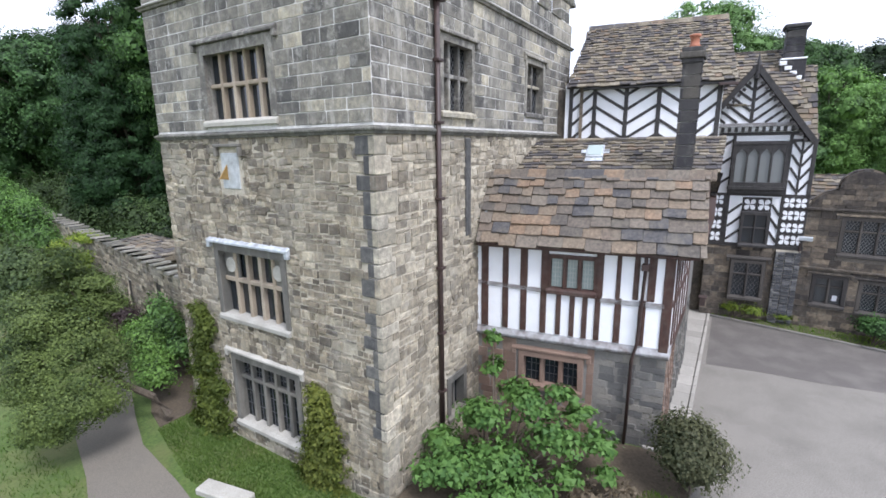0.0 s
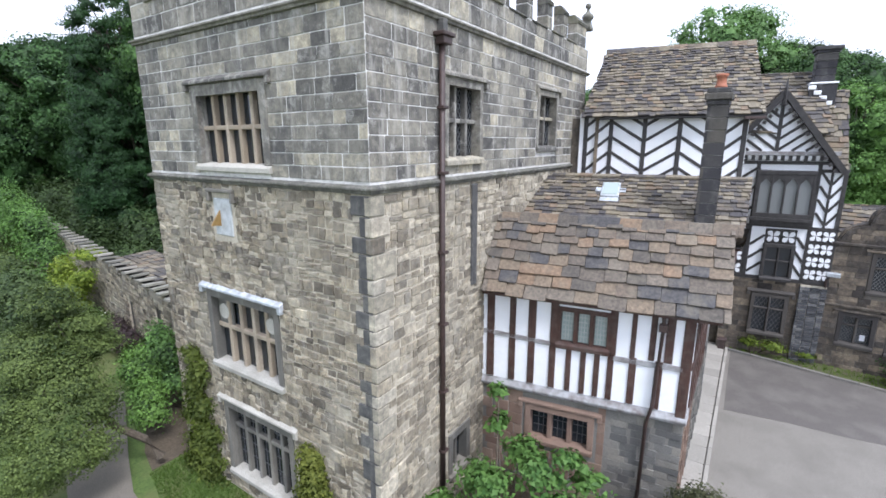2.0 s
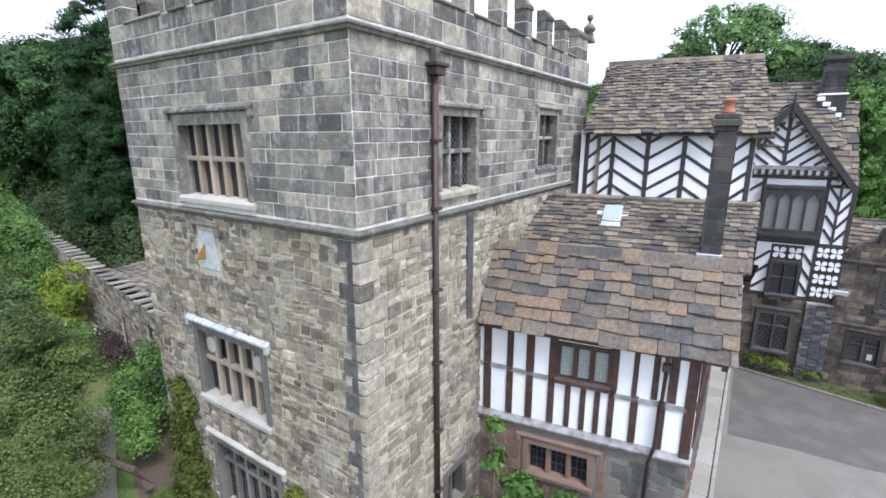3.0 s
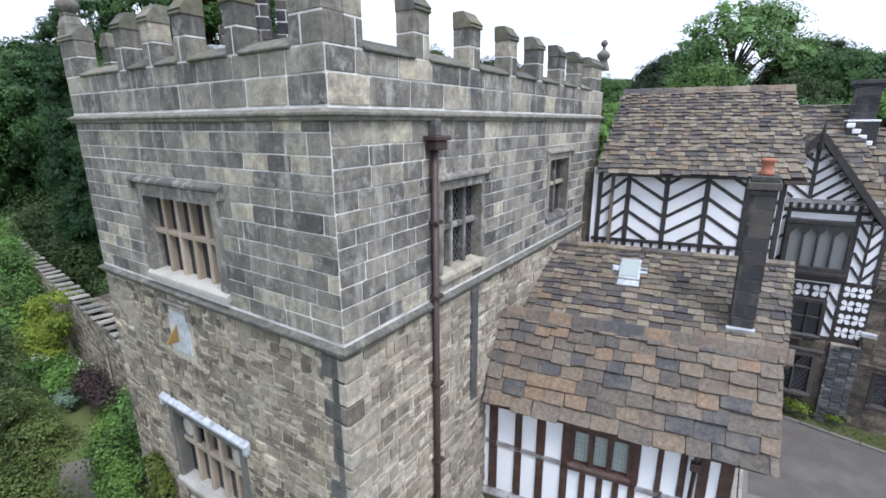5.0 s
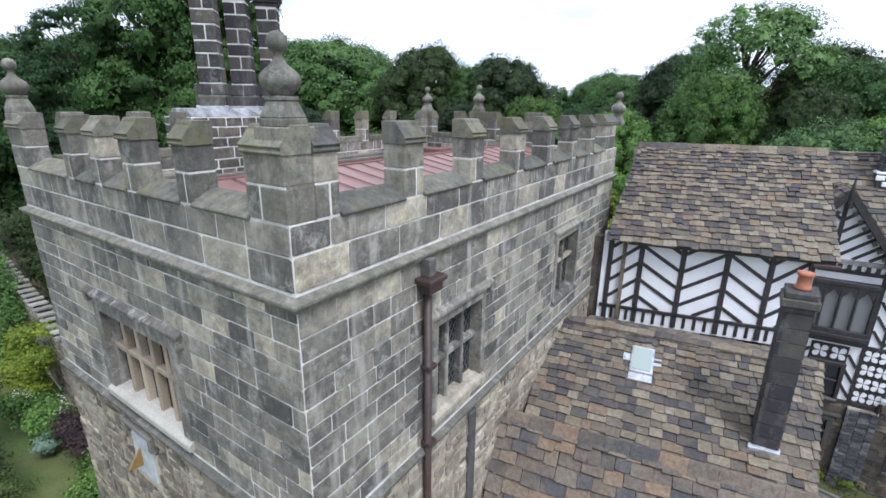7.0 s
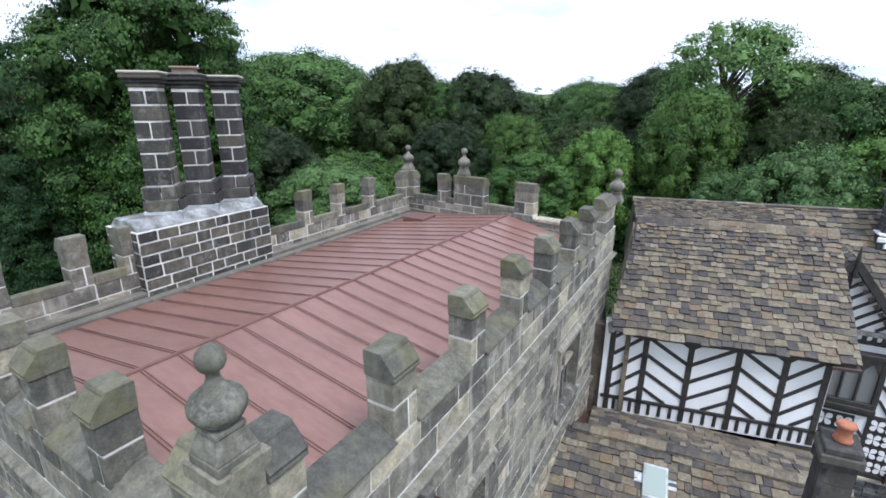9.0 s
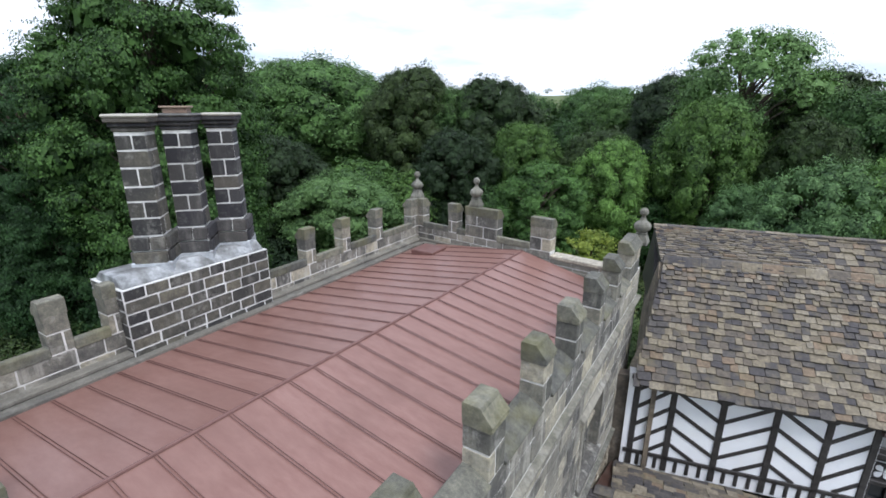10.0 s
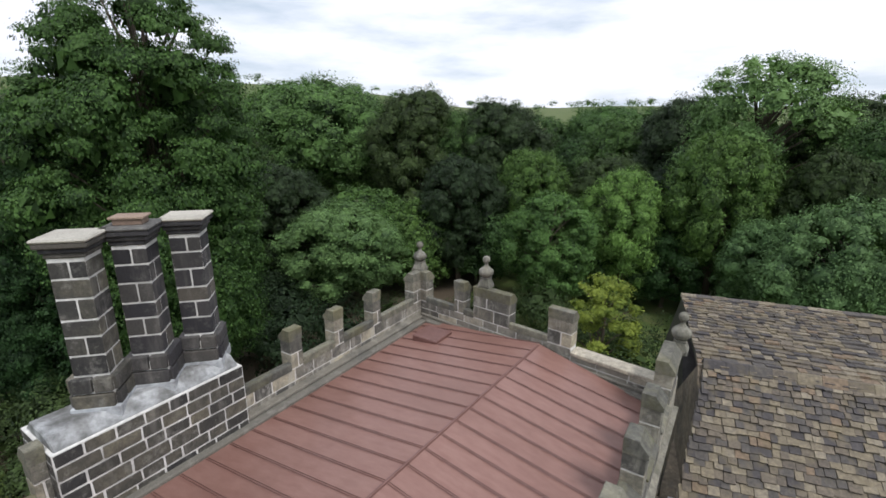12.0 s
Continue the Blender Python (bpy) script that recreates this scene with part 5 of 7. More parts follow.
chim = thing("tall_chimney", hp(4.72, 2.6, 6.7), "tall dark ashlar chimney with a terracotta pot", "chimney")
CU, CV = 4.64, 2.5
shaft = part("shaft", boxes([(CU - 0.2, CU + 0.2, CV - 0.24, CV + 0.24, 6.7, 10.1)], HOUSE), MORTAR, chim)
z, k = 6.9, 0
while z < 9.9:
    h = 0.3
    for a, mfr, hw in ((0, HOUSE @ Matrix.Translation((CU, CV - 0.24, 0)), 0.225), (1, HOUSE @ Matrix.Translation((CU + 0.2, CV, 0)) @ SIDE, 0.26), (2, HOUSE @ Matrix.Translation((CU - 0.2, CV, 0)) @ Matrix.Rotation(radians(-90), 4, "Z"), 0.26), (3, HOUSE @ Matrix.Translation((CU, CV + 0.24, 0)) @ Matrix.Rotation(radians(180), 4, "Z"), 0.225)):
        piece("ashlar_block", ASHLAR_SOOT, shaft, mfr @ Matrix.Translation((0, 0.0, z + h / 2)), (hw * 2, 0.06, h - 0.012), 0.008, rng.randrange(6))
    z += h
    k += 1
part("cap", boxes([(CU - 0.25, CU + 0.25, CV - 0.29, CV + 0.29, 9.9, 10.02), (CU - 0.3, CU + 0.3, CV - 0.34, CV + 0.34, 10.02, 10.18), (CU - 0.26, CU + 0.26, CV - 0.3, CV + 0.3, 10.18, 10.3)], HOUSE, 0.018), ASHLAR_SOOT, chim)
part("flashing", boxes([(CU - 0.28, CU + 0.28, CV - 0.36, CV + 0.3, 6.86, 6.98)], HOUSE, 0.02), LEAD, chim)
bm = bmesh.new()
c = hp(CU, CV, 10.3)
lathe(bm, [(0.13, 0), (0.14, 0.05), (0.11, 0.09), (0.105, 0.25), (0.14, 0.28), (0.14, 0.33), (0.1, 0.34)], c, 14)
smooth(part("pot", bm, TERRACOTTA, chim, "orange terracotta pot"))

# ---- timbered hall behind ----
hall = thing("timbered_hall", ap(3, 8, G_COURT), "black and white timber-framed hall range under stone slates", "house wing")
HL, HR, HV = 0.45, 5.62, 6.75
bm = bmesh.new()
box(bm, HL, HR, HV, HV + 0.3, 7.3, 10.0, HALL)
part("plaster_panel", bm, PLASTER, hall, "white limewashed infill")
part("stone_wall", boxes([(PW - 0.3, 4.96, HV + 0.02, 12.0, -0.3, 5.4), (PW, HR, HV, HV + 0.3, 5.3, 7.3), (HR - 0.3, HR, HV + 0.3, 12.3, 5.3, 10.0), (4.96, HR - 0.3, HV + 0.3, 12.0, 5.3, 5.42)], HALL), BROWN_STONE, hall)
part("bressumer", boxes([(PW, HR + 0.02, HV - 0.08, HV, 5.12, 5.34)], HALL, 0.015), TIMBER_BLACK, hall, "dark beam over the passage")
part("passage_door", boxes([(4.96, 5.02, 8.2, 9.3, 0.1, 2.2)], HALL, 0.01), TIMBER, hall, "dark plank door in the passage")
part("link_wall", boxes([(0.02, 0.6, HV + 0.1, HV + 0.4, -0.3, 9.85)], HALL), BROWN_STONE, hall, "dark stone return against the tower")
posts = [0.66, 1.5, 2.58, 3.66, 4.68, 5.53]
studs(hall, HALL @ Matrix.Translation((0, HV, 0)), [(x, 7.35, x, 9.95, 0.14) for x in posts], TIMBER_BLACK, name="post")
for i, (a, b) in enumerate(zip(posts, posts[1:])):
    up = i % 2 == 0
    a2, b2 = a + 0.05, b - 0.05
    for z in (7.55, 8.06, 8.57, 9.08, 9.59):
        lo, hi = 7.8, 9.93
        z0, z1 = (z, z + 0.62) if up else (z + 0.62, z)
        f0 = max(0.0, ((lo if up else hi) - z0) / (z1 - z0))
        f1 = min(1.0, ((hi if up else lo) - z0) / (z1 - z0))
        studs(hall, HALL @ Matrix.Translation((0, HV, 0)), [(a2 + (b2 - a2) * f0, z0 + (z1 - z0) * f0, a2 + (b2 - a2) * f1, z0 + (z1 - z0) * f1, 0.1)], TIMBER_BLACK, 0.055, 0.02, "brace")
    for k in range(1, 4):
        x = a + (b - a) * k / 4
        studs(hall, HALL @ Matrix.Translation((0, HV, 0)), [(x, 7.36, x, 7.7, 0.085)], TIMBER_BLACK, 0.055, 0.02, "short_stud")
studs(hall, HALL @ Matrix.Translation((0, HV, 0)), [(0.5, 7.75, 5.6, 7.75, 0.11), (0.5, 9.93, 5.66, 9.93, 0.13)], TIMBER_BLACK, name="rail")
HEV, HEZ, HRV, HRZ = 6.45, 9.85, 8.95, 12.35
bm = bmesh.new()
prism(bm, [(HEV, HEZ - 0.06), (HEV, HEZ), (HRV, HRZ - 0.03), (11.8, 9.8), (11.8, 9.7)], 1.1, 5.9, HALL @ SW)
gable_end = bmesh.new()
prism(gable_end, [(HEV + 0.2, -0.3), (HEV + 0.2, HEZ + 0.1), (HRV, HRZ - 0.08), (11.7, 9.7), (11.7, -0.3)], 0.98, 1.09, HALL @ SW)
part("end_wall", gable_end, BROWN_STONE, hall, "dark stone end wall facing the tower")
part("valley_wall", boxes([(0.0, 1.05, 11.2, 15.0, -0.3, 9.2)]), BROWN_STONE, hall, "dark stone wall in the gap beside the tower")
hroof = part("roof", bm, TIMBER_BLACK, hall, "steep stone-slated roof of mottled small slates")
mm, wd, run = slope_frame(ap(0.5, HEV - 0.03, HEZ), ap(5.96, HEV - 0.03, HEZ), ap(0.5, HRV, HRZ))
slates(hroof, mm, wd, run, [0.185 - 0.0026 * k for k in range(40)], (0.17, 0.36), SLATE_SMALL, rng, 9, (0.028, 0.05), lean=(0.18, 0.0))
mm, wd, run = slope_frame(ap(5.96, 11.8, 9.8), ap(1.15, 11.8, 9.8), ap(5.96, HRV, HRZ))
slates(hroof, mm, wd, run, [0.34] * 14, (0.3, 0.6), SLATE_SMALL, rng, 0)
ridge(hroof, 1.08, 5.96, HRV, HRZ + 0.05, 1.08, 0.95, SLATE_SMALL, 0.46, HALL)
part("gutter", boxes([(5.4, 5.98, HEV - 0.1, HEV + 0.02, HEZ - 0.14, HEZ - 0.05)], HALL, 0.01), IRON, hall)

# ---- rear range with its own ridge, seen over the hall ----
rear = thing("rear_range", ap(4, 15, G_COURT), "rear stone range under a dark mottled stone-slated roof", "house wing")
part("stone_wall", boxes([(1.5, 9.3, 12.4, 16.9, -0.3, 9.0)], HALL), BROWN_STONE, rear)
bm = bmesh.new()
prism(bm, [(11.9, 9.3), (11.9, 9.4), (14.8, 11.9), (17.2, 9.2), (17.2, 9.0)], 1.35, 9.5, HALL @ SW)
rroof = part("roof", bm, TIMBER_BLACK, rear)
mm, wd, run = slope_frame(ap(5.9, 11.8, 9.33), ap(9.6, 11.8, 9.33), ap(5.9, 14.8, 11.93))
slates(rroof, mm, wd, run, [0.28 - 0.004 * k for k in range(22)], (0.26, 0.6), SLATE_SMALL, rng, 0)
bm = bmesh.new()
prism(bm, [(9.7, 11.3), (9.7, 11.4), (14.75, 11.88), (14.75, 11.6)], 1.32, 5.9, HALL @ SW)
lroof = part("low_roof", bm, TIMBER_BLACK, rear, "shallow slated slope joining the two roofs")
mm, wd, run = slope_frame(ap(1.3, 9.65, 11.38), ap(5.92, 9.65, 11.38), ap(1.3, 14.8, 11.9))
slates(lroof, mm, wd, run, [0.24 - 0.003 * k for k in range(26)], (0.2, 0.5), SLATE_SMALL, rng, 0)
ridge(rroof, 1.3, 9.6, 14.8, 11.94, 0.2, 1.1, SLATE_SMALL, 0.46, HALL)

# ---- gabled black and white range across the court ----
gab = thing("gabled_range", cp(7.5, 12.5, G_COURT), "gabled black and white range on a brown stone ground floor", "house wing")
GV = 11.5
GM = COURT @ Matrix.Translation((0, GV, 0))
gwall = part("stone_wall", boxes([(5.62, 9.3, 0.0, 0.4, 0.4, 4.05), (9.1, 9.3, 0.4, 4.2, 0.4, 8.6)], GM), MORTAR_GRIME, gab)
GW = (6.8, 7.9, 1.9, 3.38)
lay(gwall, "stone_block", courses(5.62, 9.3, 0.4, 4.02, (0.2, 0.3), (0.28, 0.6), rng, [(GW[0] - 0.14, GW[1] + 0.14, GW[2] - 0.14, GW[3] + 0.14)], 0.012), BROWN_STONE, GM, rng, lambda s: True, (0.008, 0.03))
window(gab, GM @ Matrix.Translation((0, -0.13, 0)), *GW[:2], GW[2], GW[3], 2, [2.88], DARK_FRAME, GLASS, 0.06, 0.08, hood=0.06, cames=(3, 3, True), label="two-light leaded ground floor window", surround=0.12)
pier = part("pier", boxes([(8.32, 9.18, -0.12, 0.0, 0.4, 4.0)], GM), MORTAR_BUFF, gab, "grey coursed stone pier")
for k in range(33):
    x = 8.3 - (0.13 if k % 2 else 0.0)
    while x < 9.18:
        w = 0.24 + 0.05 * ((k * 3 + int(x * 10)) % 3)
        a, b = max(x, 8.3), min(x + w, 9.2)
        if b - a > 0.06:
            piece("pier_stone", PIER_STONE, pier, GM @ Matrix.Translation(((a + b) / 2, -0.08, 0.5 + 0.106 * k)), (b - a - 0.014, 0.15 + 0.03 * ((k + int(x * 7)) % 3), 0.09), 0.012, (k + int(x * 5)) % 6)
        x += w
# upper storeys: white panels with black frames
bm = bmesh.new()
box(bm, 5.62, 9.2, 0.0, 0.3, 4.05, 8.3, GM)
box(bm, 5.62, 8.7, 0.0, 0.3, 8.3, 8.76, GM)
prism(bm, [(4.95, 8.75), (8.65, 8.75), (6.8, 10.95)], -0.12, 0.3, GM)
part("plaster_panel", bm, PLASTER, gab, "white limewashed infill")
fr = [(6.3, 4.08, 6.3, 8.6, 0.13), (8.32, 4.08, 8.32, 8.6, 0.13), (9.15, 4.08, 9.15, 8.3, 0.14), (8.74, 6.1, 8.74, 8.3, 0.08)]
fr += [(5.7, 4.1, 9.25, 4.1, 0.14), (5.7, 6.2, 9.25, 6.2, 0.1), (5.7, 8.62, 8.72, 8.62, 0.12), (8.3, 8.34, 9.25, 8.34, 0.12)]
for z in (6.35, 6.85, 7.35, 7.85):
    fr += [(8.4, z + 0.45, 8.73, z, 0.09), (8.77, z, 9.1, z + 0.45, 0.09)]
for z in (4.3, 4.85, 5.4):
    fr += [(6.36, z, 6.85, z + 0.42, 0.1), (7.95, z + 0.42, 8.26, z, 0.1)]
for z in (6.5, 7.3, 8.0):
    fr += [(5.7, z, 6.25, z + 0.4, 0.1)]
studs(gab, GM, fr, TIMBER_BLACK, 0.08, 0.04)
# chevrons in the gable, each running out from the middle post to the slope
def gable_edge(d0, z0, k=0.75):
    d1 = (11.0 - z0 + k * d0) / (1.28 + k)
    return (d0, z0, d1, z0 + k * (d1 - d0))


vee = [gable_edge(0.05, z0) for z0 in (9.1, 9.5, 9.9, 10.3)] + [gable_edge(d0, 9.06) for d0 in (0.5, 0.95, 1.35)]
studs(gab, GM @ Matrix.Translation((0, -0.12, 0)), [(6.8, 9.02, 6.8, 10.95, 0.13)] + [(6.8 + g * a, b, 6.8 + g * c, d, 0.1) for a, b, c, d in vee for g in (-1, 1)], TIMBER_BLACK, 0.07, 0.03, "brace")
studs(gab, GM @ Matrix.Translation((0, -0.2, 0)), [(5.6, 8.97, 8.85, 8.97, 0.14)], WEATHERED, 0.3, 0.02, "jetty_beam")
studs(gab, GM @ Matrix.Translation((0, -0.14, 0)), [(5.8 + 0.25 * k, 8.7, 5.8 + 0.25 * k, 8.89, 0.12) for k in range(12)], TIMBER_BLACK, 0.2, 0.02, "dentil")
# barge boards with a carved lower edge and a finial post
for sgn in (-1, 1):
    bm = bmesh.new()
    p, q = Vector((6.8, -0.42, 11.15)), Vector((6.8 + sgn * 2.2, -0.42, 8.35))
    beam(bm, p, q, 0.2, 0.09, GM)
    for k in range(1, 13):
        c = p.lerp(q, k / 13)
        beam(bm, (c.x - sgn * 0.06, -0.4, c.z - 0.16), (c.x - sgn * 0.17, -0.4, c.z - 0.22), 0.12, 0.05, GM)
    part("barge_board", bm, TIMBER_BLACK, gab, "dark carved barge board")
bm = bmesh.new()
tube(bm, [(6.8, -0.4, 10.7), (6.8, -0.4, 11.3), (6.8, -0.4, 11.65)], 0.06, 6, GM, [0.07, 0.06, 0.01])
part("finial_post", bm, TIMBER_BLACK, gab)
bm = bmesh.new()
prism(bm, [(4.6, 8.35), (6.8, 11.17), (9.0, 8.35), (8.9, 8.3), (6.8, 11.0), (4.7, 8.3)], -0.36, 2.6, GM)
part("gable_roof", bm, TIMBER_BLACK, gab)
for a, b, t in (((9.02, GV - 0.38, 8.36), (9.02, GV + 2.6, 8.36), (6.8, GV - 0.38, 11.22)), ((4.58, GV + 2.6, 8.36), (4.58, GV - 0.38, 8.36), (6.8, GV + 2.6, 11.22))):
    mm, wd, run = slope_frame(cp(*a), cp(*b), cp(*t))
    slates(gab, mm, wd, run, [0.28] * 16, (0.26, 0.55), SLATE_SMALL, rng, 0)
mroof2 = part("main_roof", boxes([(5.6, 9.15, GV + 0.1, GV + 0.2, 8.2, 8.3)], COURT), TIMBER_BLACK, gab)
mm, wd, run = slope_frame(cp(5.7, GV + 0.1, 8.3), cp(9.2, GV + 0.1, 8.3), cp(5.7, GV + 2.3, 11.3))
slates(mroof2, mm, wd, run, [0.27] * 16, (0.26, 0.55), SLATE_SMALL, rng, 0)
part("roof_end", boxes([(8.8, 9.1, GV + 0.4, GV + 4.0, 8.0, 8.4)], COURT), BROWN_STONE, gab)
# oriel with four arched lights
ori = part("oriel", boxes([(6.2, 8.3, -0.34, 0, 6.42, 6.55)], GM, 0.01), TIMBER_BLACK, gab, "dark timber oriel window with four arched lights")
for nm, bx in (("sill", (6.26, 8.24, -0.3, 0.0, 6.551, 6.72)), ("head", (6.26, 8.24, -0.3, 0.0, 8.2, 8.34)), ("jamb", (6.26, 6.38, -0.28, 0, 6.72, 8.2)), ("jamb", (8.14, 8.24, -0.28, 0, 6.72, 8.2)), ("corbel", (6.26, 8.24, -0.2, 0, 6.25, 6.419))):
    part(nm, boxes([bx], GM, 0.01), TIMBER_BLACK, ori)
for k in range(4):
    x0, x1 = 6.38 + 0.44 * k, 6.38 + 0.44 * (k + 1)
    part("pane", boxes([(x0, x1, -0.2, -0.19, 6.72, 8.2)], GM), GLASS_GREY, ori)
    bm = bmesh.new()
    box(bm, x0 - 0.03, x0 + 0.03, -0.28, -0.2, 6.72, 8.2, GM)
    for sgn in (0, 1):
        xs = x0 if sgn == 0 else x1
        d = 1 if sgn == 0 else -1
        prism(bm, [(xs, 7.7), (xs + d * 0.06, 7.86), (xs + d * 0.22, 8.05), (xs + d * 0.22, 8.2), (xs, 8.2)][::d], -0.27, -0.22, GM)
    part("arch_head", bm, TIMBER_BLACK, ori)
win = window(gab, GM @ Matrix.Translation((0, -0.14, 0)), 6.95, 7.85, 4.2, 5.42, 2, [4.85], TIMBER_BLACK, GLASS, 0.08, 0.06, sill=True, surround=0.1, label="small dark timber casement")


def quatrefoil(x, z, s):
    b = bmesh.new()
    box(b, x - s, x + s, -0.03, 0.02, z - s, z + s, GM)
    q = part("panel", b, TIMBER_BLACK, gab, "black panel with a white quatrefoil")
    b = bmesh.new()
    for k in range(4):
        a = math.pi / 4 + k * math.pi / 2
        ca, sa = math.cos(a), math.sin(a)
        ring = [(0.06, 0.0), (0.3, -0.2), (0.6, -0.38), (0.92, -0.3), (1.08, 0.0), (0.92, 0.3), (0.6, 0.38), (0.3, 0.2)]
        prism(b, [(x + s * (p * ca - q * sa), z + s * (p * sa + q * ca)) for p, q in ring], -0.05, -0.02, GM)
    part("quatrefoil", b, PLASTER, q, "white plaster quatrefoil")


part("black_ground", boxes([(8.33, 9.18, -0.012, 0.02, 4.16, 6.16), (5.7, 6.24, -0.012, 0.02, 4.16, 6.16), (6.86, 7.94, -0.012, 0.02, 5.52, 6.1)], GM), TIMBER_BLACK, gab, "black ground of the quatrefoil panels")


for i in range(2):
    for j in range(4):
        quatrefoil(8.55 + 0.41 * i, 4.42 + 0.5 * j, 0.22)
for i in range(2):
    quatrefoil(7.15 + 0.52 * i, 5.8, 0.25)
for j in range(4):
    quatrefoil(5.95, 4.4 + 0.52 * j, 0.22)
# the range's chimney
bch = thing("ridge_chimney", cp(8.65, GV + 2.7, 11), "dark stone chimney on the roof ridge with pale flashing", "chimney")
BU, BV = 8.25, GV + 2.25
bshaft = part("shaft", boxes([(BU - 0.33, BU + 0.33, BV - 0.3, BV + 0.3, 11.6, 12.7)], COURT, 0.01), MORTAR, bch)
for k in range(4):
    for q in range(4):
        piece("ashlar_block", ASHLAR_SOOT, bshaft, COURT @ Matrix.Translation((BU, BV, 0)) @ Matrix.Rotation(radians(90 * q), 4, "Z") @ Matrix.Translation((0, -0.32, 11.74 + 0.27 * k)), (0.66, 0.06, 0.255), 0.01, (k + q) % 6)
part("base", boxes([(BU - 0.46, BU + 0.46, BV - 0.46, BV + 0.42, 10.3, 11.6)], COURT, 0.02), ASHLAR_SOOT, bch)
part("cap", boxes([(BU - 0.4, BU + 0.4, BV - 0.38, BV + 0.38, 12.7, 12.8), (BU - 0.47, BU + 0.47, BV - 0.45, BV + 0.45, 12.8, 12.94)], COURT, 0.02), ASHLAR_SOOT, bch)
part("flashing", boxes([(BU - 0.48, BU + 0.48, BV - 0.49, BV + 0.44, 11.56, 11.63)] + [(BU - 0.5 + 0.2 * k, BU - 0.24 + 0.2 * k, BV - 0.5, BV - 0.44, 11.36 - 0.2 * k, 11.52 - 0.2 * k) for k in range(5)], COURT, 0.02), PLASTER, bch, "stepped white mortar flashing")

# ---- brown stone wing with a shaped gable ----
wing = thing("stone_wing", (12.5, 18.5, G_COURT), "brown stone wing with a curved shaped gable", "house wing")
WM = WING
wins = [(10.7, 12.3, 4.0, 5.4), (10.05, 11.0, 1.75, 2.9), (11.57, 12.65, 1.65, 2.85), (13.6, 15.2, 3.9, 5.2), (13.6, 15.0, 1.6, 2.85)]
bm = bmesh.new()
wall_with_holes(bm, 9.3, 18.0, 0.2, 5.75, 0, 0.5, wins, WM)
wwall = part("stone_wall", bm, MORTAR_GRIME, wing)
lay(wwall, "stone_block", courses(9.3, 18.0, 0.3, 5.72, (0.2, 0.3), (0.28, 0.65), rng, padded(wins, 0.14, 0.14), 0.012), BROWN_STONE, WM, rng, lambda s: s[0] < 12.8, (0.008, 0.03))
bm = bmesh.new()
out = [(9.45, 5.7)]
out += [(10.3 - 0.75 * math.cos(a), 5.75 + 0.75 * math.sin(a)) for a in [k * math.pi / 16 for k in range(1, 8)]]
out += [(10.35, 6.55)] + [(11.15 - 0.78 * math.cos(a), 6.6 + 0.75 * math.sin(a)) for a in [k * math.pi / 16 for k in range(0, 17)]]
out += [(11.95, 6.55)] + [(12.0 + 0.75 * math.cos(a), 5.75 + 0.75 * math.sin(a)) for a in [k * math.pi / 16 for k in range(7, 0, -1)]] + [(12.85, 5.7)]
prism(bm, out[::-1], 0.02, 0.4, WM)
sg = part("shaped_gable", bm, BROWN_STONE, wing, "curved stone gable parapet")


def in_gable(x, z):
    if z < 6.5:
        return abs(x - 11.15) < 0.8 + math.sqrt(max(0, 0.75 ** 2 - (z - 5.75) ** 2)) * 1.0
    return (x - 11.15) ** 2 / 0.6 + (z - 6.6) ** 2 / 0.55 < 1


lay(sg, "stone_block", [q for q in courses(9.5, 12.8, 5.75, 7.4, (0.18, 0.24), (0.25, 0.5), rng, [], 0.012) if all(in_gable(x, z) for x in q[:2] for z in q[2:])], BROWN_STONE, WM @ Matrix.Translation((0, 0.02, 0)), rng, lambda s: True, (0.008, 0.025))
for (x0, z0), (x1, z1) in zip(out, out[1:]):
    bm = bmesh.new()
    beam(bm, (x0, 0.16, z0 + 0.03), (x1, 0.16, z1 + 0.03), 0.09, 0.52, WM)
    part("coping_stone", bm, BROWN_STONE, sg)
for z in (3.22, 5.72):
    part("string_course", boxes([(9.32, 18.0, -0.09, 0.05, z, z + 0.11)], WM, 0.02), BROWN_STONE, wing)
for x0, x1, z0, z1 in wins:
    window(wing, WM, x0, x1, z0, z1, 3 if x1 - x0 > 1.3 else 2, [z0 + (z1 - z0) * 0.66], DARK_FRAME, GLASS, 0.14, 0.08, hood=0.07, hood_mat=BROWN_STONE, cames=(4, 3, True), came_mat=CAME_MID, label="leaded mullioned window", surround=0.12)
part("notice", boxes([(10.7, 10.86, 0.14, 0.15, 1.9, 2.14)], WM), PLASTER, wing, "small white notice in the window")
bm = bmesh.new()
prism(bm, [(0.42, 5.2), (0.42, 5.4), (2.9, 7.0), (6, 5.2)], 9.35, 18.2, WM @ SW)
wr = part("roof", bm, TIMBER_BLACK, wing)
mm, wd, run = slope_frame(WM @ Vector((9.35, 0.42, 5.42)), WM @ Vector((18.2, 0.42, 5.42)), WM @ Vector((9.35, 2.9, 7.02)))
slates(wr, mm, wd, run, [0.26] * 14, (0.26, 0.6), SLATE_SMALL, rng, 0)
# upright near-black slab added as the darkness behind the wing's windows
part("inner_floor", boxes([(9.4, 17.9, 0.9, 1.0, 0.5, 5.5)], WM), UNLIT_INSIDE, wing)
fl = thing("floodlight", WM @ Vector((9.5, -0.2, 4.5)), "grey floodlight on a bracket on the stone wing", "floodlight")
part("housing", boxes([(9.3, 9.75, -0.4, -0.2, 4.45, 4.62)], WM, 0.02), LEAD, fl)
part("bracket", boxes([(9.48, 9.55, -0.22, 0.02, 4.5, 4.56)], WM, 0.005), IRON, fl)
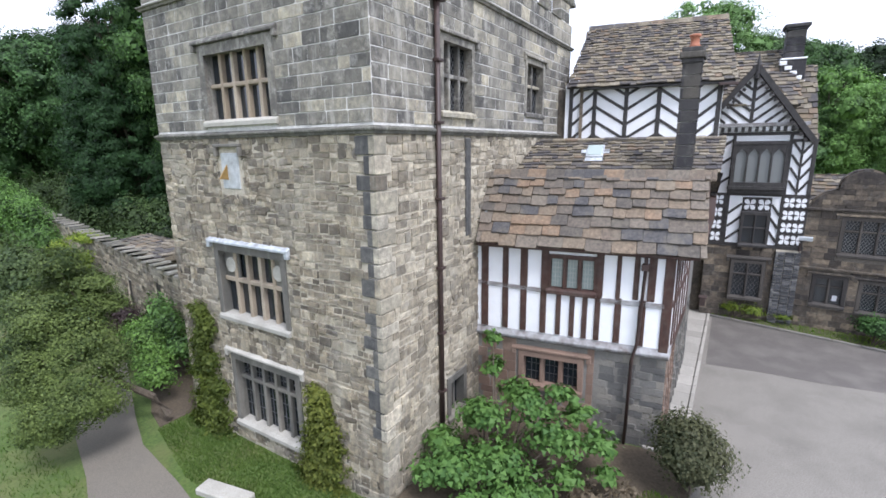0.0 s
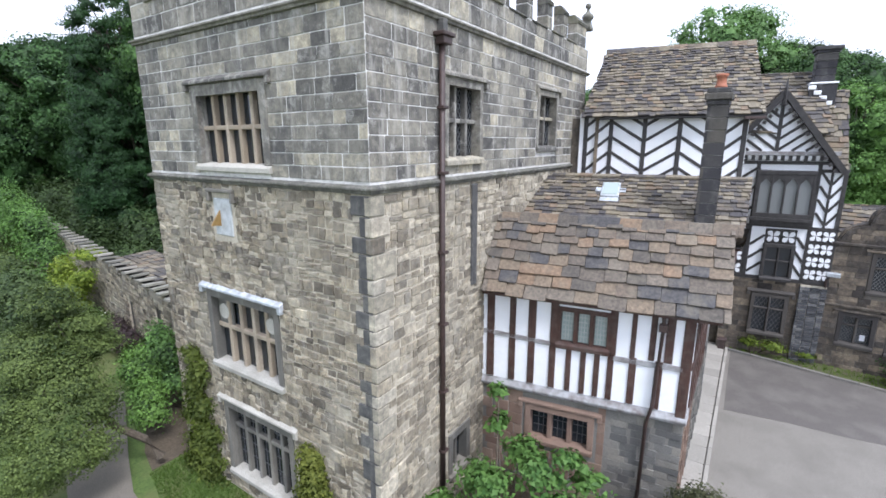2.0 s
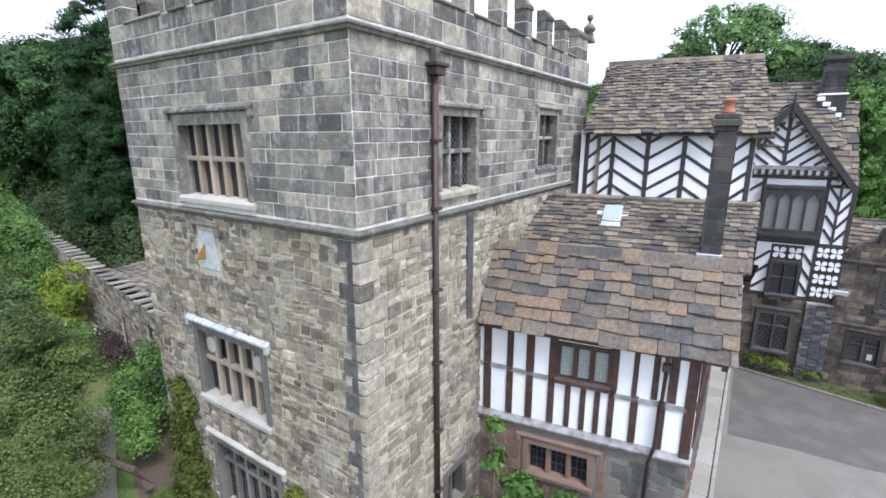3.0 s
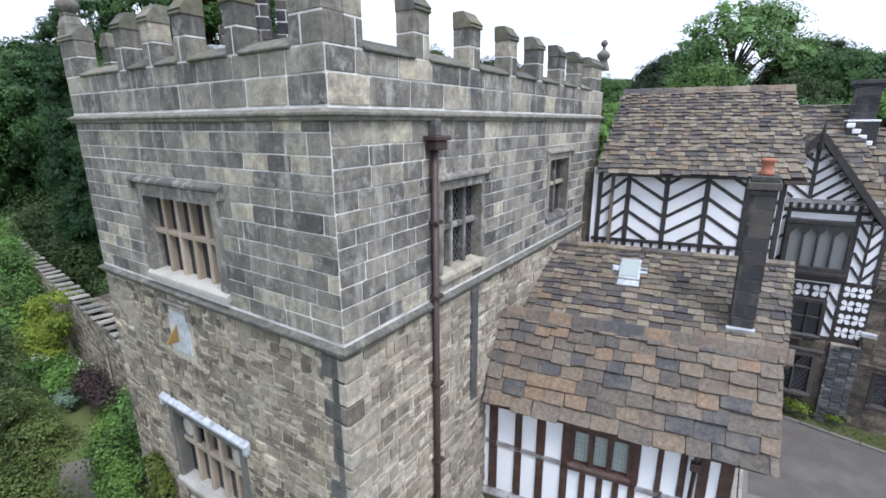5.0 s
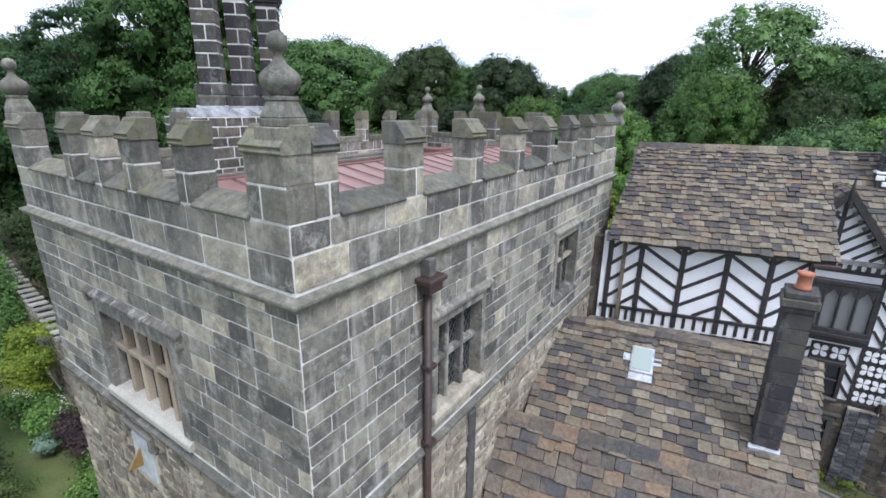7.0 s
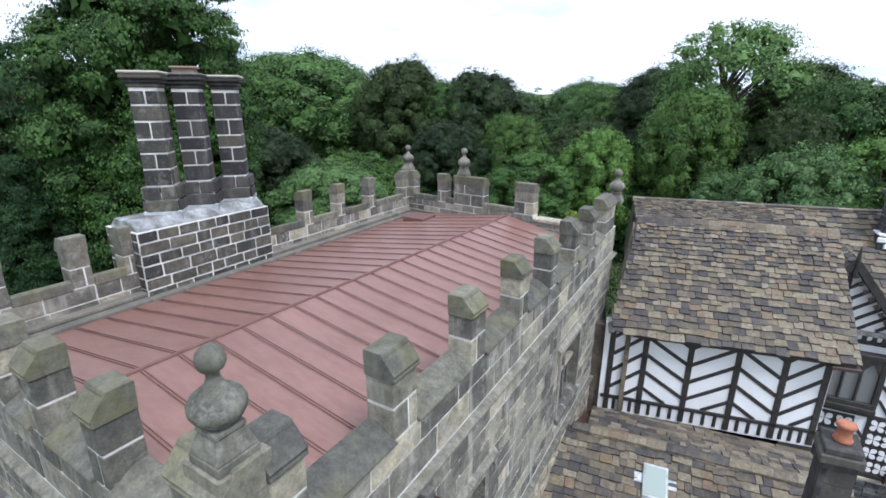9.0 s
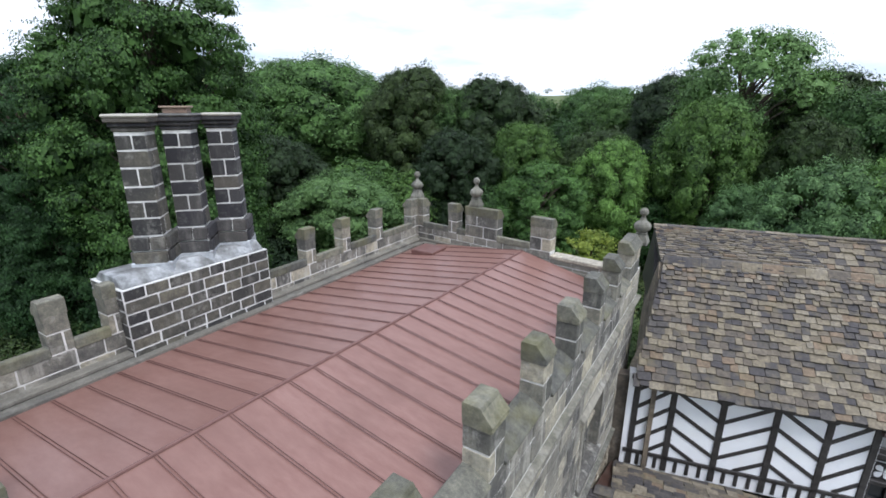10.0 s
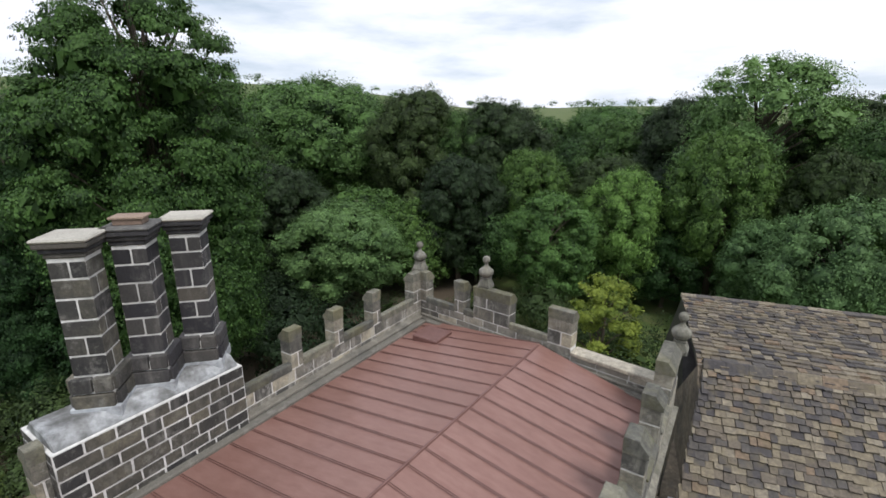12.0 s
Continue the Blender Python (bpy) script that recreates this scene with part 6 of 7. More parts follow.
gp = thing("downpipe", WM @ Vector((9.38, -0.06, 1)), "dark iron rainwater pipe in the angle of the court", "downpipe")
bm = bmesh.new()
tube(bm, [(9.36, -0.08, 0.8), (9.36, -0.08, 4.3)], 0.045, 8, WM)
part("pipe", bm, IRON, gp)
lamp = thing("wall_lantern", hp(5.3, 6.4, 2.6), "small dark wall lantern by the passage", "lantern")
part("body", boxes([(5.22, 5.42, 6.5, 6.7, 2.0, 2.3), (5.18, 5.46, 6.46, 6.74, 2.3, 2.36)], HOUSE, 0.01), IRON, lamp)

# ---- garden wall and outbuilding ----
gw = thing("garden_wall", (-24, 3.4, 0), "long buff stone garden wall with a slab coping", "wall")
A, B = Vector((-8.4, 2.13, 0)), Vector((-37, 4.43, 0))
ang = math.atan2(B.y - A.y, B.x - A.x)
TILT_Z = Matrix(((1, 0, 0, 0), (0, 1, 0, 0), (-0.07, 0, 1, 0), (0, 0, 0, 1)))   # the wall climbs gently away from the tower
GWM = Matrix.Translation((B.x, B.y, 1.8)) @ Matrix.Rotation(ang + math.pi, 4, "Z") @ TILT_Z
ln = (B - A).length
rng = random.Random(31)
holes = [(19.05, 19.6, -0.5, 1.5), (22.1, 22.8, -0.5, 2.1)]
bm = bmesh.new()
wall_with_holes(bm, 0, ln, -1.6, 2.78, 0, 0.45, holes, GWM)
gww = part("stone_wall", bm, MORTAR_BUFF, gw)
lay(gww, "wall_stone", courses(0, ln, -0.9, 2.76, (0.12, 0.22), (0.2, 0.55), rng, holes, 0.015), RUBBLE, GWM, rng, lambda s: s[0] > ln - 13, (0.005, 0.04), 0.1, 0.04)
part("door_panel", boxes([(19.0, 19.65, 0.08, 0.14, -1.2, 1.55), (22.05, 22.85, 0.08, 0.14, -1.2, 2.15)], GWM), TIMBER_BLACK, gw, "dark recessed doorway")
x = 0.0
while x < ln:
    piece("coping_slab", COPING_SLAB, gw, GWM @ Matrix.Translation((x + 0.3, 0.22, 2.86 + rng.uniform(0, 0.05))) @ Euler((rng.uniform(-0.05, 0.05), -0.17 + rng.uniform(-0.06, 0.06), rng.uniform(-0.06, 0.06))).to_matrix().to_4x4(), (rng.uniform(0.5, 0.6), rng.uniform(0.66, 0.82), 0.1), 0.02, rng.randrange(6))
    x += 0.74
# black strip paints the shade in the gaps between the coping slabs
part("wall_top", boxes([(0, ln, 0.02, 0.43, 2.775, 2.8)], GWM), TIMBER_BLACK, gw, "black strip as painted shade under the coping")
out_ = thing("outbuilding", (-18.5, 4.6, 0), "small stone outbuilding with a slated lean-to roof", "outbuilding")
OM = Matrix.Translation((-21.5, 3.45, 0)) @ Matrix.Rotation(ang + math.pi, 4, "Z")
part("stone_wall", boxes([(0.2, 5.8, 0.3, 2.0, -0.5, 2.9)], OM), RUBBLE, out_)
bm = bmesh.new()
prism(bm, [(0.15, 2.95), (0.15, 3.08), (2.2, 3.3), (2.2, 2.9)], 0.0, 6.0, OM @ Matrix(((0, 1, 0, 0), (1, 0, 0, 0), (0, 0, 1, 0), (0, 0, 0, 1))))
orf = part("roof", bm, SLATE_SMALL, out_)
mm, wd, run = slope_frame(OM @ Vector((0.0, 0.15, 3.1)), OM @ Vector((6.0, 0.15, 3.1)), OM @ Vector((0.0, 2.2, 3.32)))
slates(orf, mm, wd, run, [0.34] * 12, (0.35, 0.6), SLATE_SMALL, rng, 0)

# ---- plants ----
def leaf_mesh(name, lobes, n, size, mat, seed, inner=0.12, clump=7, broad=False, mid=None, flat=0.55, shell=0):
    """Leaves in sprays over the sunward and outward sides of lumpy lobes (x, y, z, rx, ry, rz), with some inside."""
    r = np.random.default_rng(seed)
    lob = np.array(lobes, float)
    area = (lob[:, 3] * lob[:, 4] + lob[:, 4] * lob[:, 5] + lob[:, 3] * lob[:, 5])
    nc = max(1, n // clump)
    which = r.choice(len(lob), nc, p=area / area.sum())
    d = r.normal(size=(nc, 3))
    d /= np.linalg.norm(d, axis=1)[:, None]
    if mid is not None:
        away = lob[which, :3] - np.array(mid)
        away /= np.linalg.norm(away, axis=1)[:, None] + 1e-6
        d += away * 0.75 + np.array([0, 0, 0.3])
    else:
        d[:, 2] = np.where(d[:, 2] < -0.35, -d[:, 2] * 0.6, d[:, 2])
    d /= np.linalg.norm(d, axis=1)[:, None]
    lump = 1 + 0.16 * np.sin(5.1 * d[:, 0] + which * 1.7) * np.sin(4.3 * d[:, 1] + which) + 0.13 * np.sin(6.7 * d[:, 2] + which * 2.3) + r.normal(0, 0.07, nc)
    deep = r.random(nc) < inner
    rad = np.where(deep, r.uniform(0.3, 0.72, nc), 1.0) * lump
    cen = lob[which, :3] + d * lob[which, 3:] * rad[:, None]
    csz = np.minimum(lob[which, 3:].mean(1) * 0.2, size * 2.4)
    pos = np.repeat(cen, clump, 0) + r.normal(0, 1, (nc * clump, 3)) * np.repeat(csz, clump)[:, None] * np.array([1, 1, flat])
    out = np.repeat(d, clump, 0)
    m = len(pos)
    nrm = out + r.normal(0, 0.38, (m, 3)) + np.array([0, 0, 0.3])
    nrm /= np.linalg.norm(nrm, axis=1)[:, None]
    t = r.normal(size=(m, 3))
    t -= nrm * (t * nrm).sum(1)[:, None]
    t /= np.linalg.norm(t, axis=1)[:, None]
    b = np.cross(nrm, t)
    s = size * r.uniform(0.6, 1.4, m)[:, None]
    s[np.repeat(deep, clump)] *= 2.0
    if shell:
        # the dense inner layer of each bough: big overlapping sprays lying along its surface
        w2 = np.repeat(np.arange(len(lob)), shell)
        d2 = r.normal(size=(len(w2), 3))
        d2 /= np.linalg.norm(d2, axis=1)[:, None]
        d2 += np.array([0, 0, 0.25])
        if mid is not None:
            aw = lob[w2, :3] - np.array(mid)
            d2 += 0.6 * aw / (np.linalg.norm(aw, axis=1)[:, None] + 1e-6)
        d2 /= np.linalg.norm(d2, axis=1)[:, None]
        p2 = lob[w2, :3] + d2 * lob[w2, 3:] * r.uniform(0.5, 0.76, len(w2))[:, None]
        t2 = r.normal(size=(len(w2), 3))
        t2 -= d2 * (t2 * d2).sum(1)[:, None]
        t2 /= np.linalg.norm(t2, axis=1)[:, None]
        pos, t, b = np.concatenate([pos, p2]), np.concatenate([t, t2]), np.concatenate([b, np.cross(d2, t2)])
        s = np.concatenate([s, (lob[w2, 3:].min(1) * r.uniform(0.24, 0.4, len(w2)))[:, None]])
        m = len(pos)
    if broad:
        corners = [pos - t * s * 0.9, pos - b * s * 0.5, pos + t * s * 0.9 - np.array([[0, 0, 0.2]]) * s, pos + b * s * 0.5]
    else:
        corners = [pos - t * s * 0.75 - b * s * 0.3, pos + t * s * 0.75 - b * s * 0.3, pos + b * s * 0.9]
    k = len(corners)
    flat_ = np.stack(corners, 1).reshape(-1, 3)
    me = bpy.data.meshes.new(name)
    me.vertices.add(k * m)
    me.vertices.foreach_set("co", flat_.astype(np.float32).ravel())
    me.loops.add(k * m)
    me.loops.foreach_set("vertex_index", np.arange(k * m, dtype=np.int32))
    me.polygons.add(m)
    me.polygons.foreach_set("loop_start", np.arange(0, k * m, k, dtype=np.int32))
    me.polygons.foreach_set("loop_total", np.full(m, k, dtype=np.int32))
    me.update()
    me.validate()
    me.materials.append(mat)
    return me


def child(name, me, parent, label=""):
    ob = new(name, me)
    ob.parent = parent
    ob.matrix_parent_inverse = world_of(parent).inverted()
    return tagged(ob, label)


def tree_lobes(rng, h, r, n, low=0.25, airy=0.0):
    """Distinct rounded clumps of many sizes over an uneven egg-shaped crown."""
    zc, rz = h * (0.5 + low * 0.5), h * (0.5 - low * 0.5)
    lob = []
    p1, p2 = rng.uniform(0, 6.28), rng.uniform(0, 6.28)
    for k in range(n):
        f = 1 - 2 * (k + 0.5) / n
        a = k * 2.39996 + rng.uniform(-0.35, 0.35)
        s = max(0, 1 - f * f) ** (0.4 if airy else 0.48)
        q = r * rng.choice((0.13, 0.16, 0.2, 0.24, 0.28)) * rng.uniform(0.9, 1.1)
        bulge = 1 + 0.14 * math.sin(2 * a + p1 + 2 * f) + 0.1 * math.sin(3 * a + p2 - 3 * f)
        e = (rng.uniform(0.78, 1.02) if f < 0.55 else rng.uniform(0.9, 0.99)) * (bulge if f < 0.55 else 1)
        x, y, z = s * e * (r - q * 0.8), s * e * (r - q * 0.8), zc + f * min(e, 1.03) * (rz - q * 0.6)
        lob.append((x * math.cos(a), y * math.sin(a), z, q, q, q * (rng.uniform(0.42, 0.6) if airy else rng.uniform(0.8, 1.02))))
    for k in range(n // 5):
        a, e, f = rng.uniform(0, 6.28), rng.uniform(0.2, 0.6), rng.uniform(-0.7, 0.6)
        q = r * rng.uniform(0.25, 0.35)
        lob.append((r * e * math.cos(a), r * e * math.sin(a), zc + f * rz, q, q, q * 0.7))
    return lob, (0, 0, zc - rz * 0.25)


def make_tree(h, r, nl, leaves, size, mat, seed, label, low=0.25, category="tree", group="woodland trees", airy=0.0, shell=120):
    rng = random.Random(seed)
    t = thing("tree", (0, 0, 0), label, category, group)
    bm = bmesh.new()
    lean = Vector((rng.uniform(-0.03, 0.03) * h, rng.uniform(-0.03, 0.03) * h, 0))
    pts = [(0, 0, -0.3), tuple(lean * 0.2 + Vector((0, 0, h * 0.2))), tuple(lean * 0.6 + Vector((0, 0, h * 0.5))), tuple(lean + Vector((0, 0, h * 0.78)))]
    r0 = 0.018 * h + 0.04
    tube(bm, pts, r0, 9, taper=[r0 * 1.35, r0, r0 * 0.6, r0 * 0.12])
    lob, mid = tree_lobes(rng, h, r, nl, low, airy)
    for x, y, z, *_ in lob[::2]:
        z0 = max(h * 0.14, z - 0.55 * math.hypot(x, y) - h * 0.08)
        z0 = min(z0, h * 0.7)
        tube(bm, [(0, 0, z0), (x * 0.5, y * 0.5, z0 + (z - z0) * 0.65), (x * 0.95, y * 0.95, z)], 0.1, 5, taper=[r0 * 0.36, r0 * 0.22, 0.02])
    part("trunk", bm, BARK, t)
    child("crown", leaf_mesh("crown", lob, leaves, size, mat, seed, 0.1, 9, False, mid, 0.35 if airy else 0.5, int(shell * 1.9) if airy else shell), t)
    return t


KINDS = {
    "tall": (24, make_tree(24, 7.0, 230, 190000, 0.092, LEAF_BEECH, 11, "tall feathery dark-leaved beech tree beside the tower", 0.06, airy=1.0, shell=55)),
    "beech": (20, make_tree(20, 6.8, 136, 56000, 0.12, LEAF_SHADED, 1, "tall beech tree in the wood behind, leaves darkened as shade", 0.18)),
    "sycamore": (17, make_tree(17, 8.0, 150, 80000, 0.115, LEAF_MID, 2, "broad rounded green sycamore tree in the wood", 0.26)),
    "oak": (17, make_tree(17, 6.2, 120, 54000, 0.12, LEAF_OAK, 3, "mid-green woodland tree with a lumpy crown", 0.26)),
    "ash": (12, make_tree(12, 5.4, 110, 44000, 0.088, LEAF_LIGHT, 4, "paler green ash tree behind the house", 0.2)),
    "lime": (13, make_tree(13, 4.4, 96, 40000, 0.085, LEAF_LIME, 5, "upright green lime tree near the lawn", 0.16)),
    "young": (9.5, make_tree(9.5, 2.5, 40, 12000, 0.07, LEAF_YOUNG, 6, "slender yellow-green young tree", 0.15)),
    "airy": (22, make_tree(22, 6.6, 84, 34000, 0.11, LEAF_LIGHT, 8, "tall pale airy ash tree standing above the wood", 0.42, shell=26)),
    "distant": (15, make_tree(15, 7.0, 84, 20000, 0.17, LEAF_OAK, 7, "distant woodland tree in the belt beyond", 0.08, shell=60)),
}
USED = set()


def plant(kind, x, y, top, width=1.0, turn=None):
    nominal, src = KINDS[kind]
    rng = random.Random(int(x * 13 + y * 7))
    g = ground_z(x, y)
    sc = (top - g) / nominal
    m = Matrix.Translation((x, y, g)) @ Matrix.Rotation(turn if turn is not None else rng.uniform(0, 6.28), 4, "Z")
    if kind not in USED:
        USED.add(kind)
        ob = src
        ob.matrix_basis = m
    else:
        ob = copy_thing(src, m)
    ob.scale = (sc * width, sc * width, sc)
    return ob


def polar(az, d):
    return (-0.2 - d * math.sin(radians(az)), 2 + d * math.cos(radians(az)))


for kind, x, y, top, wd in (
        ("tall", -26.2, 14.4, 25.5, 0.75), ("tall", -30.5, 9.9, 19.2, 0.74), ("oak", -50.4, 12.3, 18.6, 0.96), ("beech", -57.1, 7.8, 17.0, 1.15), ("sycamore", -52.9, 18.1, 19.5, 0.83), ("oak", -72.4, -16.0, 17.4, 1.17), ("sycamore", -57.3, 3.9, 15.6, 0.98),
        ("oak", -62.0, -6.7, 16.4, 1.17), ("beech", -48.2, 32.0, 18.5, 0.80), ("sycamore", -55.0, 52.0, 23.0, 1.20), ("beech", -36.0, 52.0, 21.4, 0.86), ("oak", -30.6, 54.7, 18.6, 0.70), ("beech", -27.3, 57.1, 20.0, 0.98),
        ("sycamore", -22.6, 95.0, 19.8, 1.02), ("oak", -15.2, 77.2, 17.8, 1.06), ("beech", -7.3, 68.5, 20.3, 0.86), ("airy", 0.8, 57.0, 23.6, 1.00), ("beech", 7.9, 62.5, 20.0, 0.94), ("oak", 10.8, 54.5, 17.6, 0.92),
        ("beech", 18.2, 57.0, 17.4, 1.15), ("sycamore", 24.3, 54.6, 16.6, 0.98), ("oak", 34.5, 55.5, 16.4, 1.17), ("oak", -1.1, 49.9, 16.6, 0.74), ("beech", 6.6, 50.4, 15.6, 0.72), ("beech", -38.3, 31.2, 13.5, 1.00),
        ("beech", -24.6, 43.4, 14.0, 0.95), ("oak", -18.9, 49.5, 14.5, 0.78), ("beech", -11.9, 54.7, 13.9, 1.00), ("beech", -5.4, 55.8, 13.0, 1.00), ("ash", -29.7, 31.3, 10.3, 1.17), ("lime", -13.4, 41.0, 11.4, 1.09),
        ("lime", -8.6, 46.8, 13.4, 0.87), ("ash", 3.7, 45.7, 10.2, 1.01), ("ash", 7.5, 41.8, 12.6, 0.90), ("lime", 11.7, 42.3, 13.5, 1.02), ("ash", 16.7, 43.7, 12.4, 1.00), ("young", -5.5, 28.5, 9.0, 1.09),
        ("ash", 22.3, 42.7, 12.4, 1.10), ("beech", -41.3, 23.8, 10.9, 1.15), ("oak", -50.9, 20.5, 10.9, 1.13), ("oak", -59.8, 9.3, 11.4, 1.13), ("oak", -55.3, -1.9, 10.4, 1.13)):
    plant(kind, x, y, top, wd)
# lower trees and thickets fill the wood's edge
rng = random.Random(33)
for k in range(17):
    az = 58 - k * 5.2 + rng.uniform(-1.5, 1.5)
    plant("distant", *polar(az, rng.uniform(44, 54)), rng.uniform(8.0, 11.0), rng.uniform(0.95, 1.2))
# a further belt closes the wood
rng = random.Random(77)
for k in range(26):
    az = 110 - k * 6.4 + rng.uniform(-2, 2)
    plant("distant", *polar(az, rng.uniform(88, 118)), rng.uniform(14, 18.5), rng.uniform(0.9, 1.2))
wood = np.random.default_rng(9)
lob = []
for k in range(420):
    az, d = math.radians(wood.uniform(-40, 115)), wood.uniform(120, 1000)
    x, y = -d * math.sin(az), d * math.cos(az)
    q = wood.uniform(5, 8)
    lob.append((x, y, ground_z(x, y) + q * 0.8, q * 1.1, q * 1.1, q))
tagged(new("far_woodland", leaf_mesh("far_woodland", lob, 90000, 0.9, LEAF_OAK, 12)), "far belts of mixed green woodland across the fields", "woodland", kind="stuff")


def shrub(name, label, category, lobes, n, size, mat, seed, stems=5, group="", clump=6, shell=0):
    x, y = lobes[0][0], lobes[0][1]
    t = thing(name, (x, y, ground_z(x, y)), label, category, group)
    rng = random.Random(seed)
    bm = bmesh.new()
    for k in range(stems):
        l = lobes[k % len(lobes)]
        g = Vector((x + rng.uniform(-0.15, 0.15), y + rng.uniform(-0.15, 0.15), ground_z(x, y) - 0.05))
        e = Vector((l[0] + rng.uniform(-0.5, 0.5) * l[3], l[1] + rng.uniform(-0.5, 0.5) * l[4], l[2] + 0.3 * l[5]))
        tube(bm, [g, g.lerp(e, 0.5) + Vector((rng.uniform(-0.1, 0.1), rng.uniform(-0.1, 0.1), 0.1)), e], 0.03, 5, taper=[0.035, 0.025, 0.008])
    part("branchwork", bm, BARK, t)
    child("foliage", leaf_mesh("foliage", lobes, n, size, mat, seed, 0.3, clump, size > 0.08, None, 0.55, shell), t)
    return t


shrub("broad_leaved_shrub", "large broad-leaved green shrub against the sandstone wall", "shrub",
      [(2, 1.5, 0.7, 0.7, 0.6, 0.45), (3, 2.5, 1.05, 0.65, 0.55, 0.4), (1.3, 1, 0.6, 0.6, 0.6, 0.45), (3.9, 3.2, 0.8, 0.45, 0.4, 0.35), (2.3, 2.8, 1.55, 0.55, 0.5, 0.35), (1, 2.3, 1.15, 0.45, 0.5, 0.4), (0.9, 3.5, 1.9, 0.22, 0.4, 0.35), (0.72, 3.9, 2.55, 0.2, 0.28, 0.25),
       (2.9, 1.4, 0.35, 0.5, 0.45, 0.3), (1.5, 1.9, 1.5, 0.45, 0.4, 0.3), (2.9, 3.3, 1.75, 0.4, 0.3, 0.25), (0.6, 1.4, 0.8, 0.4, 0.4, 0.35), (3.5, 2, 0.5, 0.35, 0.35, 0.25), (4.2, 2.6, 0.45, 0.3, 0.3, 0.2), (1.6, 3.6, 1.3, 0.5, 0.4, 0.35), (0.7, 0.6, 0.5, 0.4, 0.4, 0.35), (2.5, 0.9, 0.4, 0.5, 0.45, 0.35), (3.3, 3.6, 1.2, 0.4, 0.3, 0.3), (1.9, 0.4, 0.3, 0.45, 0.4, 0.3)], 6200, 0.08, LEAF_VINE, 41, 26, clump=5)
shrub("dry_shrub", "half-bare brown shrub at the foot of the wing", "shrub", [(4, 1.9, 0.25, 0.5, 0.45, 0.35), (4.6, 2.5, 0.2, 0.4, 0.4, 0.3), (3.4, 1.3, 0.15, 0.4, 0.35, 0.3)], 700, 0.04, LEAF_DRY, 43, 34)
shrub("clipped_shrub", "rounded olive-brown evergreen shrub at the courtyard edge", "shrub", [(5.75, 3.85, 0.85, 0.76, 0.76, 0.8), (5.6, 4.0, 1.2, 0.5, 0.5, 0.48), (5.85, 3.75, 0.6, 0.58, 0.58, 0.6)], 9000, 0.045, LEAF_OLIVE, 42, 6, shell=120)
for i, (x, z0, z1, w) in enumerate(((-6.6, -0.4, 3.3, 0.86), (-2.0, -0.4, 2.0, 0.72))):
    lob = []
    rng = random.Random(50 + i)
    for k in range(14):
        f = k / 13
        lob.append((x + rng.uniform(-0.5, 0.5) * w * (1.1 - 0.7 * f), -0.14, z0 + (z1 - z0) * f, w * (0.95 - 0.55 * f), 0.2, 0.34))
    shrub("wall_creeper", "bronze-green creeper clipped to a cone on the wall" if i else "tall bronze-green creeper climbing the rubble wall", "creeper", lob, 9000, 0.045, LEAF_IVY, 60 + i, 4, "creepers on the tower")
st = thing("small_tree", (-8.3, -0.8, 0), "bushy small garden tree with grey-green leaves beside the path", "small tree")
lobs = [(-10.5, -1.7, 3.6, 0.99, 0.95, 0.82), (-9.7, -1.5, 3.1, 0.86, 0.86, 0.73), (-10.1, -2.5, 3.3, 0.99, 0.95, 0.86), (-9.3, -2.2, 2.5, 1.12, 1.03, 0.99), (-9.1, -3.1, 2.0, 0.86, 0.86, 0.77), (-8.8, -1.9, 2.0, 0.7, 0.66, 0.69), (-8.2, -2.9, 1.4, 0.86, 0.77, 0.73), (-8.5, -3.4, 1.1, 0.69, 0.65, 0.69), (-8.1, -2.3, 1.3, 0.6, 0.6, 0.52), (-9.9, -2.1, 4.5, 0.7, 0.7, 0.6), (-9.3, -2.9, 3.2, 0.6, 0.6, 0.6), (-11.1, -1.9, 4.2, 0.52, 0.52, 0.39), (-9.9, -3.2, 2.4, 0.69, 0.6, 0.6), (-9.6, -1.6, 3.9, 0.6, 0.55, 0.5)]
rng = random.Random(71)
bm = bmesh.new()
tube(bm, [(-8.1, -0.7, -0.1), (-8.35, -0.95, 0.55), (-8.8, -1.5, 1.1), (-9.4, -1.9, 2.2), (-10.0, -2.0, 3.4)], 0.1, 8, taper=[0.14, 0.11, 0.1, 0.07, 0.03])
for l in lobs:
    k = Vector((-8.8, -1.5, 1.1)).lerp(Vector((-9.6, -1.9, 2.6)), rng.random())
    e = Vector(l[:3])
    tube(bm, [k, k.lerp(e, 0.55) + Vector((0, 0, 0.1)), e], 0.03, 5, taper=[0.04, 0.028, 0.008])
part("trunk", bm, BARK, st)
child("crown", leaf_mesh("crown", lobs, 60000, 0.037, LEAF_GREY, 71, 0.08, 6, False, (-9.4, -2.0, 1.8), 0.55, 26), st)
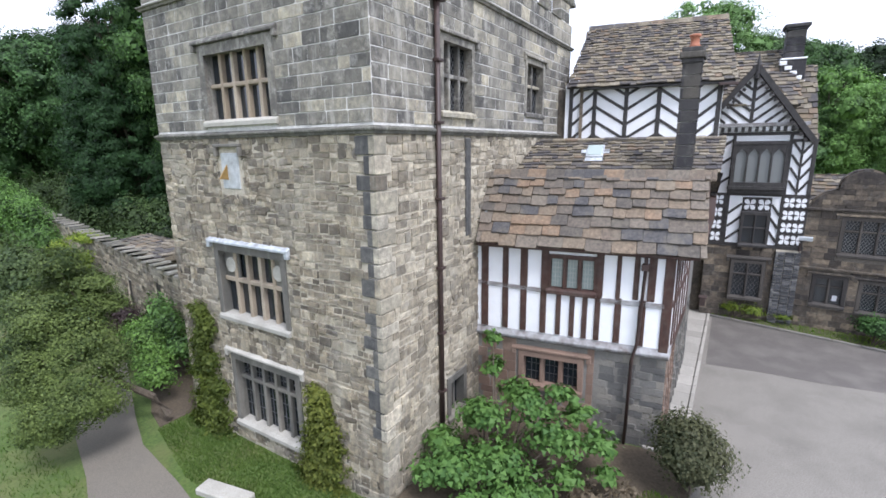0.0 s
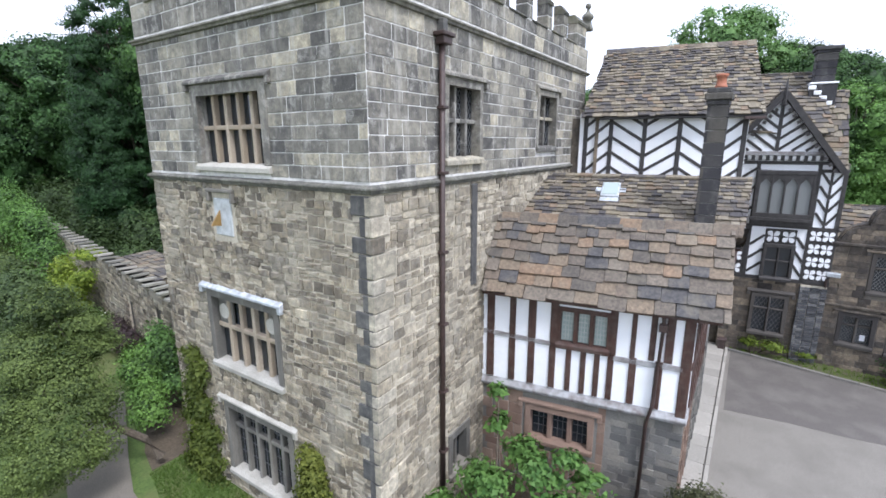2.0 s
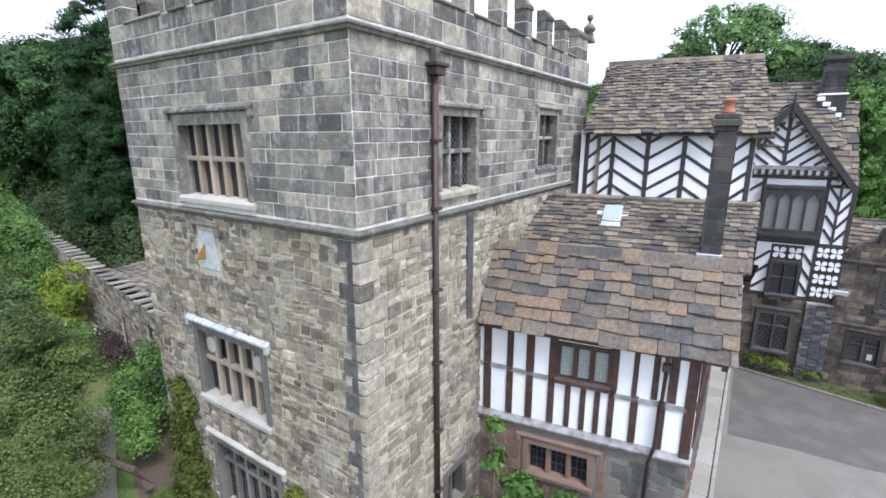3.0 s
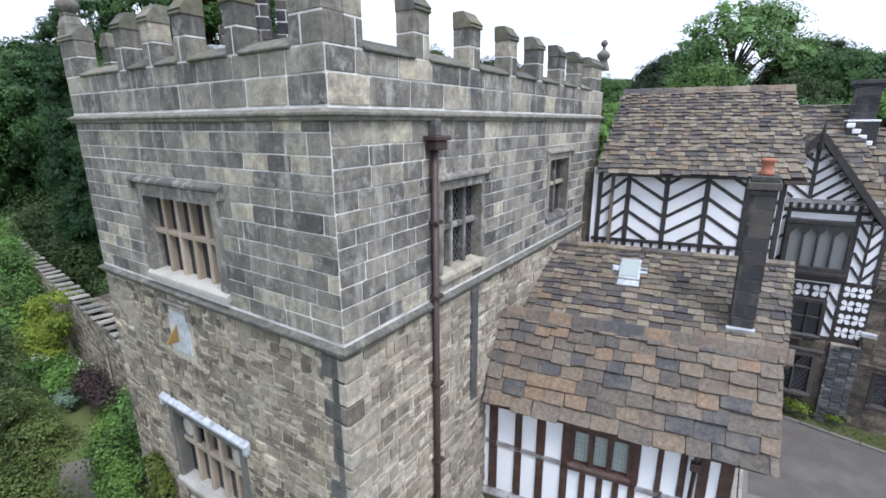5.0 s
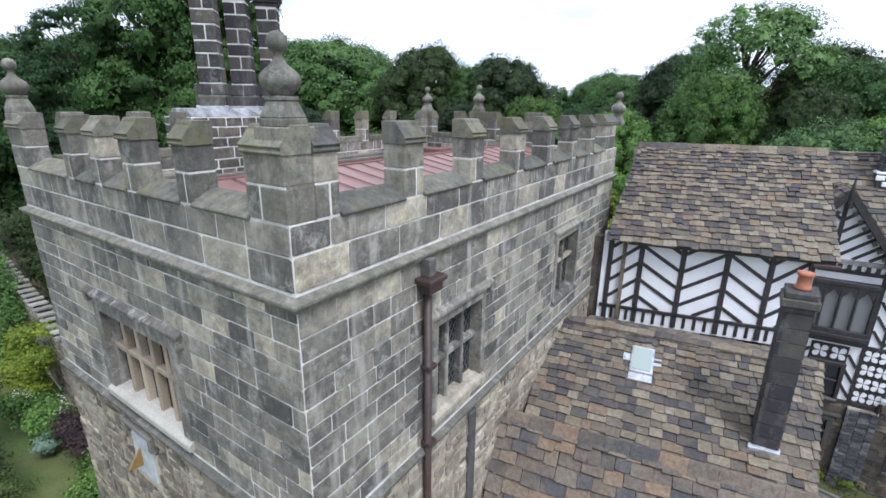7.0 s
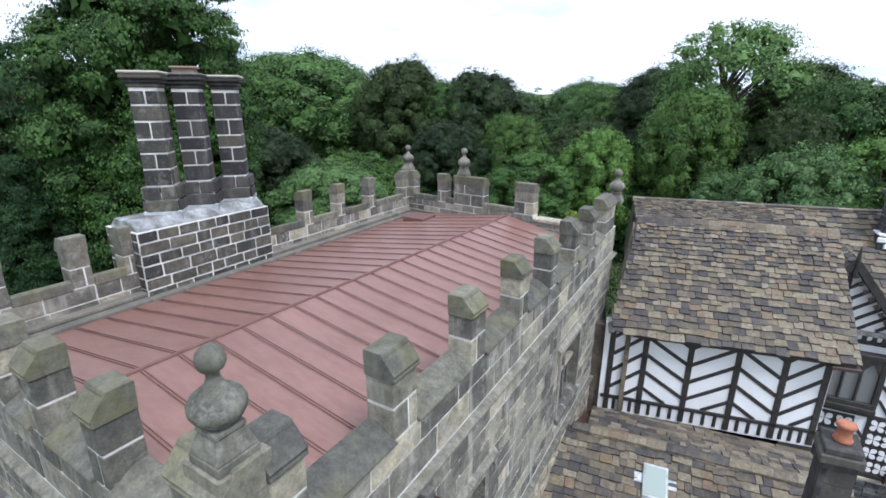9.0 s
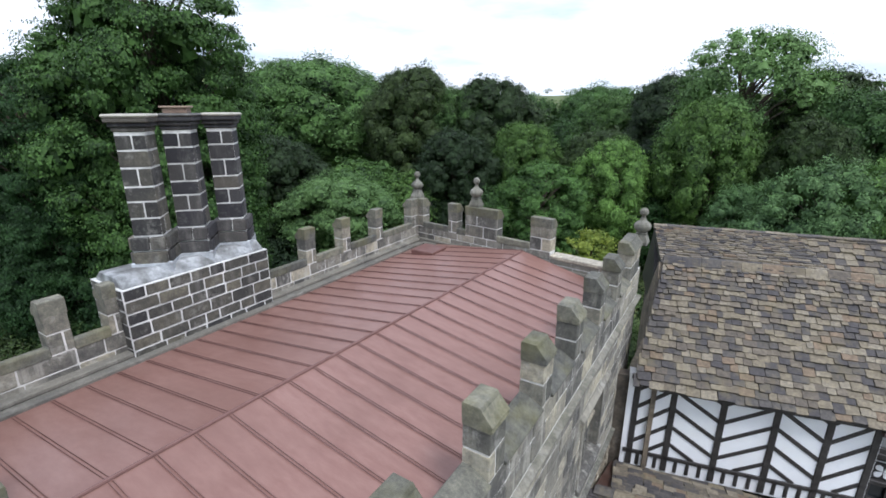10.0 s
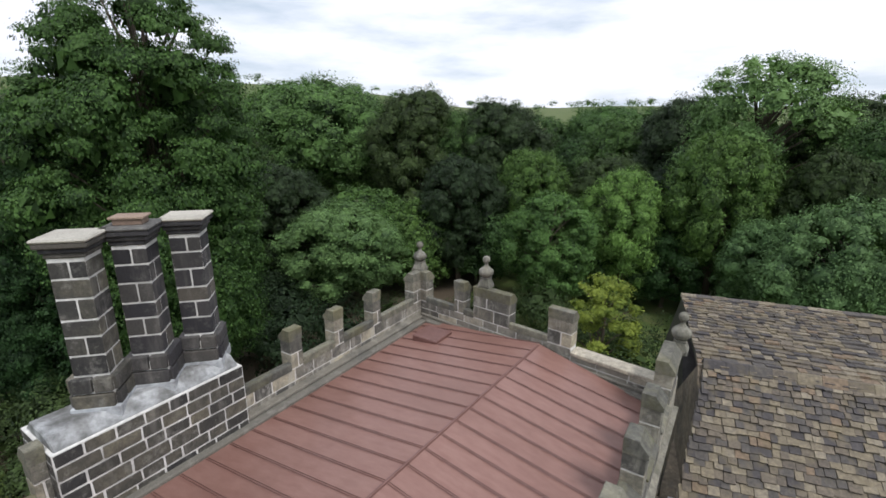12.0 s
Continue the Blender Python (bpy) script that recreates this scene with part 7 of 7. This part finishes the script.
for name, label, cat, lobs, n, sz, mat, sd in (
        ("garden_shrub", "low bright green plants in the bed by the tower", "shrub", [(-10.6, 0.1, 0.7, 0.8, 0.5, 0.55), (-11.6, 0.5, 0.9, 0.8, 0.6, 0.7), (-9.6, -0.2, 0.5, 0.6, 0.5, 0.5), (-12.6, 1.0, 0.7, 1.0, 0.7, 0.7), (-14.4, 1.7, 0.5, 0.9, 0.6, 0.5)], 9000, 0.055, LEAF_MID, 81),
        ("garden_shrub", "taller green shrub against the tower corner", "shrub", [(-12.2, 1.6, 1.0, 0.8, 0.5, 0.8), (-13.2, 1.9, 1.2, 0.7, 0.4, 0.9), (-10.6, 1.2, 0.7, 0.7, 0.5, 0.6)], 4600, 0.07, LEAF_MID, 89),
        ("golden_shrub", "bright yellow-green golden shrub over the garden wall", "shrub", [(-22.6, 2.4, 1.7, 1.0, 0.6, 0.9), (-23.8, 2.5, 2.7, 0.7, 0.45, 0.55), (-21.4, 2.5, 2.5, 0.6, 0.4, 0.5), (-22.2, 2.3, 0.9, 0.7, 0.5, 0.5), (-23.4, 1.9, 1.2, 1.1, 0.6, 0.8), (-22.4, 3.1, 3.4, 0.9, 0.5, 0.35), (-24.4, 2.5, 1.9, 0.8, 0.5, 0.8)], 11000, 0.06, LEAF_YELLOW, 82),
        ("garden_shrub", "loose green border plants with pale flowers", "shrub", [(-20.3, 2.0, 0.6, 1.0, 0.6, 0.7), (-18.8, 1.9, 0.5, 0.9, 0.6, 0.6), (-22.0, 1.3, 0.5, 0.9, 0.6, 0.55), (-20.2, 1.5, 0.4, 0.9, 0.5, 0.5), (-26.2, 1.9, 1.2, 1.2, 0.8, 1.1)], 6000, 0.07, LEAF_MID, 83),
        ("garden_shrub", "dark purple-brown shrub in the border", "shrub", [(-17.9, 2.1, 0.7, 0.8, 0.5, 0.7), (-16.7, 2.1, 0.5, 0.8, 0.5, 0.5)], 3600, 0.055, LEAF_PURPLE, 84),
        ("garden_shrub", "blue-green leafy clump at the path edge", "shrub", [(-18.3, 1.35, 0.25, 0.5, 0.4, 0.35)], 900, 0.08, LEAF_BLUE, 90),
        ("garden_shrub", "large grey-green shrub on the lawn side", "shrub", [(-28.5, 2.6, 0.6, 1.4, 1.0, 0.8), (-31, 2.9, 0.8, 1.6, 1.1, 0.9), (-36, 3.2, 1.0, 2.0, 1.2, 1.1), (-41, 3.8, 1.2, 2.2, 1.4, 1.3), (-46, 3.5, 1.6, 2.6, 1.8, 1.9)], 15000, 0.075, LEAF_GREY, 85),
        ("hedge_shrub", "tall mixed green hedge growing over the garden wall", "shrub", [(-27.4, 3.0, 2.6, 1.5, 0.9, 1.7), (-30.2, 3.3, 3.0, 1.7, 0.9, 1.9), (-33.2, 3.6, 3.3, 1.8, 1.0, 2.0), (-36.5, 3.9, 3.5, 2.0, 1.1, 2.2), (-28.8, 3.2, 4.0, 1.2, 0.7, 0.9), (-31.8, 3.5, 4.5, 1.4, 0.8, 1.0), (-35.0, 3.8, 4.9, 1.5, 0.9, 1.1), (-40.0, 4.2, 3.8, 2.3, 1.3, 2.6)], 22000, 0.07, LEAF_MID, 93),
        ("garden_shrub", "large green shrub beyond the path", "shrub", [(-15.2, -1.4, 1.5, 1.1, 0.9, 1.3), (-16.6, -1.3, 2.0, 1.2, 0.9, 1.5), (-17.8, -1.2, 1.6, 1.0, 0.8, 1.2), (-16.4, -1.2, 3.6, 0.9, 0.7, 0.8), (-15.4, -1.2, 3.0, 0.8, 0.6, 0.7), (-18.8, -0.9, 2.6, 1.0, 0.8, 1.2), (-20.4, -0.2, 2.4, 1.2, 0.9, 1.6)], 20000, 0.06, LEAF_SHRUB, 86),
        # the understorey has the shade of the crowns above put into its leaf colour
        ("woodland_shrub", "dense understorey behind the garden wall, coloured as in deep shade", "shrub", [(-16, 9.6, 2.4, 2.6, 1.8, 2.4), (-20, 9.5, 2.8, 2.8, 2.0, 2.6), (-25, 10.3, 2.8, 3.0, 2.0, 2.8), (-30, 11.0, 3.0, 3.2, 2.0, 3.0), (-36, 12.0, 3.2, 3.4, 2.2, 3.2), (-43, 13, 3.4, 3.6, 2.4, 3.4), (-13, 11.0, 2.6, 2.4, 2.0, 2.6), (-50, 12, 3.0, 4.0, 3.0, 3.2), (-28, 12.5, 6.0, 2.2, 1.8, 1.8), (-34, 13.5, 6.5, 2.6, 2.0, 2.0), (-41, 14, 7.0, 2.8, 2.0, 2.2), (-22, 12, 5.0, 2.0, 1.6, 1.6), (-22, 7.4, 2.6, 2.2, 1.5, 2.2), (-27, 7.9, 2.8, 2.4, 1.5, 2.4), (-32, 8.3, 3.0, 2.6, 1.6, 2.6), (-38, 8.6, 3.2, 2.8, 1.8, 2.8), (-44, 8.4, 3.4, 2.8, 2.0, 3.0), (-18, 6.8, 2.4, 2.0, 1.2, 2.0), (-14.5, 5.4, 1.6, 1.6, 1.1, 1.7), (-24.5, 5.9, 1.9, 1.9, 1.1, 1.9), (-30, 6.4, 2.1, 2.1, 1.2, 2.0), (-35.5, 7.0, 2.2, 2.1, 1.3, 2.1), (-12, 7.0, 1.8, 1.6, 1.4, 1.8)], 90000, 0.085, LEAF_SHADED, 91),
        ("woodland_shrub", "green thicket behind the tower, coloured as in shade", "shrub", [(-1.5, 24.5, 2.4, 2.2, 1.8, 2.6), (-3.6, 28.0, 2.6, 2.6, 2.0, 2.8), (-0.2, 20.5, 2.0, 1.2, 1.2, 2.2), (-5.5, 33.0, 2.6, 2.8, 2.2, 2.8), (-1.0, 32.0, 2.8, 2.6, 2.2, 2.8), (-13.0, 21.0, 1.6, 2.6, 2.0, 2.0), (-17.0, 25.0, 1.8, 3.0, 2.2, 2.2), (-21.5, 28.0, 1.8, 3.0, 2.4, 2.4), (-11.0, 27.0, 1.8, 2.8, 2.2, 2.2), (-8.5, 32.0, 2.0, 2.8, 2.2, 2.4), (-15.5, 32.0, 2.0, 3.0, 2.2, 2.4), (-12.5, 37.0, 2.0, 3.0, 2.2, 2.6)], 40000, 0.085, LEAF_SHADED, 94),
        ("woodland_shrub", "green undergrowth below the tall trees, darkened as in their shade", "shrub", [(-25.5, 20.5, 1.6, 2.6, 2.2, 2.0), (-27.5, 23.5, 1.8, 2.8, 2.4, 2.2), (-29.5, 20.8, 1.6, 2.6, 2.2, 2.0), (-31.5, 25.5, 2.0, 3.0, 2.4, 2.4), (-30.0, 29.0, 1.9, 2.8, 2.4, 2.2), (-35.0, 24.5, 1.8, 3.0, 2.4, 2.2), (-36.5, 28.5, 2.2, 3.2, 2.6, 2.6), (-24.5, 25.0, 1.6, 2.6, 2.2, 2.0)], 22000, 0.1, LEAF_SHADED, 97),
        ("courtyard_shrub", "green shrub against the stone wing", "shrub", [(11.3, 16.5, 0.6, 0.6, 0.5, 0.5), (11.9, 16.4, 0.5, 0.5, 0.4, 0.4)], 2600, 0.06, LEAF_MID, 87),
        ("courtyard_shrub", "low yellow-green plants in the verge", "shrub", [(6.4, 17.2, 0.42, 0.4, 0.3, 0.25), (7.2, 17.1, 0.4, 0.5, 0.3, 0.3), (8.4, 17.1, 0.32, 0.4, 0.25, 0.14)], 900, 0.045, LEAF_YELLOW, 88)):
    shrub(name, label, cat, lobs, n, sz, mat, sd, shell=30)
shrub("flowering_plant", "white-flowered border plant below the golden shrub", "plant", [(-22.3, 1.9, 0.75, 0.6, 0.4, 0.35), (-20.2, 2.4, 0.75, 0.4, 0.3, 0.3), (-19.4, 2.3, 0.7, 0.4, 0.3, 0.25)], 500, 0.05, WHITE_PETAL, 95, 5)


def blades(name, region, n, h, mat, seed, label):
    r = np.random.default_rng(seed)
    x = r.uniform(region[0], region[1], n)
    y = r.uniform(region[2], region[3], n)
    keep = region[4](x, y)
    x, y = x[keep], y[keep]
    z = np.array([ground_z(a, b) for a, b in zip(x, y)]) + region[5]
    a = r.uniform(0, math.tau, len(x))
    hh = h * r.uniform(0.5, 1.3, len(x))
    w = 0.012
    lean = r.normal(0, 0.4, (len(x), 2)) * hh[:, None]
    p = np.stack([x, y, z], 1)
    t = np.stack([np.cos(a) * w, np.sin(a) * w, a * 0], 1)
    tip = p + np.stack([lean[:, 0], lean[:, 1], hh], 1)
    v = np.stack([p - t, p + t, tip], 1).reshape(-1, 3)
    me = bpy.data.meshes.new(name)
    me.from_pydata(v.tolist(), [], np.arange(len(v)).reshape(-1, 3).tolist())
    me.materials.append(mat)
    return tagged(new(name, me), label, "grass", kind="stuff")


blades("grass_tufts", (-8.0, 0.3, -3.2, -0.02, lambda x, y: y > np.interp(x, [-8, -7.6, -5.2, -3.3, -2.2, 0.3], [-1.1, -1.2, -1.85, -1.9, -3.4, -3.4]), 0.0), 30000, 0.08, GRASS_LEAF, 3, "uneven tufts of lawn grass under the tower")
blades("grass_tufts", (-24.0, -5.0, -12.0, -2.0, lambda x, y: y < -3.2 + 0.02 * x, 0.0), 30000, 0.09, GRASS_LEAF, 4, "uneven tufts of lawn grass in the garden")
r_ = np.random.default_rng(8)
pts_ = [Vector((5.6 + u, 17.2 - 0.2 * u + w, G_COURT + 0.1)) for u, w in zip(r_.uniform(0, 12, 4500), r_.uniform(0.0, 1.6, 4500))]
tips_ = [p + Vector((r_.normal(0, 0.03), r_.normal(0, 0.03), r_.uniform(0.03, 0.12))) for p in pts_]
me = bpy.data.meshes.new("verge_grass")
me.from_pydata([q for p, t in zip(pts_, tips_) for q in (p - Vector((0.012, 0, 0)), p + Vector((0.012, 0, 0)), t)], [], [(3 * k, 3 * k + 1, 3 * k + 2) for k in range(len(pts_))])
me.materials.append(GRASS_LEAF)
tagged(new("verge_grass", me), "rough grass along the house front", "grass", kind="stuff")

pts_ = [Vector((r_.uniform(3.2, 5.7), r_.uniform(0.6, 3.4), G_COURT + 0.02)) for _ in range(5200)]
pts_ = [p for p in pts_ if p.y > (p.x - 3.2) * 1.0 + 0.15 and p.y < (p.x - 3.2) * 1.0 + 1.25 + 0.4 * math.sin(4 * p.x)]
tips_ = [p + Vector((r_.normal(0, 0.03), r_.normal(0, 0.03), r_.uniform(0.03, 0.13))) for p in pts_]
me = bpy.data.meshes.new("bed_grass")
me.from_pydata([q for p, t in zip(pts_, tips_) for q in (p - Vector((0.013, 0, 0)), p + Vector((0.013, 0, 0)), t)], [], [(3 * k, 3 * k + 1, 3 * k + 2) for k in range(len(pts_))])
me.materials.append(GRASS_LEAF)
tagged(new("bed_grass", me), "ragged green grass at the edge of the shrub bed", "grass", kind="stuff")
